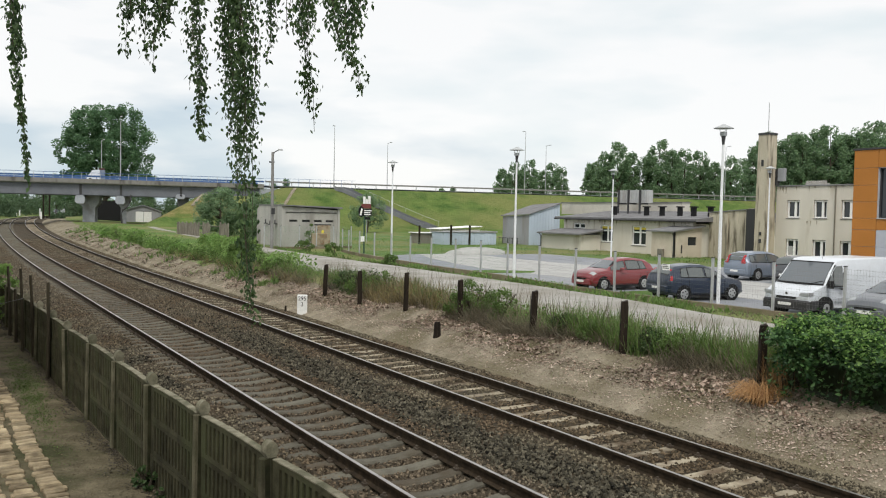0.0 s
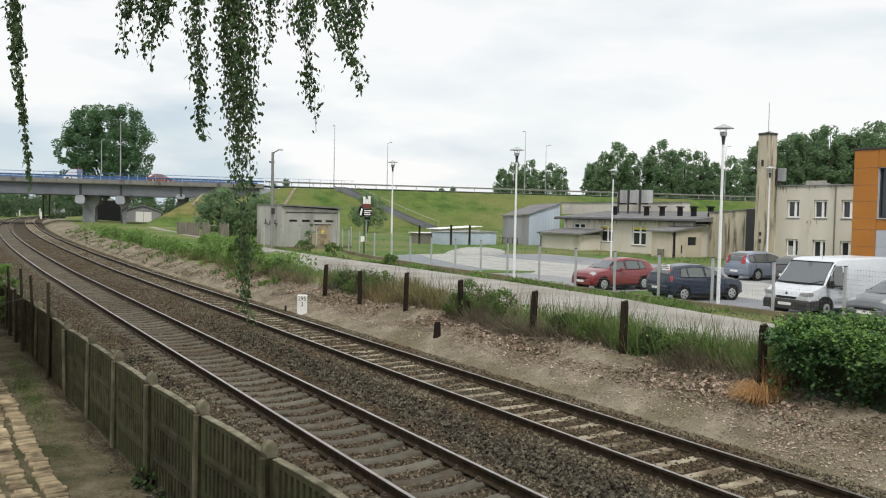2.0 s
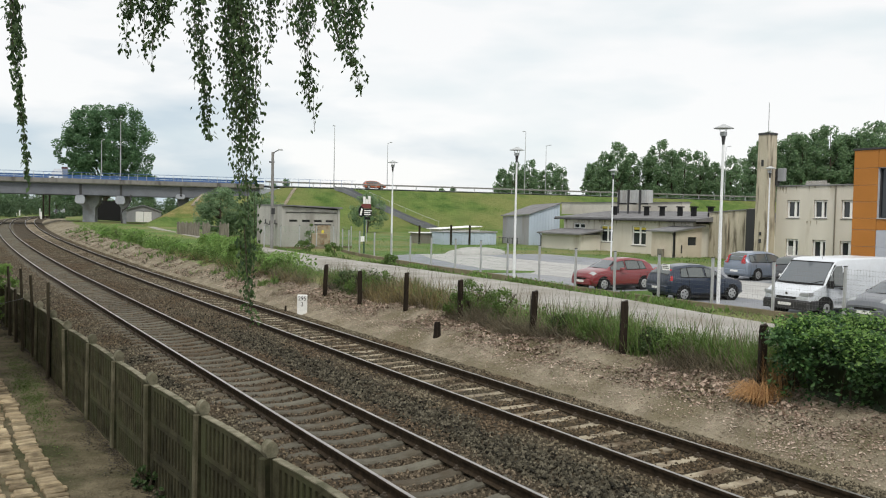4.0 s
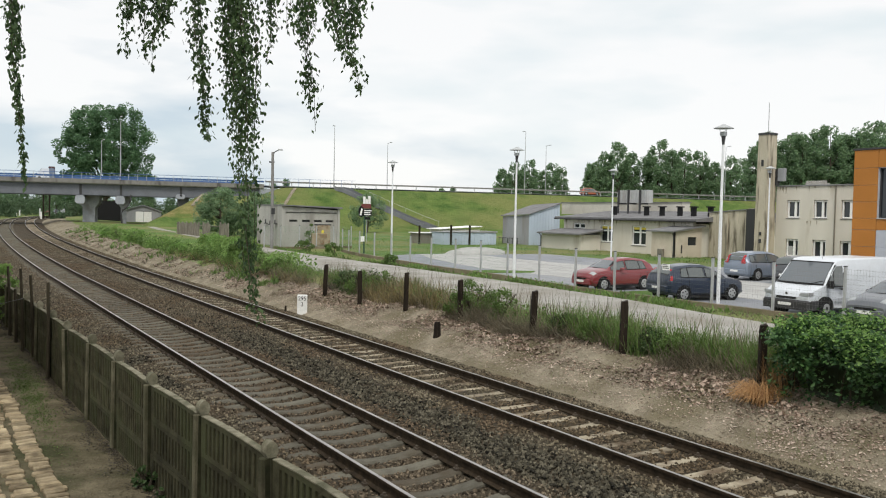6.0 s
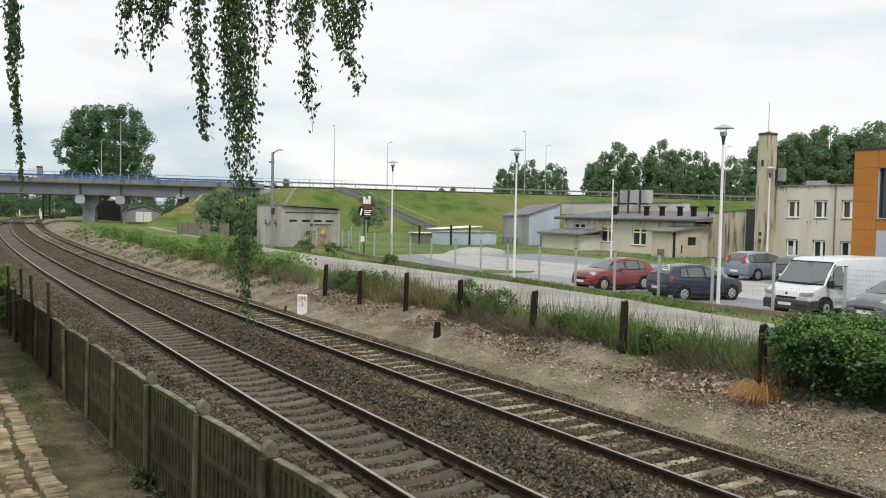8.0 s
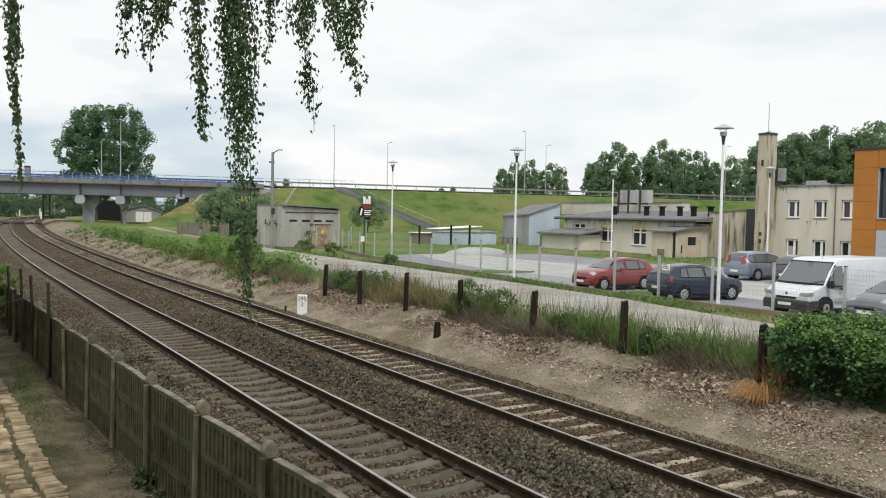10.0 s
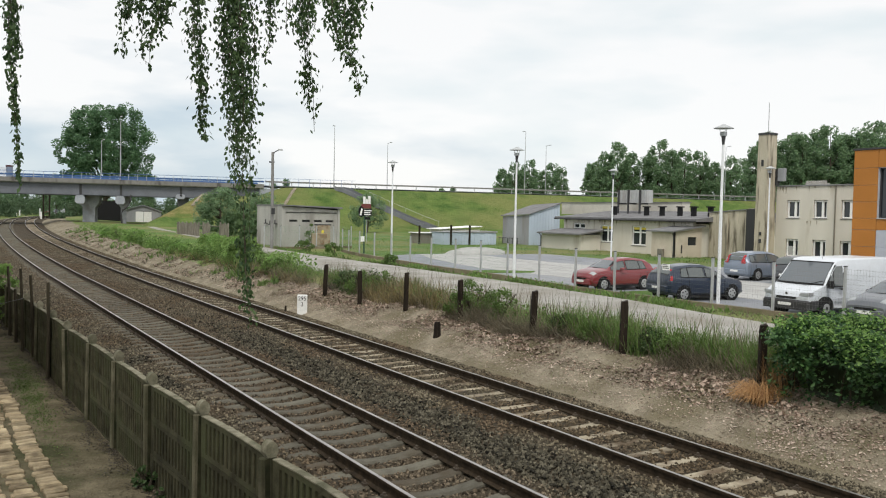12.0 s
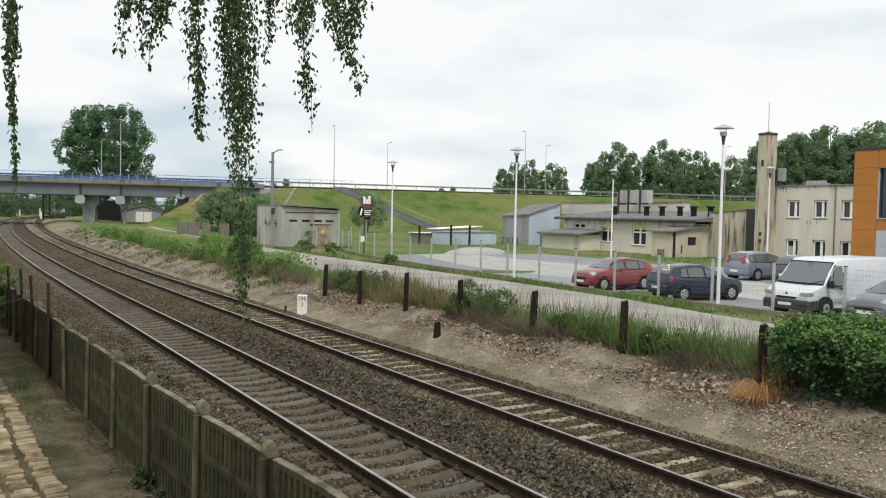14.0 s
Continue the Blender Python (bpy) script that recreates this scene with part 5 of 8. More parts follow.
def build_park_lamp(x, y, z, h):
    t = thing("car_park_lamp", "white tubular lamp post with a flat conical hat", "street lamp", pose(x, y, z), group="car park lamps")
    g = Geo()
    g.tube([(0, 0, 0), (0, 0, h * 0.35), (0, 0, h - 0.75)], [0.075, 0.064, 0.045], 10)
    g.smooth = True
    part("pole", g, M_white_pole, t, "white painted pole")
    part("base_plate", Geo().box(-0.17, 0.17, -0.17, 0.17, 0, 0.03), M_steel, t)
    l = part("lantern", Geo().tube([(0, 0, h - 0.8), (0, 0, h - 0.68), (0, 0, h - 0.46)], [0.045, 0.06, 0.085], 12), M_dark, t, "dark lantern body")
    part("diffuser", Geo().tube([(0, 0, h - 0.458), (0, 0, h - 0.3)], [0.125, 0.13], 12), M_lamp_clear, l, "clear lamp glass")
    for a in range(3):
        c, s = math.cos(a * 2.1), math.sin(a * 2.1)
        part("bracket", Geo().tube([(0.125 * c, 0.125 * s, h - 0.46), (0.15 * c, 0.15 * s, h - 0.14)], 0.013, 5), M_white_pole, l)
    part("hat", Geo().tube([(0, 0, h - 0.17), (0, 0, h - 0.15), (0, 0, h - 0.06), (0, 0, h)], [0.38, 0.375, 0.16, 0.05], 20), M_hat, t, "flat white conical hat")


for x, y, h in ((26.2, 22.45, 7.05), (25.45, 34.95, 6.85), (27.9, 53.2, 7.1), (44.45, 48.5, 7.1), (49.0, 37.9, 7.1)):
    build_park_lamp(x, y, 0.28, h)


def build_mast(x, q, h, arm=1.2):
    b = axis_pt(x, q, 8.35)
    t = thing("road_lamp", "slender grey lamp mast on the flyover road", "street lamp", pose(*b), group="flyover lamps")
    part("mast", Geo().tube([(0, 0, 0), (0, 0, h * 0.5), (0, 0, h)], [0.1, 0.075, 0.045], 8), M_steel, t)
    sg = 1 if q < 6 else -1
    part("arm", Geo().tube([(0, 0, h - 0.02), (0.1, 0.25 * sg, h + 0.12), (0.25, arm * sg * 0.8, h + 0.2)], [0.06, 0.05, 0.04], 6), M_steel, t)
    part("lamp_head", Geo().box(0.1, 0.42, arm * sg * 0.8 - 0.3, arm * sg * 0.8 + 0.3, h + 0.13, h + 0.27, 0.03), M_steel, t)


for x, q, h in ((28.4, 0.9, 11.5), (66.0, 0.9, 11.9), (105.0, 0.9, 12.8), (24.5, 12.6, 8.0), (79.2, 12.6, 10.0), (114.9, 12.6, 11.1), (161.3, 12.6, 13.0)):
    build_mast(x, q, h)


def build_concrete_pole():
    t = thing("concrete_lamp_pole", "grey concrete street pole with a short lamp arm", "street lamp", pose(24.3, 68.0, 0.45))
    part("pole", Geo().tube([(0, 0, 0), (0, 0, 8.1)], [0.15, 0.11], 10), M_oldsteel, t)
    part("arm", Geo().tube([(0, 0, 7.9), (0.2, -0.1, 8.15), (0.5, -0.2, 8.3)], 0.045, 6), M_dark, t)
    part("lamp_head", Geo().box(0.4, 0.8, -0.3, -0.1, 8.26, 8.38, 0.03), M_steel, t, "grey lamp head")
    part("bracket", Geo().box(-0.3, 0.14, -0.06, 0.06, 7.2, 7.32), M_dark, t)
    part("fuse_box", Geo().box(-0.14, 0.14, -0.3, -0.17, 2.9, 3.4), M_dark, t)


build_concrete_pole()


def build_sign():
    t = thing("advert_sign", "dark green sign post with black boards and a round clock-like disc", "sign", pose(28.4, 58.6, 0.4, 0, 0, -24))
    part("post", Geo().tube([(-0.05, 0, 0), (-0.05, 0, 3.0)], 0.06, 8), M_green, t)
    part("post", Geo().tube([(0.13, 0.02, 1.0), (0.13, 0.02, 3.0)], 0.03, 6), M_steel, t)
    part("board", Geo().box(-0.38, 0.5, -0.04, 0.04, 2.95, 3.55), M_black, t, "black board with white lettering bars")
    for z, w in ((3.35, 0.6), (3.2, 0.5), (3.05, 0.55)):
        part("lettering_bar", Geo().box(-0.1, -0.1 + w, -0.055, -0.042, z, z + 0.07), M_winframe, t)
    part("top_board", Geo().box(-0.3, 0.45, -0.035, 0.035, 3.57, 3.9), M_darkred, t, "dark red board")
    for k, (x, h) in enumerate(((-0.18, 0.55), (0.05, 0.35), (0.2, 0.6))):
        part("cut_out", Geo().box(x, x + 0.2, -0.03, 0.03, 3.92, 3.92 + h), M_marker, t, "white cut-out shape")
    d = part("disc", Geo().loft([[(-0.3 + 0.22 * math.cos(a * 0.314), y, 3.3 + 0.42 * math.sin(a * 0.314)) for a in range(20)] for y in (-0.12, -0.05)]), M_black, t, "round black disc with a pale face")
    part("face", Geo().prism([(-0.42, 3.05), (-0.3, 3.0), (-0.18, 3.5), (-0.3, 3.6)], "y", -0.135, -0.122), M_marker, d, "white slanted mark")
    part("small_plate", Geo().box(-0.1, 0.4, -0.03, 0.0, 2.7, 2.9), M_black, t)
    part("letter_box", Geo().box(-0.32, -0.02, -0.12, 0.0, 1.0, 1.4), M_winframe, t, "white box")


M_green = plain("dark_green_paint", (0.02, 0.06, 0.035), 0.5)
M_darkred = plain("dark_red_paint", (0.14, 0.03, 0.025), 0.6)
build_sign()

# old picket fence by the road and far line-side things
pf = thing("picket_fence", "grey weathered board fence beside the path", "fence")
for k in range(34):
    x, y = 24.9 + 0.128 * k, 102.5 - 0.19 * k
    if k not in (15, 16, 22, 23, 24, 25, 26, 27):
        part("board", Geo().box(x - 0.07, x + 0.07, y - 0.1, y + 0.1, 0.5, 2.05 + 0.12 * math.sin(k * 2.3)), M_greywood, pf)
for z in (0.9, 1.7):
    part("rail", Geo().tube([(24.9, 102.62, z), (29.2, 96.2, z)], 0.05, 5), M_greywood, pf)
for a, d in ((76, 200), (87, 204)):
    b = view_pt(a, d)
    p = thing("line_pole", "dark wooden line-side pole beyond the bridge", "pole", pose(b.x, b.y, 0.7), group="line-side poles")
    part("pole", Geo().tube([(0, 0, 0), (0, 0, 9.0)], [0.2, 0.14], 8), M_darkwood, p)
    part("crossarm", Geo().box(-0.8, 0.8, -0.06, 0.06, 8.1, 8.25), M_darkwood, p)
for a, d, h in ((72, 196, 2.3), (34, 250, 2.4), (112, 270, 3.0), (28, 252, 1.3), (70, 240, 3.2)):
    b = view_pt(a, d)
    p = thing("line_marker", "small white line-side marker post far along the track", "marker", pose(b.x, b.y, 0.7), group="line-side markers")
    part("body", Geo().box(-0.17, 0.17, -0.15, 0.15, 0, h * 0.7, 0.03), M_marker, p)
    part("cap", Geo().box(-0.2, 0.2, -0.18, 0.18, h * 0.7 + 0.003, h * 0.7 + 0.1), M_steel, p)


# ---- trees and plants ----
LEAF_V = [(0, -0.5, 0), (0.34, 0.0, 0.08), (0, 0.5, 0), (-0.34, 0.0, 0.08)]
LEAF_F = [(0, 1, 2), (0, 2, 3)]
BLADE_V = [(-0.011, 0, 0), (0.011, 0, 0), (0.009, 0.06, 0.5), (-0.009, 0.06, 0.5), (0, 0.3, 1.0)]
BLADE_TUFT_V = [(-0.16, 0, 0), (0.16, 0, 0), (0.12, 0.06, 0.5), (-0.12, 0.06, 0.5), (0, 0.3, 1.0)]
BLADE_F = [(0, 1, 2), (0, 2, 3), (3, 2, 4)]


def crown_points(rng, n, h, profile, clumps, clump_r, up=0.0):
    """Leaf places gathered in clumps inside a rounded outline with gaps; profile: (share of height, radius)."""
    zz = np.array([p[0] for p in profile]) * h
    rr = np.array([p[1] for p in profile])
    cz = rng.uniform(zz[0], zz[-1], clumps * 3)
    keep = rng.random(len(cz)) < (np.interp(cz, zz, rr) / rr.max()) ** 1.2 + 0.12
    cz = cz[keep][:clumps]
    m = len(cz)
    a = rng.uniform(0, 2 * np.pi, m)
    r = np.interp(cz, zz, rr) * rng.uniform(0.15, 1.0, m) ** 0.45
    c = np.stack([r * np.cos(a), r * np.sin(a), cz], 1)
    k = rng.integers(0, m, n)
    size = rng.uniform(0.55, 1.25, m)[k][:, None] * clump_r
    d = rng.normal(0, 1, (n, 3))
    d /= np.linalg.norm(d, axis=1, keepdims=True)
    return c[k] + d * size * rng.uniform(0.3, 1.0, (n, 1)) ** 0.5 * (1, 1, 0.8 + up)


def build_tree(name, label, m, h, profile, n, clumps, clump_r, leaf, mat, seed, trunk_r=0.4, limbs=8, group="", up=0.0):
    t = thing(name, label, "tree", m, group)
    rng = np.random.default_rng(seed)
    g = Geo()
    wob = [rng.uniform(-0.02, 0.02) * h for _ in range(4)]
    g.tube([(0, 0, -0.3), (wob[0], wob[1], h * 0.25), (wob[2], wob[3], h * 0.55), (wob[0], wob[3], h * 0.92)], [trunk_r, trunk_r * 0.8, trunk_r * 0.5, trunk_r * 0.1], 8)
    part("trunk", g, M_bark, t, "dark bark")
    for k in range(limbs):
        a = 2 * math.pi * k / limbs + rng.uniform(-0.4, 0.4)
        z = h * rng.uniform(0.18, 0.6)
        rad = np.interp(z / h + 0.2, [p[0] for p in profile], [p[1] for p in profile]) * rng.uniform(0.5, 0.85)
        part("limb", Geo().tube([(wob[0], wob[1], z), (rad * 0.5 * math.cos(a), rad * 0.5 * math.sin(a), z + h * 0.09), (rad * math.cos(a), rad * math.sin(a), z + h * 0.22)], [trunk_r * 0.4, trunk_r * 0.25, trunk_r * 0.06], 6), M_bark, t)
    scatter("crown", n, lambda r, k: crown_points(r, k, h, profile, clumps, clump_r, up), LEAF_V, LEAF_F, leaf, mat, "dense green leaves", seed + 1, parent=t)
    return t


def lobed_points(rng, n, lobes, clumps, clump_r):
    """Leaf places in clumps over several rounded lobes (x, y, z, radius, half height)."""
    L = np.array(lobes, float)
    k = rng.choice(len(L), clumps, p=L[:, 3] ** 2 / (L[:, 3] ** 2).sum())
    d = rng.normal(0, 1, (clumps, 3))
    d /= np.linalg.norm(d, axis=1, keepdims=True)
    c = L[k, :3] + d * L[k][:, [3, 3, 4]] * rng.uniform(0.2, 1.0, (clumps, 1)) ** 0.35
    q = rng.integers(0, clumps, n)
    e = rng.normal(0, 1, (n, 3))
    e /= np.linalg.norm(e, axis=1, keepdims=True)
    return c[q] + e * (rng.uniform(0.5, 1.3, clumps) * clump_r)[q][:, None] * rng.uniform(0.3, 1.0, (n, 1)) ** 0.5


def build_lobed_tree(name, label, m, h, lobes, n, clumps, clump_r, leaf, mat, seed, trunk_r):
    t = thing(name, label, "tree", m)
    part("trunk", Geo().tube([(0, 0, -0.3), (0.2, 0.1, h * 0.25), (-0.2, 0.1, h * 0.55), (0, 0, h * 0.8)], [trunk_r, trunk_r * 0.8, trunk_r * 0.5, trunk_r * 0.1], 8), M_bark, t, "dark bark")
    for x, y, z, r, v in lobes:
        part("limb", Geo().tube([(0, 0, max(h * 0.12, z * 0.45)), (x * 0.5, y * 0.5, z * 0.8), (x, y, z)], [trunk_r * 0.45, trunk_r * 0.28, trunk_r * 0.08], 6), M_bark, t)
    scatter("crown", n, lambda q, k: lobed_points(q, k, lobes, clumps, clump_r), LEAF_V, LEAF_F, leaf, mat, "dense green leaves", seed + 1, parent=t)
    return t


build_lobed_tree("broad_tree", "large spreading broadleaf tree with a lobed crown beyond the bridge", pose(40.0, 246.0, 0.8, 0, 0, -YAW), 30.0, [(-8.6, 0, 18.0, 4.4, 6.8), (-4.6, 1, 26.2, 4.2, 4.8), (0.4, -1, 25.0, 4.8, 5.6), (5.4, 0, 25.8, 4.4, 4.8), (9.6, 1, 20.0, 3.8, 5.4), (0, 0, 14.5, 8.8, 8.0), (-4.5, -3, 18.5, 5.5, 6.5), (4.5, -3, 18.0, 5.5, 6.5), (10.5, 0, 11.0, 3.8, 4.4), (-9.5, 0, 9.0, 3.6, 4.0), (11.5, 0, 7.2, 2.4, 2.0)], 56000, 430, 1.6, (0.34, 0.66), L_tree, 11, 0.7)
OVAL = [(0.03, 2.6), (0.15, 3.5), (0.4, 4.0), (0.65, 3.9), (0.82, 3.2), (0.93, 2.1), (0.98, 0.9)]
kinds = [build_tree("poplar", "tall dense poplar behind the embankment", pose(0, 0, 0), 23.0 + 1.5 * k, [(a, r * (0.72 + 0.1 * k)) for a, r in OVAL], 13500, 150, 1.0, (0.3, 0.56), L_poplar, 30 + k, 0.35, 7, "poplar rows", up=0.35) for k in range(3)]


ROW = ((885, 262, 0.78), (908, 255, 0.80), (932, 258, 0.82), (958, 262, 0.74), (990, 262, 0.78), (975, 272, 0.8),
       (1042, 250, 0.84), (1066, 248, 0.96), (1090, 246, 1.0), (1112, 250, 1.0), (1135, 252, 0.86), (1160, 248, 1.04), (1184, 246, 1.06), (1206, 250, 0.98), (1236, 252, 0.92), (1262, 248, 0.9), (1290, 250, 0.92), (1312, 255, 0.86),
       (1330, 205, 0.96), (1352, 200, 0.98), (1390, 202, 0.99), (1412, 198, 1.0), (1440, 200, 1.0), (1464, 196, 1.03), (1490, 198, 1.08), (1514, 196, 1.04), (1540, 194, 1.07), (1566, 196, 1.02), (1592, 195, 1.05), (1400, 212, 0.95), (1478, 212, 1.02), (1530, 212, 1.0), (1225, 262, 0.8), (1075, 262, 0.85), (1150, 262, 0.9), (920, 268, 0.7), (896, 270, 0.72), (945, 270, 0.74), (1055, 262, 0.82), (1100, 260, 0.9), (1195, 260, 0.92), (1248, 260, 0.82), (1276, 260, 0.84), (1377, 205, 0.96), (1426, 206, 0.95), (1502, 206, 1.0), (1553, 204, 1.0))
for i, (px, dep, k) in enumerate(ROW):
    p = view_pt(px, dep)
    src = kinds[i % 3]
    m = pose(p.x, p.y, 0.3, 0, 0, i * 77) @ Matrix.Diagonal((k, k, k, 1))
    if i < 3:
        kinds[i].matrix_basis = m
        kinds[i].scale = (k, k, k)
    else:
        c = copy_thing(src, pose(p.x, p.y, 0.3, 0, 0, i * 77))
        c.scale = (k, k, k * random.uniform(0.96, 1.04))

ROUND = [(0.0, 1.6), (0.2, 2.6), (0.5, 3.0), (0.75, 2.4), (1.0, 1.0)]
build_tree("round_bush", "large dense green bush beside the path", pose(30.3, 103.5, 0.6), 5.5, ROUND, 15000, 170, 0.7, (0.13, 0.27), L_willow, 51, 0.2, 6)
build_tree("round_bush", "dense green bush at the embankment foot", pose(34.5, 100.0, 0.6), 4.9, [(a, r * 0.95) for a, r in ROUND], 12000, 140, 0.7, (0.13, 0.27), L_willow, 53, 0.2, 6)
build_tree("apple_tree", "small spreading apple tree with a leaning trunk in the meadow", pose(60.5, 124.0, 0.45, 0, 6, 0), 6.0, [(0.15, 1.4), (0.35, 2.9), (0.65, 3.3), (0.85, 2.5), (1.0, 1.0)], 7000, 80, 0.75, (0.14, 0.27), L_willow, 57, 0.16, 7)
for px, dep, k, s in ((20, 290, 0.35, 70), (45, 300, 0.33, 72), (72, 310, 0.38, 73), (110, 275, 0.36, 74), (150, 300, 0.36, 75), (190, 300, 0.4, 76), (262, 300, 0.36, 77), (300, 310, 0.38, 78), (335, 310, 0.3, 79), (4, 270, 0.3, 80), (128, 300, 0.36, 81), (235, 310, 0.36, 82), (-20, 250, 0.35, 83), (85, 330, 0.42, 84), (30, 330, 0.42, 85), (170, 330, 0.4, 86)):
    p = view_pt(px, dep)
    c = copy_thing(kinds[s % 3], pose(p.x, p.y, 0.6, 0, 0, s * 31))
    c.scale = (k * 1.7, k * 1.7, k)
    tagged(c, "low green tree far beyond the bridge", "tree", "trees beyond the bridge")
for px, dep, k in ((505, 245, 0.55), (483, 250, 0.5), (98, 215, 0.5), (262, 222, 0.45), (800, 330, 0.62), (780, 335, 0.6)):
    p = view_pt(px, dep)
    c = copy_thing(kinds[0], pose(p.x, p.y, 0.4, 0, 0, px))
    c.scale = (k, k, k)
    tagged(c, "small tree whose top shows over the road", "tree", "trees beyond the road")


def strip_place(x0, x1, y0, y1, power=1.0, clump=0.0, lift=0.0):
    """Places on the ground in a strip, thicker in patches."""
    def place(rng, n):
        y = y0 + (y1 - y0) * rng.random(n) ** power
        x = rng.uniform(0, 1, n)
        pts = []
        for a, b in zip(x, y):
            xa = (x0(b) if callable(x0) else x0) + a * ((x1(b) if callable(x1) else x1) - (x0(b) if callable(x0) else x0))
            if clump and noise.noise(Vector((xa * 0.7, b * 0.45, 11))) < clump - 1 + rng.random() * 0.5:
                continue
            pts.append((xa, b, ground_z(xa, b) + lift))
        return np.array(pts)
    return place


scatter("tall_grass", 56000, strip_place(lambda y: 14.3 + bend(y), lambda y: 15.8 + bend(y), 10.7, 62, 1.5, 1.0), BLADE_V, BLADE_F, (0.3, 0.85), L_grass, "tall green grass along the bank top", 91, tilt=0.55)
scatter("weed_leaves", 15000, lambda r, n: (lambda p: p + np.stack([np.zeros(len(p)), np.zeros(len(p)), r.uniform(0.1, 0.55, len(p))], 1))(strip_place(lambda y: 14.3 + bend(y), lambda y: 15.5 + bend(y), 10.7, 60, 1.5, 0.6)(r, n)), LEAF_V, LEAF_F, (0.04, 0.1), L_bush, "broad green weed leaves among the grass", 291, tilt=1.2)
scatter("dry_grass", 14000, strip_place(lambda y: 14.0 + bend(y), lambda y: 15.1 + bend(y), 10.6, 45, 1.4, 0.7), BLADE_V, BLADE_F, (0.25, 0.75), L_straw, "dry straw-coloured stalks under the grass", 92, tilt=0.8)
scatter("russet_grass", 10000, strip_place(lambda y: 13.95, lambda y: 15.4, 22.6, 29.0, 1.0, 0.8), BLADE_V, BLADE_F, (0.25, 0.85), L_russet, "russet dry grass on the bank top", 392, tilt=0.6)
scatter("near_tall_grass", 4500, strip_place(lambda y: 14.25, lambda y: 15.4, 10.9, 18.0, 1.0, 0.6), BLADE_V, BLADE_F, (0.4, 0.95), L_grass, "tall green grass beside the hedge", 414, tilt=0.5)
scatter("russet_fringe", 5000, strip_place(lambda y: 13.9 + bend(y), lambda y: 15.0 + bend(y), 33, 60, 1.2, 0.8), BLADE_V, BLADE_F, (0.25, 0.7), L_russet, "dry yellow grass between the green weeds", 393, tilt=0.7)
scatter("seed_stalks", 2600, strip_place(lambda y: 14.4 + bend(y), lambda y: 15.9 + bend(y), 11.0, 36, 1.2, 0.6), [(a * 0.6, b * 0.6, c) for a, b, c in BLADE_V], BLADE_F, (0.75, 1.2), L_straw, "thin dry seed stalks above the grass", 394, tilt=0.3)
scatter("drooping_stems", 13000, strip_place(lambda y: 13.85 + bend(y), lambda y: 14.35 + bend(y), 10.6, 24, 1.0, 0.95), [(a * 0.7, b * 1.6, c) for a, b, c in BLADE_V], BLADE_F, (0.25, 0.62), L_straw, "grey dead grass drooping over the bank edge", 412, tilt=0.95)
# stems coloured dark to put in the shade beneath the overhanging grass
scatter("dead_stems", 34000, strip_place(lambda y: 14.0 + bend(y), lambda y: 14.7 + bend(y), 10.5, 60, 1.4, 0.9), BLADE_V, BLADE_F, (0.12, 0.42), L_root, "rotting stems and roots at the grass foot, darkened for the shade there", 292, tilt=1.0)
scatter("bank_weeds", 16000, strip_place(lambda y: 13.6 + bend(y) + max(0, y - 50) * 0.028, lambda y: 16.8 + bend(y) + max(0, y - 50) * 0.02, 42, 125, 1.2, 0.9), BLADE_V, BLADE_F, (0.35, 0.8), L_grass, "bright green weeds on the bank", 93, tilt=0.5)
scatter("bright_weeds", 26000, lambda r, n: (lambda p: p + np.stack([np.zeros(len(p)), np.zeros(len(p)), r.uniform(0.02, 0.95, len(p)) ** 1.3], 1))(strip_place(lambda y: 14.2 + bend(y), lambda y: 16.9 + bend(y) + max(0, y - 50) * 0.02, 40, 115, 1.25, 1.0)(r, n)), LEAF_V, LEAF_F, (0.09, 0.22), L_light, "bright leafy weeds along the bank crest", 295, tilt=1.2)
scatter("verge_grass", 22000, strip_place(lambda y: table(ROAD_FAR, y) - 0.1, lambda y: table(ROAD_FAR, y) + (1.5 if y < 34 else 2.2), 8, 75, 1.4, 0.75), BLADE_V, BLADE_F, (0.08, 0.3), L_grass, "short green grass on the road verge", 94, tilt=0.6)
scatter("verge_tufts", 5200, strip_place(lambda y: table(ROAD_FAR, y) - 0.15, lambda y: table(ROAD_FAR, y) + 1.6, 20, 66, 1.1, 0.85), BLADE_TUFT_V, BLADE_F, (0.1, 0.32), L_grass, "ragged green tufts along the plinth", 416, tilt=0.7)
scatter("verge_straw", 5000, strip_place(lambda y: table(ROAD_FAR, y) + 0.1, lambda y: table(ROAD_FAR, y) + 1.9, 8, 60, 1.1, 0.7), BLADE_TUFT_V, BLADE_F, (0.05, 0.16), L_straw, "dry trodden grass on the verge", 417, tilt=1.1)
scatter("verge_weeds", 4200, lambda r, n: (lambda p: p + np.stack([np.zeros(len(p)), np.zeros(len(p)), r.uniform(0.02, 0.4, len(p)) ** 1.3], 1))(strip_place(lambda y: table(ROAD_FAR, y) - 0.2, lambda y: table(ROAD_FAR, y) + 1.4, 29, 52, 1.0, 1.1)(r, n)), LEAF_V, LEAF_F, (0.06, 0.16), L_light, "bright leafy weeds by the plinth", 418, tilt=1.2)
scatter("road_edge_grass", 14000, strip_place(lambda y: table(ROAD_NEAR, y) - 1.6, lambda y: table(ROAD_NEAR, y) + 0.15, 8, 70, 1.4), BLADE_V, BLADE_F, (0.15, 0.5), L_grass, "green grass at the road edge", 95, tilt=0.5)
g = Geo()
rt = random.Random(61)
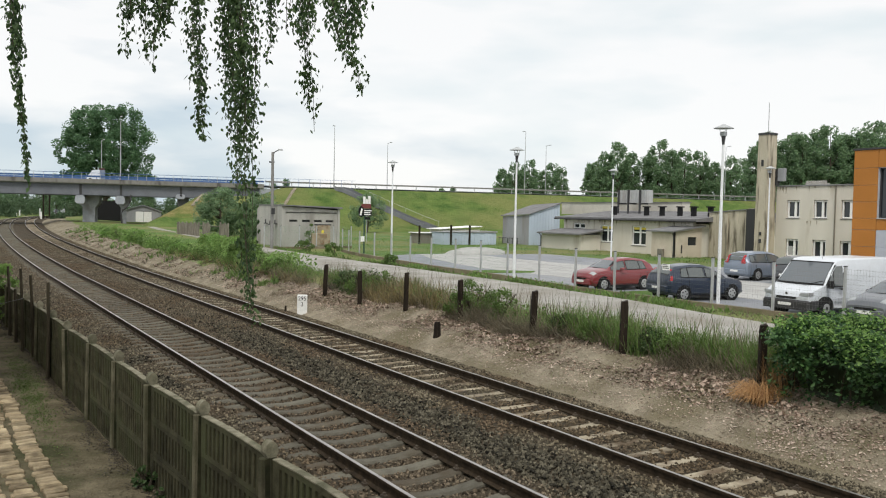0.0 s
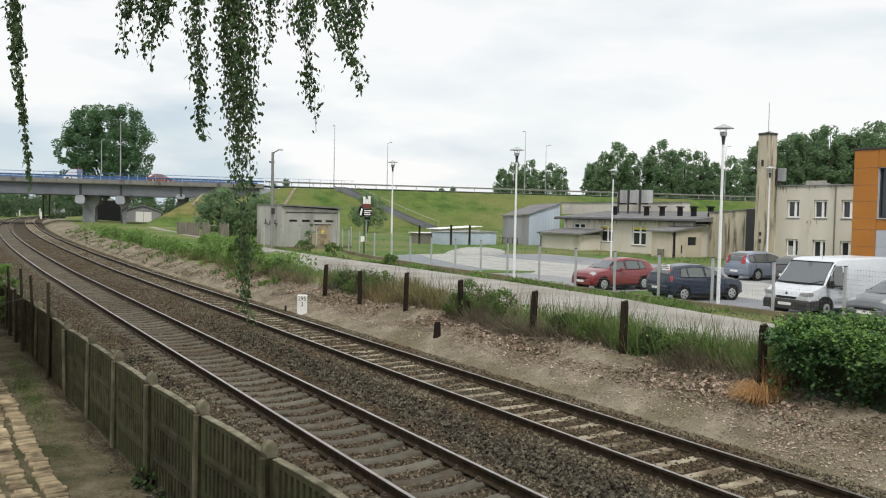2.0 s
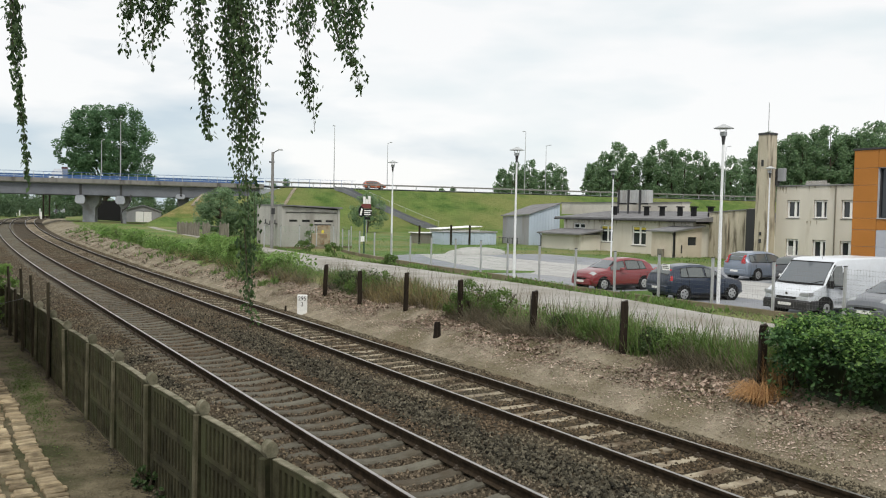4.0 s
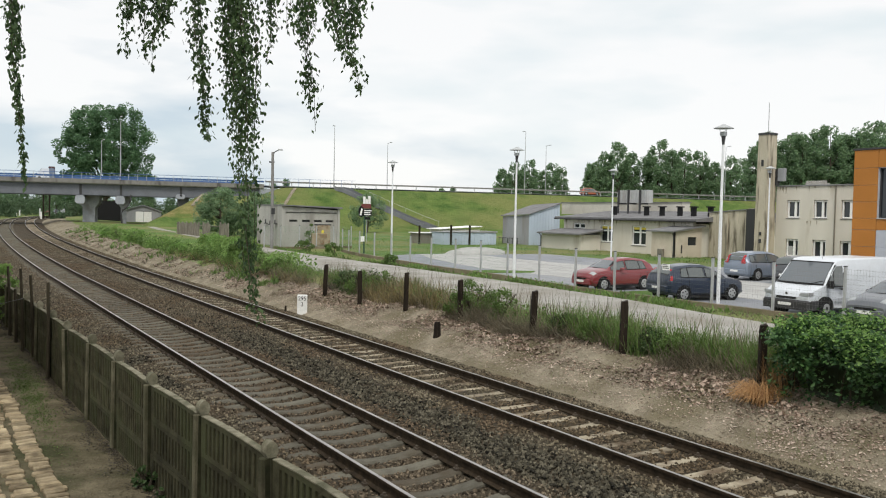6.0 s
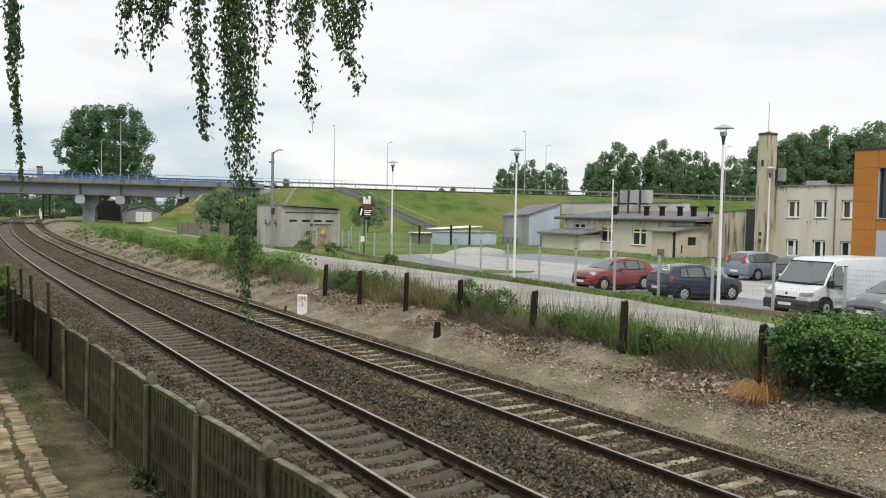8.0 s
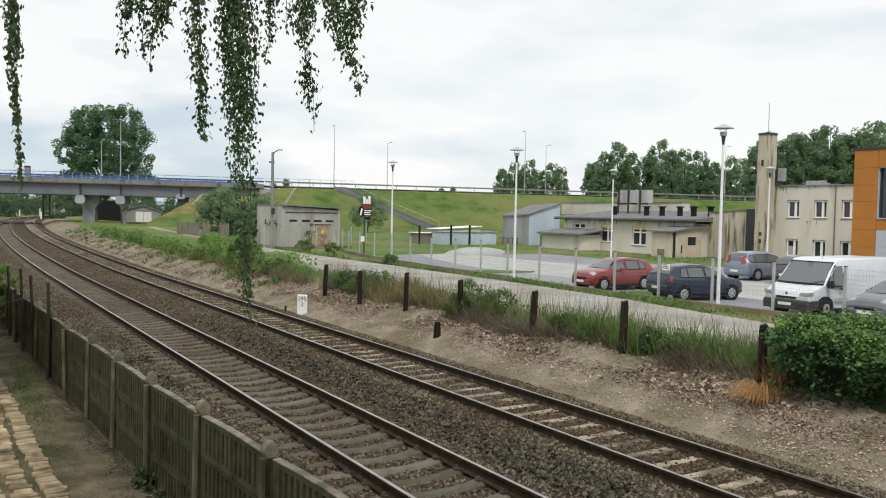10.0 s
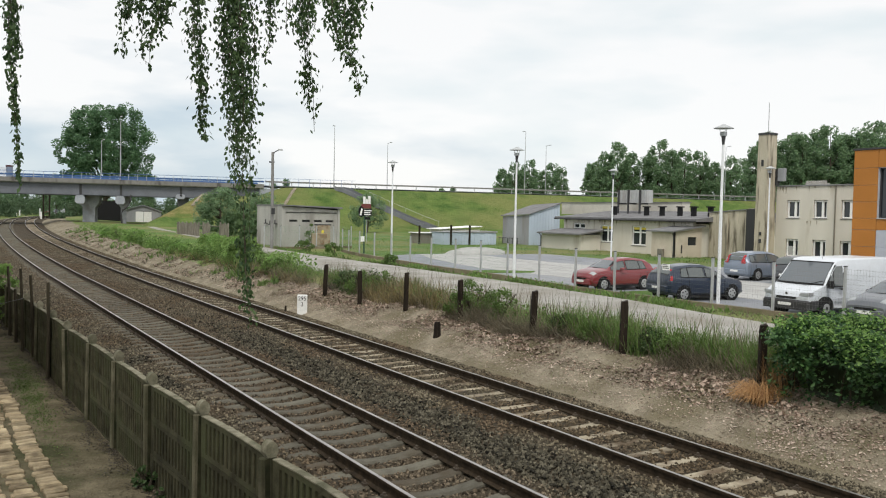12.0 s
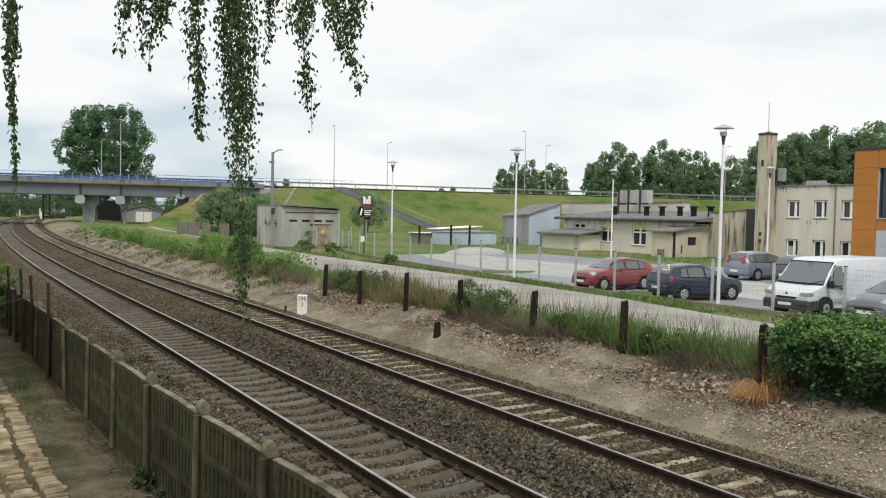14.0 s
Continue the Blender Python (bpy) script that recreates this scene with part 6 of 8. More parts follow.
for k in range(340):
    a = rt.gauss(math.pi, 1.4)
    L, up = rt.uniform(0.22, 0.62), rt.uniform(0.12, 0.4)
    x, y = 13.42 + rt.gauss(0, 0.1), 10.42 + rt.gauss(0, 0.13)
    z = ground_z(x, y)
    wd = rt.uniform(0.004, 0.009)
    ca, sa = math.cos(a), math.sin(a)
    rows = []
    for f, h in ((0, 0), (0.3, 0.75), (0.6, 1.0), (0.85, 0.7), (1.0, 0.3)):
        px, py, w = x + L * f * ca, y + L * f * sa, wd * (1 - 0.8 * f)
        pz = max(z + up * h, ground_z(px, py) + 0.015)
        rows.append([(px - w * sa, py + w * ca, pz), (px + w * sa, py - w * ca, pz + 0.004)])
    g.loft(rows, caps=False, closed=False)
setting("dead_grass_tuft", g, L_orange, "dead orange-brown grass tuft arching over the bank", "stuff")
scatter("dead_stalks", 130, lambda r, n: np.stack([13.95 + r.normal(0, 0.12, n), 10.55 + r.normal(0, 0.16, n), np.full(n, 0.25)], 1), [(a * 0.45, b, c) for a, b, c in BLADE_V], BLADE_F, (0.5, 0.95), L_orange, "tall pale dead stalks beside the hedge", 296, tilt=0.35)
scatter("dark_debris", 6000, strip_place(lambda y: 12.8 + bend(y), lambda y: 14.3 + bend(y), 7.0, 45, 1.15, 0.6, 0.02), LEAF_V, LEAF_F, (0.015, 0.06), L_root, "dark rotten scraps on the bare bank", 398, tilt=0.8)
scatter("leaf_litter", 13000, strip_place(lambda y: 12.75 + bend(y), lambda y: 14.3 + bend(y), 7.0, 42, 1.15, 0.3, 0.015), LEAF_V, LEAF_F, (0.03, 0.085), L_litter, "dry brown leaves on bare earth", 97, tilt=0.5)
scatter("fine_litter", 22000, strip_place(lambda y: 11.9 + bend(y), lambda y: 14.0 + bend(y), 5.5, 40, 1.35, 0.3, 0.012), LEAF_V, LEAF_F, (0.012, 0.036), L_litter, "fine crumbled leaf litter and straw on the bank", 402, tilt=0.8)
scatter("bleached_leaves", 8000, strip_place(lambda y: 12.2 + bend(y), lambda y: 14.2 + bend(y), 7.0, 42, 1.15, 0.3, 0.02), LEAF_V, LEAF_F, (0.02, 0.07), L_pale, "bleached dry leaves on the bank", 197, tilt=0.7)
scatter("pale_debris", 3600, strip_place(lambda y: 11.2, lambda y: 13.2, 5.0, 9.5, 1.0, 0.6, 0.02), LEAF_V, LEAF_F, (0.02, 0.06), L_pale, "pale dry scraps beside the far rail", 415, tilt=0.7)
scatter("bank_stones", 6500, strip_place(lambda y: 11.6 + bend(y), lambda y: 14.0 + bend(y), 6.5, 85, 1.6), OCTA_V, OCTA_F, (0.01, 0.032), M_pebble, "small loose stones on the bank", 98, 0.6)
scatter("leaf_drift", 4600, strip_place(lambda y: 13.1 + bend(y), lambda y: 14.25 + bend(y), 9.5, 36, 1.05, 0.62, 0.03), LEAF_V, LEAF_F, (0.06, 0.135), L_litter, "curled dry leaves drifted against the grass", 294, tilt=0.9)
scatter("bank_brush", 9000, strip_place(lambda y: 12.1 + bend(y), lambda y: 14.6 + bend(y), 34, 110, 1.2, 0.8, 0.0), BLADE_V, BLADE_F, (0.15, 0.45), L_straw, "dead brush on the far bank", 297, tilt=1.3)
scatter("far_bank_debris", 8000, strip_place(lambda y: 12.2 + bend(y), lambda y: 14.9 + bend(y), 40, 125, 1.3, 0.75, 0.02), LEAF_V, LEAF_F, (0.04, 0.12), L_root, "dark dead leaves and roots on the far bank", 399, tilt=0.9)
scatter("far_bank_litter", 6000, strip_place(lambda y: 12.2 + bend(y), lambda y: 14.6 + bend(y), 40, 110, 1.3, 0.6, 0.02), LEAF_V, LEAF_F, (0.05, 0.14), L_litter, "dry brown leaves on the far bank", 400, tilt=0.9)
scatter("far_bank_tufts", 5000, strip_place(lambda y: 12.6 + bend(y), lambda y: 15.0 + bend(y), 36, 120, 1.3, 1.05), BLADE_TUFT_V, BLADE_F, (0.15, 0.45), L_grass, "green tufts on the far bank slope", 401, tilt=0.8)
scatter("dry_twigs", 13000, strip_place(lambda y: 11.8 + bend(y), lambda y: 14.2 + bend(y), 5.5, 40, 1.5, 0.55, 0.01), [(a * 0.5, b, c) for a, b, c in BLADE_V], BLADE_F, (0.05, 0.22), L_pale, "pale dry twigs and straw on the bank", 293, tilt=1.9)
scatter("yard_pebbles", 500, lambda r, n: np.stack([r.uniform(1.3, 2.6, n), r.uniform(9, 15, n), np.full(n, -0.245)], 1), OCTA_V, OCTA_F, (0.006, 0.02), M_stone, "small stones trodden into the yard", 298, 0.5)
# dark scraps that paint the shade and damp at the fence foot
scatter("fence_foot_litter", 9000, lambda r, n: (lambda y: np.stack([np.array([fence_x(b) for b in y]) - 0.06 - np.abs(r.normal(0, 0.16, n)) * (1 + 0.6 * np.sin(y * 3.1)), y, -0.247 + 0.16 * np.clip((y - 14) / 12, 0, 1) ** 2 * (3 - 2 * np.clip((y - 14) / 12, 0, 1))], 1))(r.uniform(8.5, 30, n)), LEAF_V, LEAF_F, (0.012, 0.045), L_root, "dark scraps standing in for shade and damp along the fence foot", 410, tilt=0.5)
scatter("yard_grass_patch", 6500, lambda r, n: (lambda y: np.stack([1.62 + 0.012 * (y - 17) + r.normal(0, 0.16, n), y, -0.252 + 0.16 * np.clip((y - 14) / 12, 0, 1) ** 2 * (3 - 2 * np.clip((y - 14) / 12, 0, 1))], 1))(19.0 + r.normal(0, 2.2, n)), BLADE_TUFT_V, BLADE_F, (0.015, 0.042), L_bush, "thin green grass growing on the yard soil", 411, tilt=1.0)
scatter("yard_moss", 5000, lambda r, n: (lambda q: q[np.array([noise.noise(Vector((a * 1.3, b * 0.6, 5))) > 0.12 for a, b, c in q])])(np.stack([r.uniform(1.25, 2.6, n), (yy := r.uniform(9, 27, n)), -0.255 + 0.16 * np.clip((yy - 14) / 12, 0, 1) ** 2 * (3 - 2 * np.clip((yy - 14) / 12, 0, 1))], 1)), BLADE_V, BLADE_F, (0.02, 0.06), L_weed, "thin moss and grass on the trodden yard", 299, tilt=1.0)
scatter("bank_sprouts", 1800, strip_place(lambda y: 12.0, lambda y: 13.9, 7, 30, 1.3, 0.75), BLADE_V, BLADE_F, (0.06, 0.2), L_grass, "sparse green sprouts on the bank", 99, tilt=0.8)


def hedge_place(rng, n):
    y = rng.uniform(1.5, 10.3, n)
    a = rng.random(n)
    face = rng.random(n)
    x = np.where(face < 0.55, 13.75 + rng.normal(0, 0.16, n), rng.uniform(13.8, 16.0, n))
    top = 1.42 + 0.16 * np.sin(y * 2.1) + 0.1 * np.sin(y * 5.3 + x * 3)
    z = np.where(face < 0.55, lerp(0.12, 1.0, a ** 0.66) * top, top + rng.normal(0, 0.1, n))
    x = x + 0.25 * np.sin(y * 1.7) * np.where(face < 0.55, 1, 0) + np.where(face < 0.55, 0.4 * np.maximum(0, 0.6 - a), 0)
    x = x + 0.3 * np.array([noise.noise(Vector((b * 2.4, c * 2.6, 3))) for b, c in zip(y, z)])
    end = rng.random(n) < 0.1
    y = np.where(end, 10.3 + rng.normal(0, 0.18, n), y)
    x = np.where(end, rng.uniform(13.8, 15.8, n), x)
    gap = np.array([noise.noise(Vector((b * 3.1, c * 3.4, a * 2.0))) for a, b, c in zip(x, y, z)]) > rng.uniform(-0.3, 0.3, n)
    low = (face < 0.55) & (a < 0.5) & (rng.random(n) < 0.72 - a * 0.8)
    return np.stack([x, y, z], 1)[(gap | (z > 1.3)) & ~low]


hd = thing("hedge", "dense clipped green hedge on the bank above bare twigs", "hedge")
scatter("leaves", 46000, hedge_place, LEAF_V, LEAF_F, (0.05, 0.115), L_hedge, "glossy green leaves", 121, parent=hd, tilt=1.2)


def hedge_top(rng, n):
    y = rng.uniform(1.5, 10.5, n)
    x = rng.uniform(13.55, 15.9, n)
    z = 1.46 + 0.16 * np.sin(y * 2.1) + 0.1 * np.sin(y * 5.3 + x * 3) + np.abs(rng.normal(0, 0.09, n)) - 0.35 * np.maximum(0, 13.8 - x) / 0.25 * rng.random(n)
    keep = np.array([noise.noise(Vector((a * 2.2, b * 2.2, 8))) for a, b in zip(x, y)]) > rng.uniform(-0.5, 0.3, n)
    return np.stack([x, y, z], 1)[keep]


scatter("young_leaves", 22000, hedge_top, LEAF_V, LEAF_F, (0.045, 0.095), L_bright, "lighter green leaves along the top", 321, parent=hd, tilt=0.9)
g = Geo()
rh = random.Random(8)
for k in range(110):
    y, x = rh.uniform(2, 10.3), rh.uniform(13.9, 15.4)
    g.tube([(x, y, 0.1), (x + rh.uniform(-0.2, 0.1), y + rh.uniform(-0.2, 0.2), 0.8), (x + rh.uniform(-0.35, 0.15), y + rh.uniform(-0.35, 0.35), 1.3)], [0.02, 0.014, 0.006], 5)
part("twig_thicket", g, M_bark, hd, "dark bare twigs", kind="stuff")
# near-black sheet that paints the shade under the hedge's overhang
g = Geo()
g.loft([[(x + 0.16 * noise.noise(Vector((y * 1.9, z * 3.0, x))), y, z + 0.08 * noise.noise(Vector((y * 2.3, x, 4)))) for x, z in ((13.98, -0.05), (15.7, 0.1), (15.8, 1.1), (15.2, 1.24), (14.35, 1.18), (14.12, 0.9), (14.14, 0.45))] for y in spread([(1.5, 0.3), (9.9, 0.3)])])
part("inner_shade", g, L_dark, hd, "dark sheet standing in for the shade inside the hedge")


def build_shrub(name, label, x, y, z, h, r, n, leaf, mat, seed):
    t = thing(name, label, "shrub", pose(x, y, z))
    g = Geo()
    rs = random.Random(seed)
    for k in range(9):
        a = rs.uniform(0, 6.28)
        g.tube([(0, 0, -0.05), (0.4 * r * math.cos(a), 0.4 * r * math.sin(a), h * 0.5), (0.8 * r * math.cos(a), 0.8 * r * math.sin(a), h * 0.9)], [0.02, 0.014, 0.005], 5)
    part("stem_thicket", g, M_bark, t, kind="stuff")
    prof = [(0.02, r * 0.7), (0.3, r), (0.7, r * 0.85), (1.0, r * 0.3)]
    scatter("foliage", n, lambda q, k: crown_points(q, k, h, prof, max(14, n // 60), r * 0.32), LEAF_V, LEAF_F, leaf, mat, "green leaves", seed, parent=t)


for i, (x, y, h, r, n) in enumerate(((15.4, 47.5, 1.5, 1.0, 2000), (15.0, 55.0, 0.7, 0.9, 900), (14.8, 44.2, 0.8, 0.7, 700), (15.2, 62.0, 0.6, 1.2, 900), (15.4, 72.0, 0.6, 1.4, 900), (14.5, 22.0, 1.15, 0.7, 1100), (14.6, 20.7, 0.9, 0.6, 800), (14.8, 40.5, 0.6, 0.8, 700), (25.0, 62.5, 0.9, 0.8, 500), (24.6, 47.0, 0.6, 0.6, 400), (26.9, 61.0, 0.9, 0.7, 400), (29.9, 72.8, 2.1, 0.8, 500))):
    build_shrub("shrub", "wild green shrub among the weeds", x, y, ground_z(x, y), h, r, int(n * 2.2), (0.07, 0.15) if y > 40 else (0.035, 0.075), L_bush, 200 + i)
for i, (x, y, h, r) in enumerate(((14.6, 13.7, 0.5, 0.4), (14.7, 14.5, 0.6, 0.45), (14.5, 16.4, 0.5, 0.45), (14.6, 17.6, 0.6, 0.45), (14.3, 29.9, 0.9, 0.6), (14.4, 31.0, 0.9, 0.65), (14.9, 29.2, 1.0, 0.6), (14.9, 30.4, 1.0, 0.7), (14.3, 22.5, 0.7, 0.5))):
    build_shrub("dark_weed", "dark green weed clump at the foot of the grass", x, y, ground_z(x, y) - 0.05, h, r, 1700, (0.035, 0.08), L_weed if i % 2 else L_bush, 490 + i)
for i, (x, y, h, r) in enumerate(((17.0, 52.4, 1.5, 0.95), (17.7, 55.5, 1.3, 0.9), (18.0, 58.6, 1.2, 1.0), (16.3, 50.2, 1.0, 0.8), (18.7, 62.5, 1.1, 1.0), (19.5, 67.0, 1.0, 1.1), (20.6, 73.0, 1.0, 1.2))):
    build_shrub("roadside_bush", "bright green bush at the edge of the service road", x, y, ground_z(x, y) - 0.05, h, r, 2600, (0.08, 0.17), L_bright if i % 2 else L_light, 470 + i)
rs2 = random.Random(77)
for i in range(16):
    y = 41 + i * 3.4 + rs2.uniform(-1, 1)
    x = 14.7 + bend(y) + rs2.uniform(0, 1.3)
    build_shrub("leafy_weed", "bright green leafy weed clump on the bank crest", x, y, ground_z(x, y) - 0.05, rs2.uniform(0.6, 1.25), rs2.uniform(0.55, 1.0), 900, (0.08, 0.18), L_light if i % 3 else L_bright, 440 + i)
build_shrub("fence_plant", "small dark green plant at the fence foot", 2.5, 11.86, -0.25, 0.3, 0.19, 190, (0.04, 0.09), L_weed, 240)
build_shrub("fence_plant", "low dark green weed at the fence foot", 2.6, 11.4, -0.25, 0.12, 0.09, 60, (0.04, 0.07), L_weed, 241)
build_shrub("shrub", "light green bush beyond the old posts", 1.72, 29.6, -0.25, 2.0, 0.75, 2200, (0.06, 0.12), L_light, 243)
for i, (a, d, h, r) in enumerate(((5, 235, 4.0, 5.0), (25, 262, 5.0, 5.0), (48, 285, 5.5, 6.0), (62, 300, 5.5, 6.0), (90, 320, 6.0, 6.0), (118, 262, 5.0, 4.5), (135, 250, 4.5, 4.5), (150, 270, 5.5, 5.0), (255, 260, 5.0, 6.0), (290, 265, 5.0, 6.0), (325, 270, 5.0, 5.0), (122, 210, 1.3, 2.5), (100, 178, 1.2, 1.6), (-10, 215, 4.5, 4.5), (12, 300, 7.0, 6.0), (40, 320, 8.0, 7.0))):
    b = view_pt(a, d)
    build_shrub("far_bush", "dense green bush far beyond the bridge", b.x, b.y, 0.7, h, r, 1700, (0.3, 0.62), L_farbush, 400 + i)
for i in range(26):
    y = 60 + i * 4.6 + (i % 3)
    x = -1.0 + bend(y) - 0.03 * y + (i % 2) * 2
    if i > 8:
        c_h = 2.2 + (i % 4) * 0.7
        build_shrub("shrub", "green line-side shrub along the far track", x - 1.5, y, ground_z(x, y), c_h, 2.0, 700, (0.2, 0.4), L_bush, 260 + i)


def slope_place(rng, n):
    """Places on the grass slope of the embankment."""
    x = 36 + 170 * rng.random(n)
    q = rng.uniform(0.3, 23, n)
    pts = []
    for a, b in zip(x, q):
        if noise.noise(Vector((a * 0.22, b * 0.3, 4))) < rng.uniform(-0.5, 0.35) or a < ABUT:
            continue
        p = axis_pt(a, -b, table(SLOPE[2:], b))
        pts.append(p)
    return np.array(pts)


scatter("slope_grass", 17000, slope_place, BLADE_TUFT_V, BLADE_F, (0.12, 0.32), L_slope, "uneven tufts of grass on the embankment", 150, tilt=0.7)
scatter("meadow_grass", 12000, strip_place(lambda y: 25.9 if y > 57.5 else 50.3, 62, 40, 95, 1.0, 0.8), BLADE_TUFT_V, BLADE_F, (0.07, 0.2), L_slope, "short uneven meadow grass", 151, tilt=0.7)
scatter("bank_moss", 9000, strip_place(lambda y: 11.9, lambda y: 13.5, 6.0, 13.0, 1.0, 0.95), BLADE_V, BLADE_F, (0.015, 0.05), L_grass, "thin green moss on the damp bank", 413, tilt=1.2)
scatter("moss_sprouts", 2600, strip_place(lambda y: 11.8, lambda y: 13.6, 6.0, 11.5, 1.0, 0.8), BLADE_V, BLADE_F, (0.04, 0.12), L_straw, "short dry sprouts on the near bank", 152, tilt=0.9)

# the birch beside the camera, its unseen crown added to shade the yard
build_tree("birch_tree", "birch tree whose hanging twigs frame the view", pose(-2.6, 5.2, -0.25), 11.0, [(0.5, 1.6), (0.62, 2.3), (0.78, 2.3), (0.92, 1.4), (1.0, 0.5)], 5200, 70, 0.6, (0.05, 0.09), L_birch, 160, 0.16, 8)
# unseen walls added beside the camera and behind it, to shade the yard
setting("wall_outhouse", Geo().box(-0.8, -0.5, 16.5, 40, -0.3, 7.0), M_beige, "unseen plain wall added along the paved way to shade the yard")
setting("wall_house", Geo().box(-5.0, -4.6, -14, 6, -0.3, 7.5), M_beige, "unseen plain house wall added to shade the yard")


def axis_pose(x, q, turn):
    """A vehicle's place on the flyover, heading along it (0) or back (180)."""
    return pose(*axis_pt(x, q, 8.43), 0, 0, math.degrees(math.atan2(EY, EX)) + turn)


M_orangered = plain("orange_red_car_paint", (0.42, 0.12, 0.06), 0.35, coat=0.5)
M_maroon = plain("maroon_load", (0.07, 0.03, 0.03), 0.7)
M_bluegrey = plain("blue_grey_paint", (0.16, 0.2, 0.27), 0.6)
RED = [(0.0, -2.3), (1.0, 16.6), (2.0, 35.0), (3.0, 54.0), (3.2, 57.9), (4.2, 78.5), (5.3, 102.4), (6.2, 126.7), (7.4, 162.4), (9.0, 212.0), (12.0, 305.0), (14.0, 367.0)]
SLOW = [(0.0, 24.6), (0.5, 23.3), (1.0, 22.2), (1.5, 21.5), (2.0, 20.8), (3.0, 19.5), (5.4, 16.9), (7.5, 14.7), (8.2, 14.1), (10.3, 11.9), (12.0, 9.4), (13.3, 7.8), (14.0, 6.9)]


# ---- vehicles ----
def build_car(name, label, m, body, paint, windows, screen, rear, wheels, wheel_r=0.3, group="parked cars", bumper=None, lamps=(), tails=(), width=0.82):
    """A car from stations (x, low, belt, top, half width, half roof) along its length, front at +x."""
    t = thing(name, label, "van" if "van" in name else "car", m, group)
    xs = np.array([s[0] for s in body])
    col = [np.array([s[k] for s in body]) for k in range(1, 6)]

    def at(x):
        return [float(np.interp(x, xs, c)) for c in col]

    def half(x):
        lo, be, to, w, r = at(x)
        cab = max(0.0, min(1.0, (to - be) / 0.3))
        r = lerp(w * 0.8, r, cab)
        return [(w * 0.86, lo), (w * 0.97, lo + 0.12), (w, lerp(lo, be, 0.5)), (w * 0.985, lerp(lo, be, 0.85)), (w * 0.94, be), (lerp(r, w * 0.94, 0.06), lerp(be, to, 0.82 if cab > 0.3 else 0.5)), (r * 0.86, to - 0.015), (r * 0.45, to + 0.008)]

    dense = spread([(xs[0], 0.09), (xs[-1], 0.09)])
    rings = []
    for x in dense:
        h = half(x)
        rings.append([(x, -a, b) for a, b in h] + [(x, a, b) for a, b in reversed(h)])
    g = Geo().loft(rings)
    g.smooth = 0.38
    part("body", g, paint, t)

    def strip(x0, x1, lo, hi, side, off, skew0=0.0, skew1=0.0):
        """A pane that follows the flank between two heights of the glass band."""
        gg = Geo()
        rows = []
        for x in spread([(x0, 0.12), (x1, 0.12)]):
            k = (x - x0) / (x1 - x0)
            row = []
            for v in (lo, (lo + hi) / 2, hi):
                xx = x + lerp(skew0, skew1, k) * v
                h = half(xx)
                a, b = h[4], h[5]
                row.append((xx, side * (lerp(a[0], b[0], v) + off), lerp(a[1], b[1], v)))
            rows.append(row)
        gg.loft(rows, caps=False, closed=False)
        return gg
    for x0, x1, s0, s1 in windows:
        for side in (-1, 1):
            part("window_seal", strip(x0 - 0.035, x1 + 0.035, 0.0, 0.99, side, 0.005, s0, s1), M_black, t)
            part("side_window", strip(x0, x1, 0.08, 0.93, side, 0.01, s0, s1), M_carglass, t, "dark side window")
    for nm, (xa, xb) in (("windscreen", screen), ("rear_window", rear)):
        if xa is None:
            continue
        gg, rows = Geo(), []
        for x in spread([(xa, 0.08), (xb, 0.08)]):
            h = half(x)
            e = 0.93
            rows.append([(x, y * e, z + 0.012) for y, z in [(-h[5][0], h[5][1]), (-h[6][0], h[6][1]), (-h[7][0], h[7][1]), (0, h[7][1] + 0.003), (h[7][0], h[7][1]), (h[6][0], h[6][1]), (h[5][0], h[5][1])]])
        gg.loft(rows, caps=False, closed=False)
        gg.smooth = True
        part(nm, gg, M_screen if nm == "windscreen" else M_carglass, t, "sloping glass")
        seal = Geo().loft([[(x, y * 1.05, z - 0.006) for x, y, z in row] for row in [[(q[0] + d, q[1], q[2] + dz) for q in rows[k]] for k, d, dz in ((0, -0.03 if nm == "windscreen" else -0.03, 0.0), (0, 0, 0), (len(rows) // 2, 0, 0), (len(rows) - 1, 0, 0), (len(rows) - 1, 0.04, -0.01))]], caps=False, closed=False)
        part("screen_seal", seal, M_black, t)
    for x in wheels:
        w = at(x)[3]
        for side in (-1, 1):
            # solid black disc stands in for the shaded hollow round the wheel
            part("wheel_arch", Geo().tube([(x, side * (w - 0.3), wheel_r + 0.02), (x, side * (w + 0.006), wheel_r + 0.02)], wheel_r + 0.055, 20), M_black, t)
            wh = part("wheel", Geo().tube([(x, side * (w - 0.2), wheel_r), (x, side * (w - 0.03), wheel_r), (x, side * (w + 0.012), wheel_r)], [wheel_r, wheel_r, wheel_r * 0.93], 20), M_black, t, "black tyre")
            part("rim", Geo().tube([(x, side * (w + 0.008), wheel_r), (x, side * (w + 0.025), wheel_r)], [wheel_r * 0.68, wheel_r * 0.6], 12), M_rim, wh, "silver wheel trim")
            gg = Geo()
            for k in range(5):
                c, s = math.cos(k * 1.2566), math.sin(k * 1.2566)
                gg.box(x + c * wheel_r * 0.38 - 0.028, x + c * wheel_r * 0.38 + 0.028, min(side * (w + 0.026), side * (w + 0.03)), max(side * (w + 0.026), side * (w + 0.03)), wheel_r + s * wheel_r * 0.38 - 0.028, wheel_r + s * wheel_r * 0.38 + 0.028)
            part("trim_hole", gg, M_dark, wh, kind="stuff")
    L0, L1 = xs[0], xs[-1]
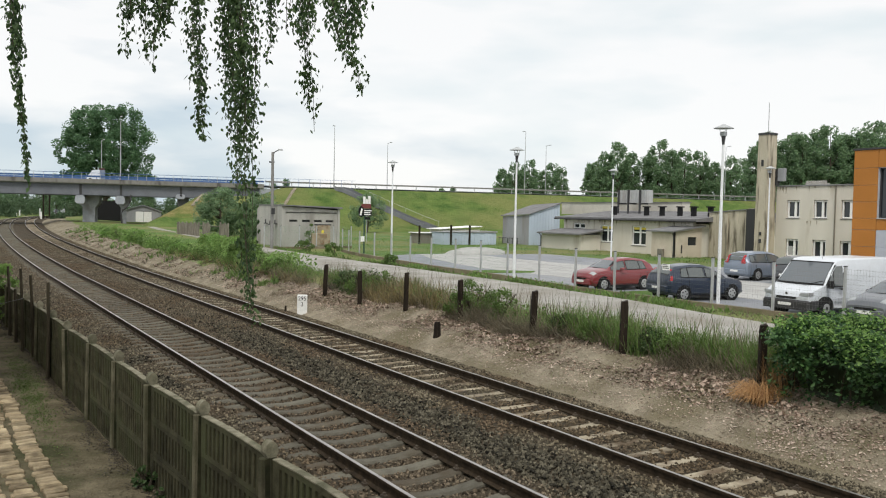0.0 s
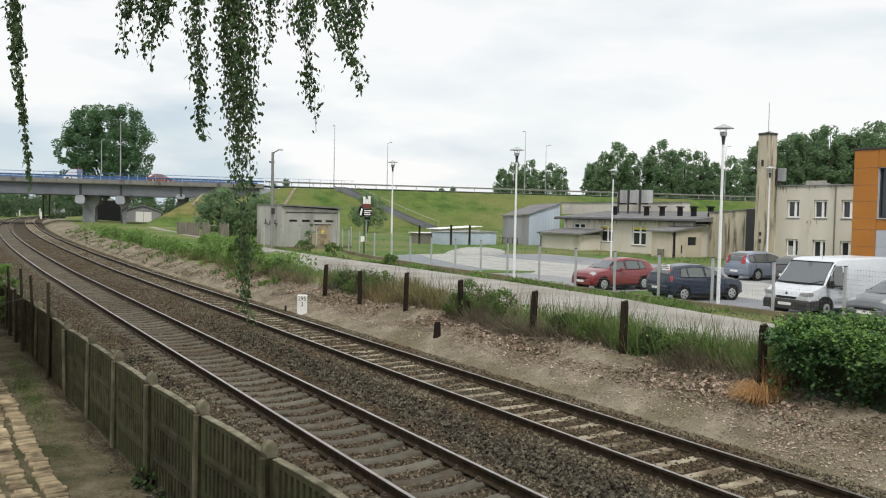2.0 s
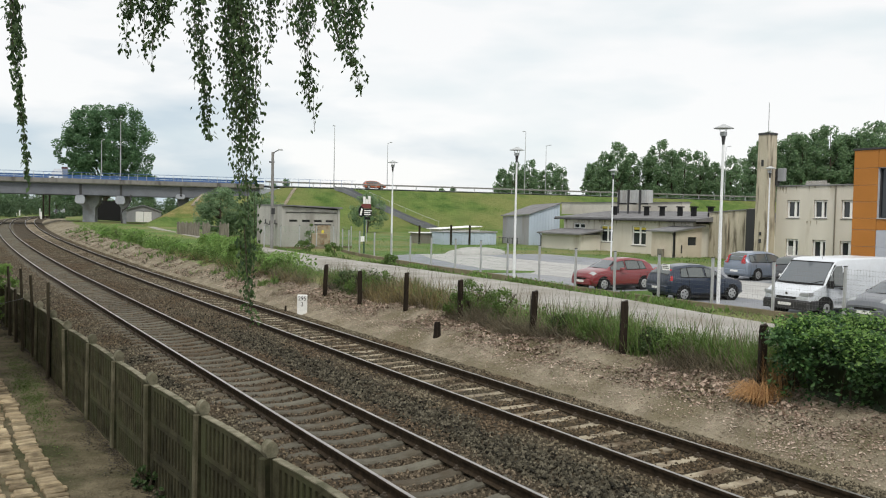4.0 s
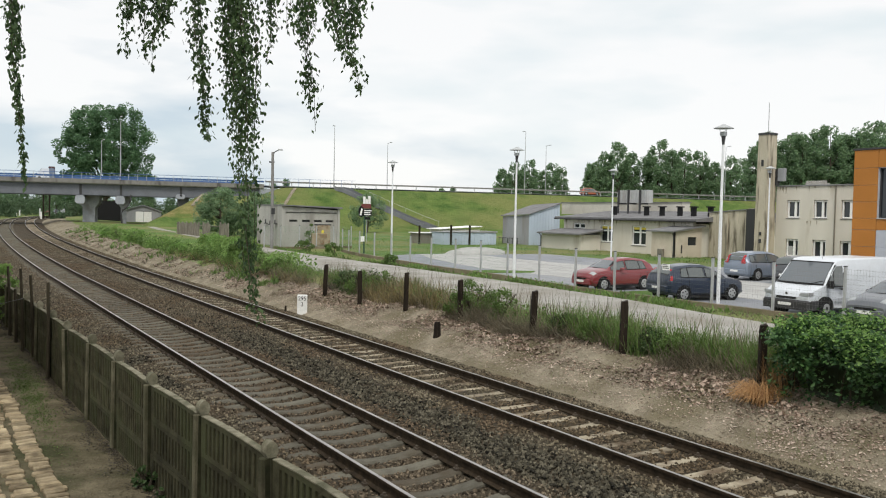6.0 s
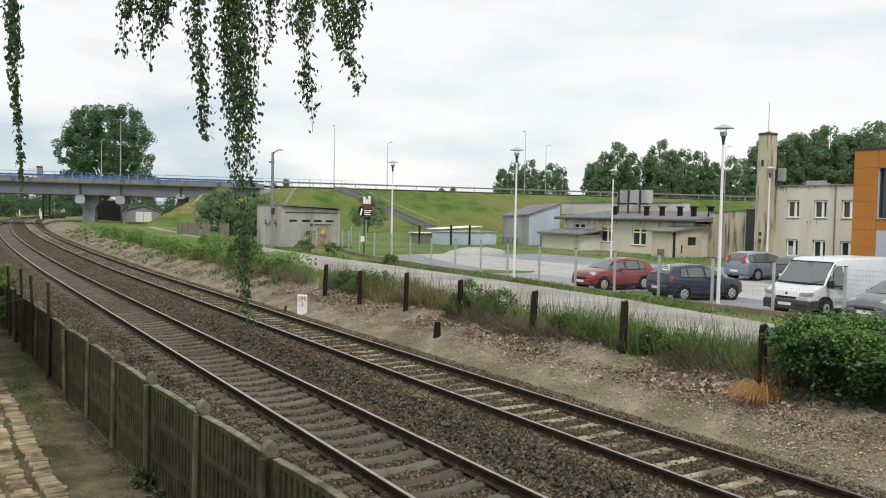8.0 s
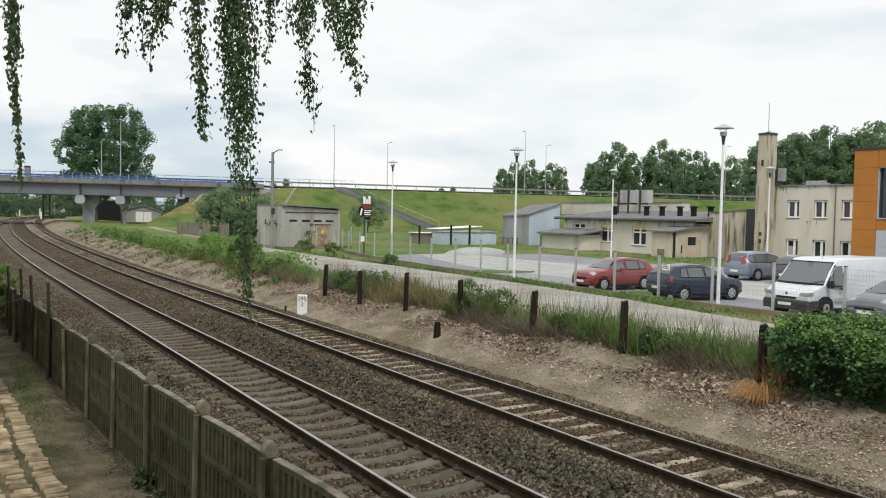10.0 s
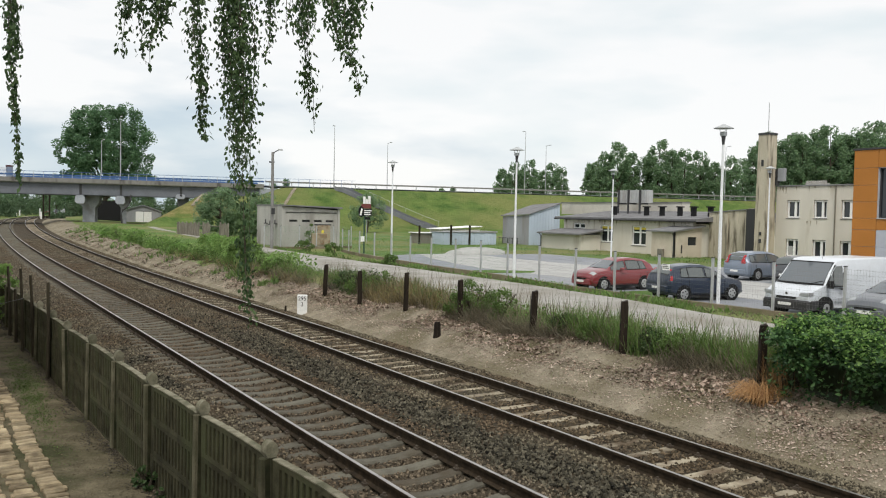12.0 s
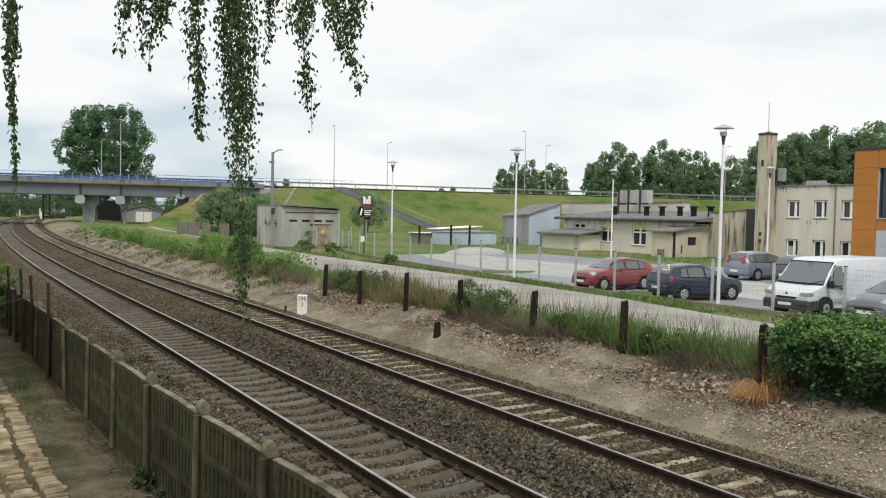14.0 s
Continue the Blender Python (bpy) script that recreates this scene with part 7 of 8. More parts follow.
    for xx, sg in ((L0, -1), (L1, 1)):
        lo, be, to, w, r = at(xx)
        part("bumper", Geo().box(min(xx - 0.1 * sg, xx + 0.05 * sg), max(xx - 0.1 * sg, xx + 0.05 * sg), -w * 0.96, w * 0.96, lo - 0.03, lo + (0.2 if width < 0.9 else 0.3), 0.03), bumper or paint, t)
        part("plate", Geo().box(min(xx + 0.055 * sg, xx + 0.07 * sg), max(xx + 0.055 * sg, xx + 0.07 * sg), -0.25, 0.25, lo + 0.06, lo + 0.16), M_winframe, t, "pale plate")
    def lens(nm, x0, x1, side, picks, mat, label):
        """A lamp glass that wraps the corner of the body; picks: (profile place, share to the next)."""
        rows = []
        for x in spread([(x0, 0.05), (x1, 0.05)]):
            h = half(x)
            row = []
            for j, k in picks:
                a, b = h[j], h[j + 1]
                row.append((x, side * (lerp(a[0], b[0], k) + 0.012), lerp(a[1], b[1], k) + 0.008))
            rows.append(row)
        gl = Geo().loft(rows, caps=False, closed=False)
        gl.smooth = True
        part(nm, gl, mat, t, label)
    for x0, x1 in lamps:
        for side in (-1, 1):
            lens("headlight", x0, x1, side, [(3, 0.6), (4, 0.0), (5, 0.0), (6, 0.0), (6, 0.35)], M_lamp_clear, "clear headlight")
    for poly in tails:
        for side in (-1, 1):
            rows = [[], []]
            for x, z in poly:
                h = half(x)
                y = float(np.interp(z, [q[1] for q in h[:7]], [q[0] for q in h[:7]])) + 0.014
                rows[0].append((x, side * (y - 0.1), z))
                rows[1].append((x, side * y, z))
            part("tail_light", Geo().loft(rows), M_lamp_red, t, "red tail light")
    lo, be, to, w, r = at(L1 - 0.08)
    part("grille", Geo().box(L1 - 0.06, L1 + 0.035, -0.36, 0.36, lo + 0.22, lo + 0.33), M_black, t, "black grille")
    mx = screen[0] - 0.12
    for side in (-1, 1):
        part("mirror", Geo().box(mx - 0.08, mx + 0.08, side * (at(mx)[3] + 0.09) - 0.1, side * (at(mx)[3] + 0.09) + 0.1, at(mx)[1] + 0.0, at(mx)[1] + 0.13, 0.03), paint if bumper is None else M_black, t)
        for x in (windows[0][0] - 0.03, windows[0][1] + 0.02, windows[-1][1] + 0.05):
            w = at(x)[3]
            lo, be = at(x)[0], at(x)[1]
            part("door_seam", Geo().box(x - 0.006, x + 0.006, min(side * (w - 0.02), side * (w + 0.003)), max(side * (w - 0.02), side * (w + 0.003)), lo + 0.12, lerp(lo, be, 0.86)), M_black, t)
        part("door_handle", Geo().box(windows[-1][0] + 0.05, windows[-1][0] + 0.24, min(side * (w - 0.02), side * (w + 0.02)), max(side * (w - 0.02), side * (w + 0.02)), be - 0.15, be - 0.11), paint, t)
        part("sill_trim", Geo().box(wheels[0] + wheel_r + 0.05, wheels[1] - wheel_r - 0.05, min(side * 0.7, side * width * 0.965), max(side * 0.7, side * width * 0.965), at(0)[0] - 0.04, at(0)[0] + 0.06), M_black, t)
    return t


def build_van(name, label, m, group="parked cars"):
    """A boxy panel van: short sloping bonnet, tall flat sides, dark bumper; front at +x."""
    t = thing(name, label, "van", m, group)
    side = [(-2.55, 0.3), (2.3, 0.28), (2.46, 0.42), (2.47, 0.74), (2.36, 0.93), (2.05, 1.06), (1.76, 1.17), (1.42, 1.58), (1.1, 1.97), (0.92, 2.09), (0.5, 2.15), (-2.3, 2.18), (-2.5, 2.1), (-2.58, 1.9)]
    mid = (0.0, 1.15)

    def half_w(z):
        return 1.0 - 0.1 * smoothstep(1.0, 2.2, z) - 0.04 * smoothstep(0.5, 0.25, z)
    rings = []
    for f, inset in ((-1.0, 0.06), (-0.985, 0.025), (-0.95, 0.0), (-0.5, -0.006), (0.5, -0.006), (0.95, 0.0), (0.985, 0.025), (1.0, 0.06)):
        ring = []
        for x, z in side:
            d = Vector((mid[0] - x, mid[1] - z))
            d = d.normalized() * inset
            x2, z2 = x + d.x, z + d.y
            nose = 0.1 * smoothstep(1.7, 2.5, x)
            ring.append((x2 - 0.1 * nose * abs(f), f * (half_w(z2) - nose), z2))
        rings.append(ring)
    g = Geo().loft(rings)
    g.smooth = 0.5
    part("body", g, M_white_paint, t, "white panel body")

    def pane(poly, off, sd):
        ring = [(x, sd * (half_w(z) + off), z) for x, z in poly]
        return Geo().loft([ring, [(x, y - sd * 0.03, z) for x, y, z in ring]])
    for sd in (-1, 1):
        part("window_seal", pane([(0.6, 1.1), (1.6, 1.1), (1.66, 1.2), (1.1, 1.93), (0.62, 1.95)], 0.002, sd), M_black, t)
        part("side_window", pane([(0.66, 1.15), (1.54, 1.15), (1.58, 1.22), (1.07, 1.88), (0.68, 1.9)], 0.006, sd), M_carglass, t, "dark side window")
        part("quarter_bar", pane([(1.2, 1.15), (1.24, 1.15), (1.24, 1.68), (1.2, 1.72)], 0.009, sd), M_black, t)
        for x in (0.55,):
            part("door_seam", pane([(x - 0.008, 0.45), (x + 0.008, 0.45), (x + 0.008, 2.0), (x - 0.008, 2.0)], 0.001, sd), M_greycar, t)
        part("rub_strip", pane([(-2.4, 0.6), (1.25, 0.6), (1.25, 0.68), (-2.4, 0.68)], 0.008, sd), M_greyclad, t, "grey rubbing strip")
        part("door_handle", pane([(0.62, 1.0), (0.8, 1.0), (0.8, 1.05), (0.62, 1.05)], 0.02, sd), M_black, t)
        part("mirror", Geo().box(1.5, 1.62, min(sd * 0.98, sd * 1.2), max(sd * 0.98, sd * 1.2), 1.08, 1.36, 0.03), M_black, t, "black door mirror")
        part("headlight", Geo().prism([(sd * 0.52, 0.79), (sd * 0.87, 0.8), (sd * 0.88, 0.91), (sd * 0.58, 0.9)], "x", 2.3, 2.475), M_lamp_clear, t, "clear headlight")
        part("indicator", Geo().prism([(sd * 0.88, 0.8), (sd * 0.93, 0.81), (sd * 0.93, 0.92), (sd * 0.885, 0.93)], "x", 2.25, 2.44), M_rim, t)
        part("tail_light", Geo().box(-2.6, -2.5, min(sd * 0.82, sd * 0.95), max(sd * 0.82, sd * 0.95), 0.95, 1.4), M_lamp_red, t, "red tail light")
        for x in (-1.6, 1.62):
            # black disc in place of the dark hollow of the arch
            part("wheel_arch", Geo().tube([(x, sd * 0.7, 0.36), (x, sd * 1.004, 0.36)], 0.41, 22), M_black, t)
            wh = part("wheel", Geo().tube([(x, sd * 0.8, 0.33), (x, sd * 0.97, 0.33), (x, sd * 1.012, 0.33)], [0.33, 0.33, 0.3], 20), M_black, t, "black tyre")
            part("rim", Geo().tube([(x, sd * 1.0, 0.33), (x, sd * 1.022, 0.33)], [0.2, 0.17], 12), M_rim, wh, "silver wheel")
            part("hub", Geo().tube([(x, sd * 1.022, 0.33), (x, sd * 1.035, 0.33)], [0.07, 0.06], 8), M_dark, wh)

    def screen(ya, yb, pts, off):
        """A slightly bowed pane across the front."""
        n = Vector((0.41, 0.33)).normalized() * off
        rows = [[(x + n.x - 0.07 * (k / 4) ** 2, half_w(z) * lerp(ya, yb, 0) * k / 4, z + n.y) for k in range(-4, 5)] for x, z in pts]
        gg = Geo().loft(rows, caps=False, closed=False)
        gg.smooth = True
        return gg
    part("screen_seal", screen(0.95, 0.95, [(1.79, 1.14), (1.42, 1.58), (1.08, 2.0)], 0.05), M_black, t)
    part("windscreen", screen(0.9, 0.9, [(1.74, 1.2), (1.42, 1.58), (1.12, 1.95)], 0.058), M_screen, t, "large sloping windscreen")
    for y in (-0.25, 0.4):
        part("wiper", Geo().tube([(1.8, y, 1.2), (1.66, y + 0.45, 1.34)], 0.012, 5), M_black, t)
    part("bumper", Geo().box(2.28, 2.55, -0.93, 0.93, 0.26, 0.62, 0.06), M_dark, t, "dark plastic bumper")
    part("corner_bumper", Geo().box(1.98, 2.4, -0.985, -0.9, 0.28, 0.62, 0.03).box(1.98, 2.4, 0.9, 0.985, 0.28, 0.62, 0.03), M_dark, t)
    part("plate", Geo().box(2.552, 2.565, -0.26, 0.26, 0.4, 0.51), M_winframe, t, "pale plate")
    part("grille", Geo().box(2.4, 2.482, -0.4, 0.4, 0.64, 0.73), M_black, t, "black grille")
    part("badge", Geo().tube([(2.45, 0, 0.84), (2.462, 0, 0.84)], 0.05, 10), M_dark, t)
    part("aerial", Geo().tube([(0.8, 0.2, 2.12), (0.6, 0.2, 2.5)], 0.006, 5), M_black, t)
    return t


HATCH = [(-1.93, 0.42, 0.80, 0.82, 0.70, 0.55), (-1.9, 0.3, 0.93, 0.97, 0.77, 0.6), (-1.8, 0.26, 0.97, 1.16, 0.80, 0.6), (-1.62, 0.24, 0.97, 1.32, 0.82, 0.56), (-1.4, 0.2, 0.96, 1.41, 0.825, 0.55), (-0.6, 0.2, 0.94, 1.48, 0.825, 0.55), (0.0, 0.2, 0.93, 1.46, 0.825, 0.54), (0.36, 0.2, 0.925, 1.36, 0.825, 0.54), (1.0, 0.2, 0.92, 0.99, 0.82, 0.68), (1.45, 0.2, 0.875, 0.93, 0.80, 0.66), (1.75, 0.22, 0.79, 0.85, 0.77, 0.62), (1.88, 0.25, 0.7, 0.76, 0.72, 0.58), (1.95, 0.32, 0.6, 0.63, 0.64, 0.5)]
MPV = [(-2.16, 0.42, 0.85, 0.88, 0.76, 0.6), (-2.1, 0.3, 1.0, 1.06, 0.84, 0.62), (-1.98, 0.25, 1.03, 1.32, 0.88, 0.63), (-1.82, 0.22, 1.02, 1.5, 0.9, 0.63), (-1.2, 0.2, 1.0, 1.59, 0.91, 0.63), (-0.3, 0.2, 0.98, 1.61, 0.91, 0.62), (0.3, 0.2, 0.97, 1.53, 0.91, 0.6), (0.6, 0.2, 0.96, 1.42, 0.91, 0.6), (1.35, 0.2, 0.95, 1.0, 0.9, 0.72), (1.75, 0.22, 0.88, 0.95, 0.87, 0.7), (2.05, 0.26, 0.75, 0.82, 0.8, 0.62), (2.16, 0.36, 0.6, 0.64, 0.68, 0.55)]
HW = [(-1.34, -0.98, 0.12, 0.0), (-0.92, -0.14, 0.0, -0.02), (-0.04, 0.82, 0.0, -0.04)]
MW = [(-1.86, -1.5, 0.05, -0.02), (-1.42, -0.5, 0.0, -0.02), (-0.4, 1.12, 0.0, -0.06)]
HL = ((1.68, 1.86),)
HT = ([(-1.9, 0.72), (-1.91, 0.93), (-1.76, 0.97), (-1.74, 0.72)],)
TALL = ([(-1.87, 0.84), (-1.85, 0.95), (-1.67, 1.29), (-1.61, 1.29), (-1.75, 0.95), (-1.77, 0.84)],)
MT = ([(-2.17, 0.95), (-2.16, 1.06), (-2.02, 1.36), (-1.9, 1.42), (-2.02, 1.06), (-2.06, 0.95)],)
build_car("hatchback_car", "red five-door hatchback parked on the asphalt", pose(27.15, 29.45, 0.3, 0, 0, 180), HATCH, M_red_paint, HW, (0.4, 0.99), (-1.84, -1.5), (-1.2, 1.26), lamps=HL, tails=HT)
build_car("hatchback_car", "dark navy five-door hatchback parked by the mesh fence", pose(27.2, 24.55, 0.3, 0, 0, -8), HATCH, M_navy_paint, HW, (0.4, 0.99), (-1.84, -1.5), (-1.2, 1.26), lamps=HL, tails=TALL, bumper=M_navy_paint)
build_car("family_car", "silver-blue compact family car parked near the buildings", pose(40.3, 31.6, 0.3, 0, 0, 0), MPV, M_silverblue, MW, (0.64, 1.33), (-2.08, -1.76), (-1.32, 1.32), 0.32, lamps=((1.75, 2.04),), tails=MT)
build_car("estate_car", "dark grey estate car parked behind the white van", pose(40.25, 28.35, 0.3, 0, 0, 0), [(a * 1.03, b, c * 0.97, d * 0.94, e * 0.95, f) for a, b, c, d, e, f in MPV], M_greycar, MW, (0.66, 1.36), (-2.13, -1.8), (-1.35, 1.35), 0.31, tails=([(-2.19, 0.8), (-2.2, 1.0), (-2.02, 1.05), (-1.98, 0.8)],), lamps=((1.8, 2.08),))
build_van("delivery_van", "white panel van with dark bumper parked behind the mesh fence", pose(28.2, 19.05, 0.3, 0, 0, 180) @ Matrix.Diagonal((1, 1, 0.94, 1)))
build_car("small_car", "dark grey small car parked beside the white van", pose(27.7, 16.1, 0.3, 0, 0, 180), HATCH, M_graphite, HW, (0.4, 0.99), (-1.84, -1.5), (-1.2, 1.26), lamps=((1.6, 1.86),), tails=HT)
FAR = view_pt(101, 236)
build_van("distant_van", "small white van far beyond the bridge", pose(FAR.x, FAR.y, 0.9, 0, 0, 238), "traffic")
red_car = build_car("passing_car", "orange-red car driving along the flyover", axis_pose(0, 3.2, 0), MPV, M_orangered, MW, (0.64, 1.33), (-2.08, -1.76), (-1.32, 1.32), 0.32, group="traffic", tails=MT, lamps=((1.75, 2.04),))


def build_slow_truck():
    t = thing("utility_vehicle", "small white utility vehicle with a blue-grey box creeping over the bridge", "utility vehicle", axis_pose(28, 8.8, 180), "traffic")
    g = Geo().prism([(0.1, 0.35), (2.3, 0.35), (2.35, 0.9), (1.9, 1.3), (1.3, 2.1), (0.1, 2.15)], "y", -0.75, 0.75)
    part("cab", g, M_white_paint, t, "white sloping cab")
    part("windscreen", Geo().prism([(1.36, 2.05), (1.92, 1.3), (1.95, 1.33), (1.4, 2.09)], "y", -0.6, 0.6), M_carglass, t)
    part("box_body", Geo().box(-0.75, 0.05, -0.8, 0.8, 0.35, 2.15, 0.03), M_bluegrey, t, "blue-grey box body")
    part("box_lid", Geo().box(-0.72, 0.2, -0.75, 0.75, 2.155, 2.5, 0.03), M_maroon, t, "dark red load on top")
    for x in (-0.3, 1.7):
        for s in (-1, 1):
            part("wheel", Geo().tube([(x, s * 0.55, 0.33), (x, s * 0.78, 0.33)], 0.33, 14), M_black, t)
    part("front_panel", Geo().box(2.3, 2.42, -0.4, 0.4, 0.75, 1.25), M_blue, t, "small blue front panel")
    return t


slow_truck = build_slow_truck()
far_car = build_car("distant_car", "small red car arriving far beyond the bridge", pose(0, 0, 0), HATCH, M_red_paint, HW, (0.4, 0.99), (-1.84, -1.5), (-1.2, 1.26), lamps=HL, tails=HT, group="traffic")

# ---- paving bricks by the fence ----
pv = tagged(new("pavement"), "worn paving of pale bricks with weedy joints", "", "", "structure")
kits = [Geo().box(-w, w, -0.5 * d, 0.5 * d, -0.06, 0.0, 0.014).mesh("brick", M_brick) for w, d in ((0.14, 0.112), (0.13, 0.118), (0.15, 0.104), (0.115, 0.114))]
rb = random.Random(21)
for r in range(97):
    y = 11.0 + r * 0.142
    edge = 1.56 - 0.035 * (y - 11.9)
    bow = 0.06 * math.sin(y * 0.8)
    for c, off in enumerate((0.16, 0.51, 0.86)):
        x = edge - off + (bow if c else 0.4 * bow)
        if rb.random() < 0.04 and c:
            continue
        part("brick", rb.choice(kits), None, pv, m=pose(x + rb.uniform(-0.025, 0.025), y + rb.uniform(-0.01, 0.01) + (0.0, 0.05, 0.09)[c], -0.205 + 0.16 * smoothstep(14, 26, y) + rb.uniform(-0.016, 0.01) + 0.03 * noise.noise(Vector((x, y * 0.7, 2))), rb.uniform(-3, 3), rb.uniform(-3, 3), rb.uniform(-6, 6) + 6 * math.sin(y * 0.6)))
scatter("joint_weeds", 900, lambda r, n: np.stack([1.56 - 0.035 * np.linspace(-4, 13, n) - 0.42 * r.integers(1, 4, n) + r.normal(0, 0.02, n) - 0.04, np.linspace(8, 25, n), np.array([-0.23 + 0.16 * smoothstep(14, 26, y) for y in np.linspace(8, 25, n)])], 1), BLADE_V, BLADE_F, (0.03, 0.09), L_grass, "tiny weeds in the paving joints", 140, tilt=0.8)

# ---- hanging birch twigs before the camera ----
HANG_V = [(0, 0, 0.25), (0.0, 0.06, 0), (0.36, 0, -0.3), (0.2, -0.04, -0.62), (0, 0, -1.0), (-0.2, -0.04, -0.62), (-0.36, 0, -0.3)]
HANG_F = [(0, 1, 2), (1, 3, 2), (1, 4, 3), (1, 5, 4), (1, 6, 5), (1, 0, 6)]
DEPTH, PXM = 4.7, 4.7 / 1488.5
VIEW = look(EYE, AIM, ROLL)
HEAD = Vector((math.sin(radians(YAW)), math.cos(radians(YAW)), 0))
SIDE = Vector((HEAD.y, -HEAD.x, 0))


def build_strand(label, top, path, leaves, seed, leaf=(0.017, 0.03), deep=0.2):
    """A hanging twig: path of (across, down, half width) in hundredths of the view's width, from a pivot above the view."""
    base = VIEW @ Vector(((top[0] - 784) * PXM, (441 - top[1]) * PXM, -DEPTH))
    t = thing("birch_branch", label, "branch", pose(*base, 0, 0, -YAW), "hanging birch branches")
    pts = []
    for a, b, w in path:
        p = VIEW @ Vector(((a - 784) * PXM, (441 - b) * PXM, -DEPTH)) - base
        pts.append((p.dot(SIDE), p.z, w * PXM))
    zz = np.array([-p[1] for p in pts])
    xx, ww = np.array([p[0] for p in pts]), np.array([p[2] for p in pts])
    rng = np.random.default_rng(seed)
    nt = max(3, int(ww.max() / 0.02))
    g = Geo()
    strands = []
    drift = (top[0] - 784) / 1488.5
    for k in range(nt):
        off = rng.uniform(-0.8, 0.8) if k else 0.0
        dep = rng.uniform(-deep, deep)
        end = zz[-1] * (1.0 if k == 0 else rng.uniform(0.35, 0.97))
        strands.append((off, dep, end))
        line = [(float(np.interp(z, zz, xx) + off * np.interp(z, zz, ww) * min(1, z / zz[-1] * 3 + 0.2)) + dep * min(1, z / 0.5) * drift, dep * min(1, z / 0.5), -float(z)) for z in np.linspace(0, end, 9)]
        g.tube(line, [0.0022] * 5 + [0.0014] * 4, 5)
    part("twig", g, M_bark, t, "thin dark hanging twigs", kind="stuff")

    def place(r, n):
        k = r.integers(0, nt, n)
        s = np.array(strands)[k]
        wt = ww / ww.max() + 0.25
        z = np.interp(r.random(n), np.concatenate([[0], np.cumsum((wt[1:] + wt[:-1]) / 2 * np.diff(zz))]) / ((wt[1:] + wt[:-1]) / 2 * np.diff(zz)).sum(), zz)
        z = np.where(z > s[:, 2], s[:, 2] * r.uniform(0.15, 1.01, n), z)
        w = np.interp(z, zz, ww)
        x = np.interp(z, zz, xx) + s[:, 0] * w * np.minimum(1, z / zz[-1] * 3 + 0.2) + r.normal(0, 0.5, n) * np.minimum(w, 0.055)
        y = s[:, 1] * np.minimum(1, z / 0.5) + r.normal(0, 0.02, n)
        return np.stack([x + y * drift, y, -z], 1)
    scatter("leaves", int(leaves * 1.55), place, HANG_V, HANG_F, leaf, L_birch, "small hanging birch leaves", seed + 1, parent=t, tilt=0.75)
    return t, base


STRANDS = {
    "a": ("thin birch twig hanging at the edge of view", (20, -75), [(18, -75, 10), (20, 0, 11), (25, 90, 10), (31, 170, 10), (35, 195, 6), (38, 250, 7), (42, 300, 6), (44, 335, 3)], 620, 301),
    "b": ("short leafy birch twig ends against the sky", (240, -60), [(226, -60, 16), (222, 0, 16), (224, 35, 12), (222, 70, 15), (220, 104, 7)], 200, 303),
    "c": ("broad leafy birch twig ends against the sky", (275, -60), [(290, -60, 46), (286, 0, 44), (280, 45, 36), (268, 80, 22), (271, 125, 5)], 520, 305),
    "d": ("long narrow leafy birch twig hanging against the sky", (350, -60), [(350, -60, 18), (348, 0, 17), (346, 60, 18), (350, 110, 15), (352, 165, 11), (346, 200, 18), (358, 246, 7)], 520, 307),
    "e": ("thick curtain of birch leaves hanging before the bridge", (422, -80), [(424, -80, 60), (416, 0, 52), (422, 80, 42), (424, 150, 32), (426, 200, 30), (428, 255, 21), (430, 330, 17), (432, 400, 15), (434, 440, 10), (437, 470, 5)], 2250, 309),
    "f": ("lowest birch twig tip hanging before the track", (432, 380), [(432, 380, 12), (434, 430, 16), (437, 480, 14), (443, 525, 9), (447, 550, 15), (453, 572, 8)], 190, 311),
    "g": ("small birch twig beside the thick curtain", (482, -60), [(484, -60, 18), (480, 0, 18), (478, 60, 15), (470, 105, 6)], 230, 313),
    "h": ("short birch twig tip against the sky", (508, -60), [(508, -60, 14), (507, 0, 11), (506, 30, 8), (507, 52, 4)], 60, 315),
    "i": ("tiered birch twig hanging against the white sky", (545, -60), [(546, -60, 26), (544, 0, 24), (542, 55, 20), (543, 85, 12), (548, 105, 10), (552, 135, 32), (555, 165, 27), (553, 190, 10), (555, 226, 9)], 450, 317),
    "j": ("leafy birch twigs tapering against the white sky", (612, -60), [(618, -60, 46), (612, 0, 48), (610, 40, 34), (614, 80, 27), (628, 120, 22), (634, 150, 15), (640, 175, 5)], 720, 319),
}
branch = {k: build_strand(*v) for k, v in STRANDS.items()}

lb = thing("birch_limb", "dark birch limb above the view that carries the hanging twigs", "branch")
limb = [tuple(VIEW @ Vector(((a - 784) * PXM, (441 + h) * PXM, -DEPTH))) for a, h in ((-260, 40), (20, 76), (240, 66), (350, 64), (420, 82), (545, 62), (640, 60))]
g = Geo().tube(limb, [0.05, 0.042, 0.035, 0.03, 0.026, 0.02, 0.01], 8)
part("wood", g, M_bark, lb)


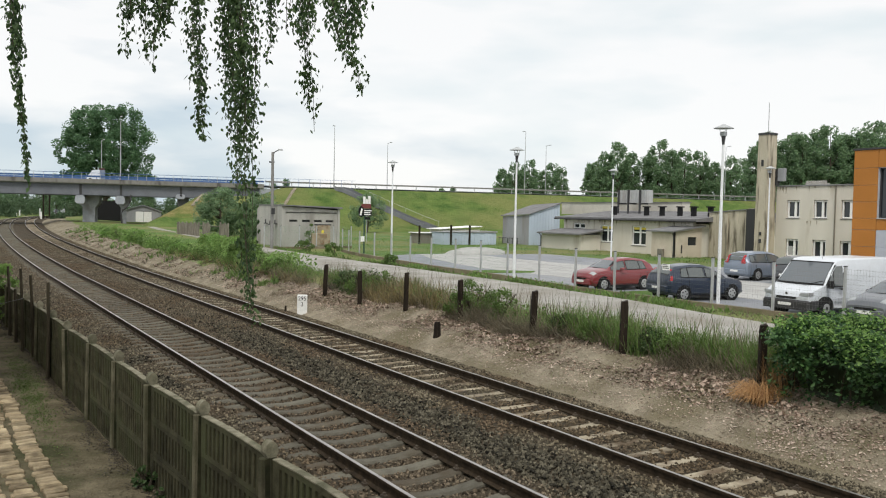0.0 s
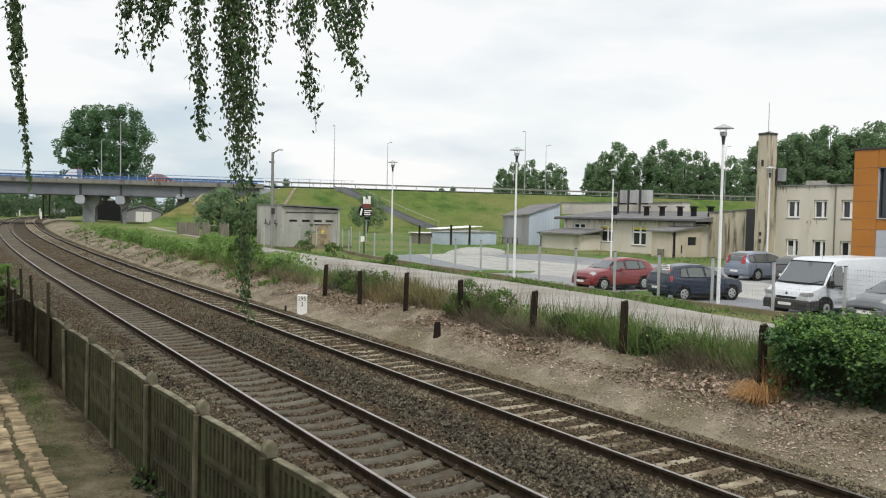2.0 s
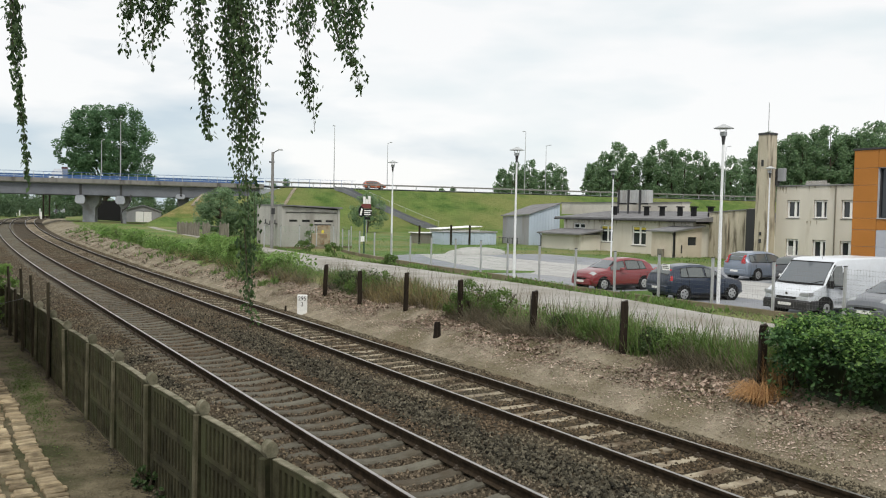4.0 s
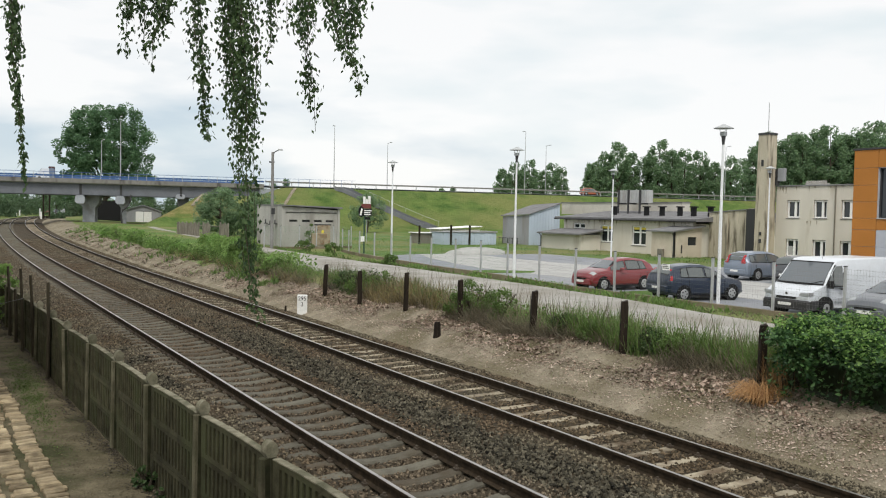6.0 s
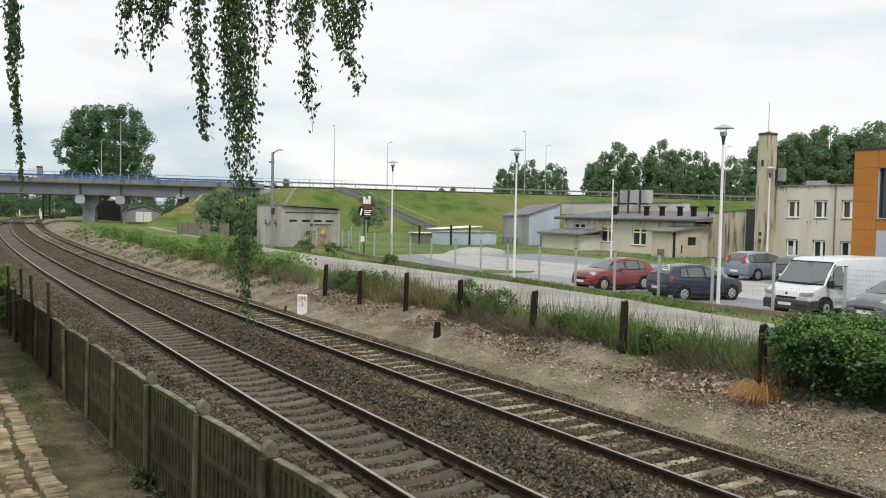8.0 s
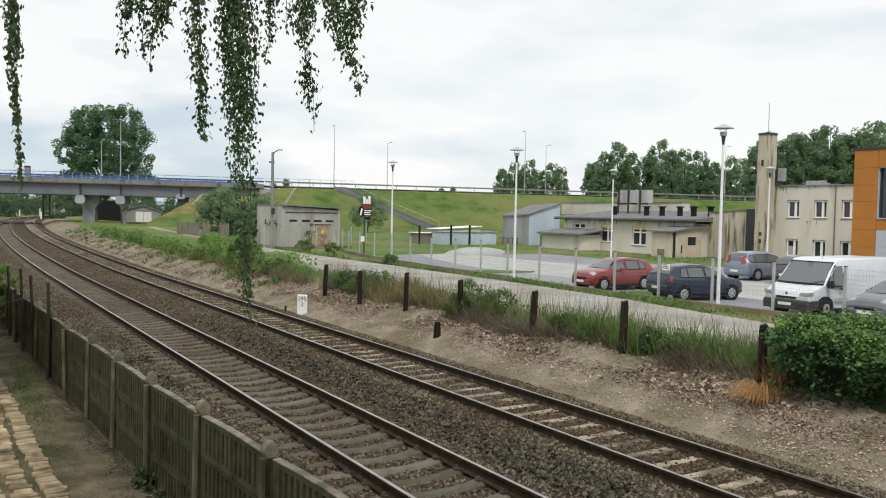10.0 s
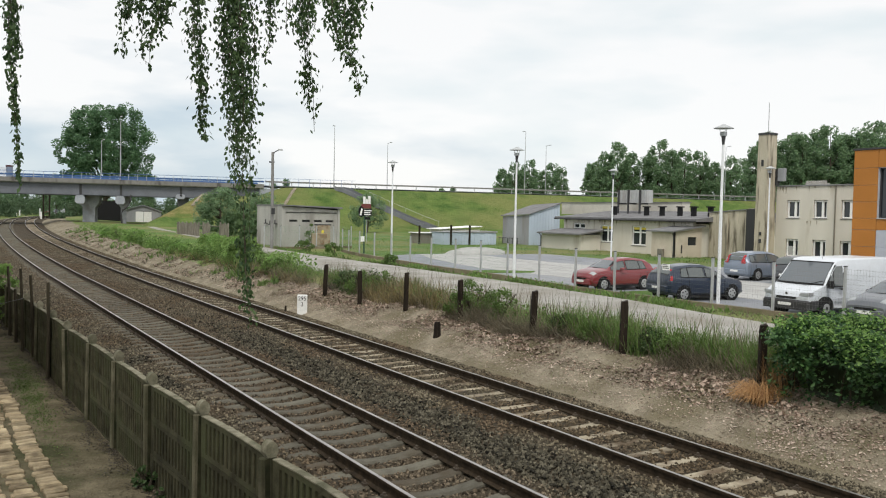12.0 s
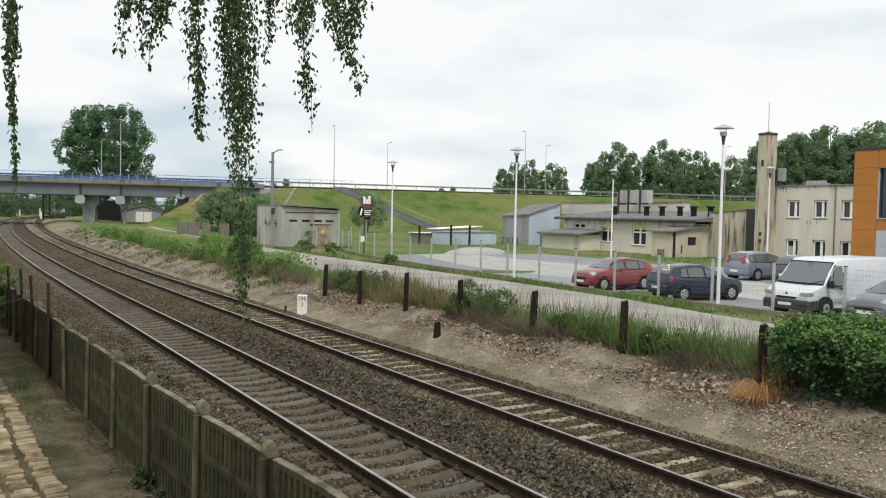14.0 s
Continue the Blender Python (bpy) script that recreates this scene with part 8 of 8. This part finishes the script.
# ---- small pieces of the setting ----
for tr in TRACKS:
    build_track(*tr)
scatter("ballast_stones", 150000, ballast_place, OCTA_V, OCTA_F, (0.017, 0.037), M_stone, "loose grey-brown ballast stones", 5, 0.8)
scatter("rusty_ballast", 165000, lambda r, n: ballast_place(r, n, 1), OCTA_V, OCTA_F, (0.017, 0.037), M_redstone, "reddish-brown ballast stones round the near rails", 7, 0.8)
scatter("fresh_ballast", 190000, lambda r, n: ballast_place(r, n, 2) + (0, 0, 0.012), OCTA_V, OCTA_F, (0.022, 0.048), M_greystone, "coarse dark grey ballast stones between the tracks", 8, 0.85)


scatter("pale_scraps", 60, lambda r, n: (lambda x, y: np.stack([x, y, np.array([bed_z(a, b) + 0.03 for a, b in zip(x, y)])], 1))(r.uniform(3.3, 11.5, n), 5 + 30 * r.random(n) ** 1.3), OCTA_V, OCTA_F, (0.015, 0.035), M_pebble, "a few pale stones and scraps between the rails", 6, 0.6)


# ---- what moves ----
def sway_rows(key, length, rows):
    """Rows for a twig that swings about its top; rows: seconds and shift (hundredths of view) at a drop of length."""
    top = branch[key][1]
    return [(t, pose(*top, 0, -math.degrees(d / length), -YAW)) for t, d in rows]


def motions():
    walk(red_car, [(t, axis_pose(x, 3.2, 0)) for t, x in RED])
    walk(slow_truck, [(t, axis_pose(x, 8.8, 180)) for t, x in SLOW])
    walk(far_car, [(t, pose(view_pt(a, 310).x, view_pt(a, 310).y, 0.9, 0, 0, -20)) for t, a in ((0, -60), (3.2, -55), (4.2, 30), (5.2, 80), (14, 81))])
    walk(branch["a"][0], sway_rows("a", 360, [(0, 0), (0.5, -1.5), (1, -1.5), (1.5, 0), (2, 2.5), (2.5, 4.5), (3, 4), (4.2, -1), (5.5, -4), (6.5, -6), (7, -4), (7.5, -7), (8, -10), (9.3, -11), (10.5, -12), (11.5, -13), (12.5, -16), (13, -18), (14, -20)]))
    walk(branch["b"][0], sway_rows("b", 160, [(0, 0), (0.5, -3), (1.5, -5), (2.5, -2), (3, 3), (4.3, -1), (5.5, -5), (6, -1), (7, -6), (8, -5), (9.4, -4), (10.5, -5), (11.5, -8), (12.5, -5), (13.5, -8), (14, -9)]))
    walk(branch["c"][0], sway_rows("c", 155, [(0, 0), (0.5, -4), (1.5, -5), (2.5, -2), (3, -1), (4.3, -3), (5.5, -5), (6, -2), (7, -7), (8, -5), (9.4, -5), (10.5, -5), (11.5, -8), (12.5, -5), (13.5, -7), (14, -7)]))
    walk(branch["d"][0], sway_rows("d", 285, [(0, 0), (0.5, 0), (1, 3), (1.5, 3), (2, 0), (2.5, 2), (3, 9), (4.2, 11), (5.5, 13), (6, 8), (6.5, 2), (7.5, 3), (8, 5), (9.3, 4), (10.5, 2), (11.5, 6), (12.5, 0), (13.5, -1), (14, -3)]))
    walk(branch["e"][0], sway_rows("e", 280, [(0, 0), (1.5, 0), (2, -3), (2.5, 2), (3, 2), (4.3, 2), (6, 2), (7, -1), (8, -3), (9.3, -2), (11, -3), (12.5, -3), (14, -4)]))
    walk(branch["f"][0], sway_rows("f", 120, [(0, 0), (0.5, -3), (1, 0), (1.5, -1), (2, -7), (2.5, -9), (3, -1), (4.3, -2), (5.5, 0), (6, 5), (6.5, 7), (7, 2), (7.5, -6), (8, -7), (9.4, -5), (10.5, -4), (12, -4), (13, -3), (13.5, -4), (14, -12)]))
    walk(branch["g"][0], sway_rows("g", 160, [(0, 0), (1, -1), (2, -2), (3, 0), (4.3, -1), (6, 0), (7.5, -3), (8, -2), (9.4, -3), (11, -3), (12.5, -2), (14, -4)]))
    walk(branch["h"][0], sway_rows("h", 110, [(0, 0), (1, -1), (2, 1), (3, 0), (4.3, 1), (6, 1), (7.5, -1), (9.4, 0), (11, -2), (12.5, 0), (14, -1)]))
    walk(branch["i"][0], sway_rows("i", 260, [(0, 0), (0.5, -4), (1, -6), (1.5, -4), (2, 3), (2.5, -1), (3, -3), (4.3, 1), (5.5, 0), (6, 2), (6.5, 6), (7, -1), (7.5, -6), (8, -3), (9.3, 0), (10.5, -1), (11, -6), (11.5, -6), (12, 0), (12.5, -4), (13, -10), (13.5, -7), (14, -4)]))
    walk(branch["j"][0], sway_rows("j", 210, [(0, 0), (0.5, -1), (1, -3), (1.5, -4), (2, -1), (2.5, 0), (3, -3), (4.3, -1), (5.5, 0), (6.5, -4), (7, -1), (8, -6), (9.3, -3), (10.5, -3), (11.5, -6), (12.5, -1), (13, -4), (13.5, -7), (14, -3)]))


motions()
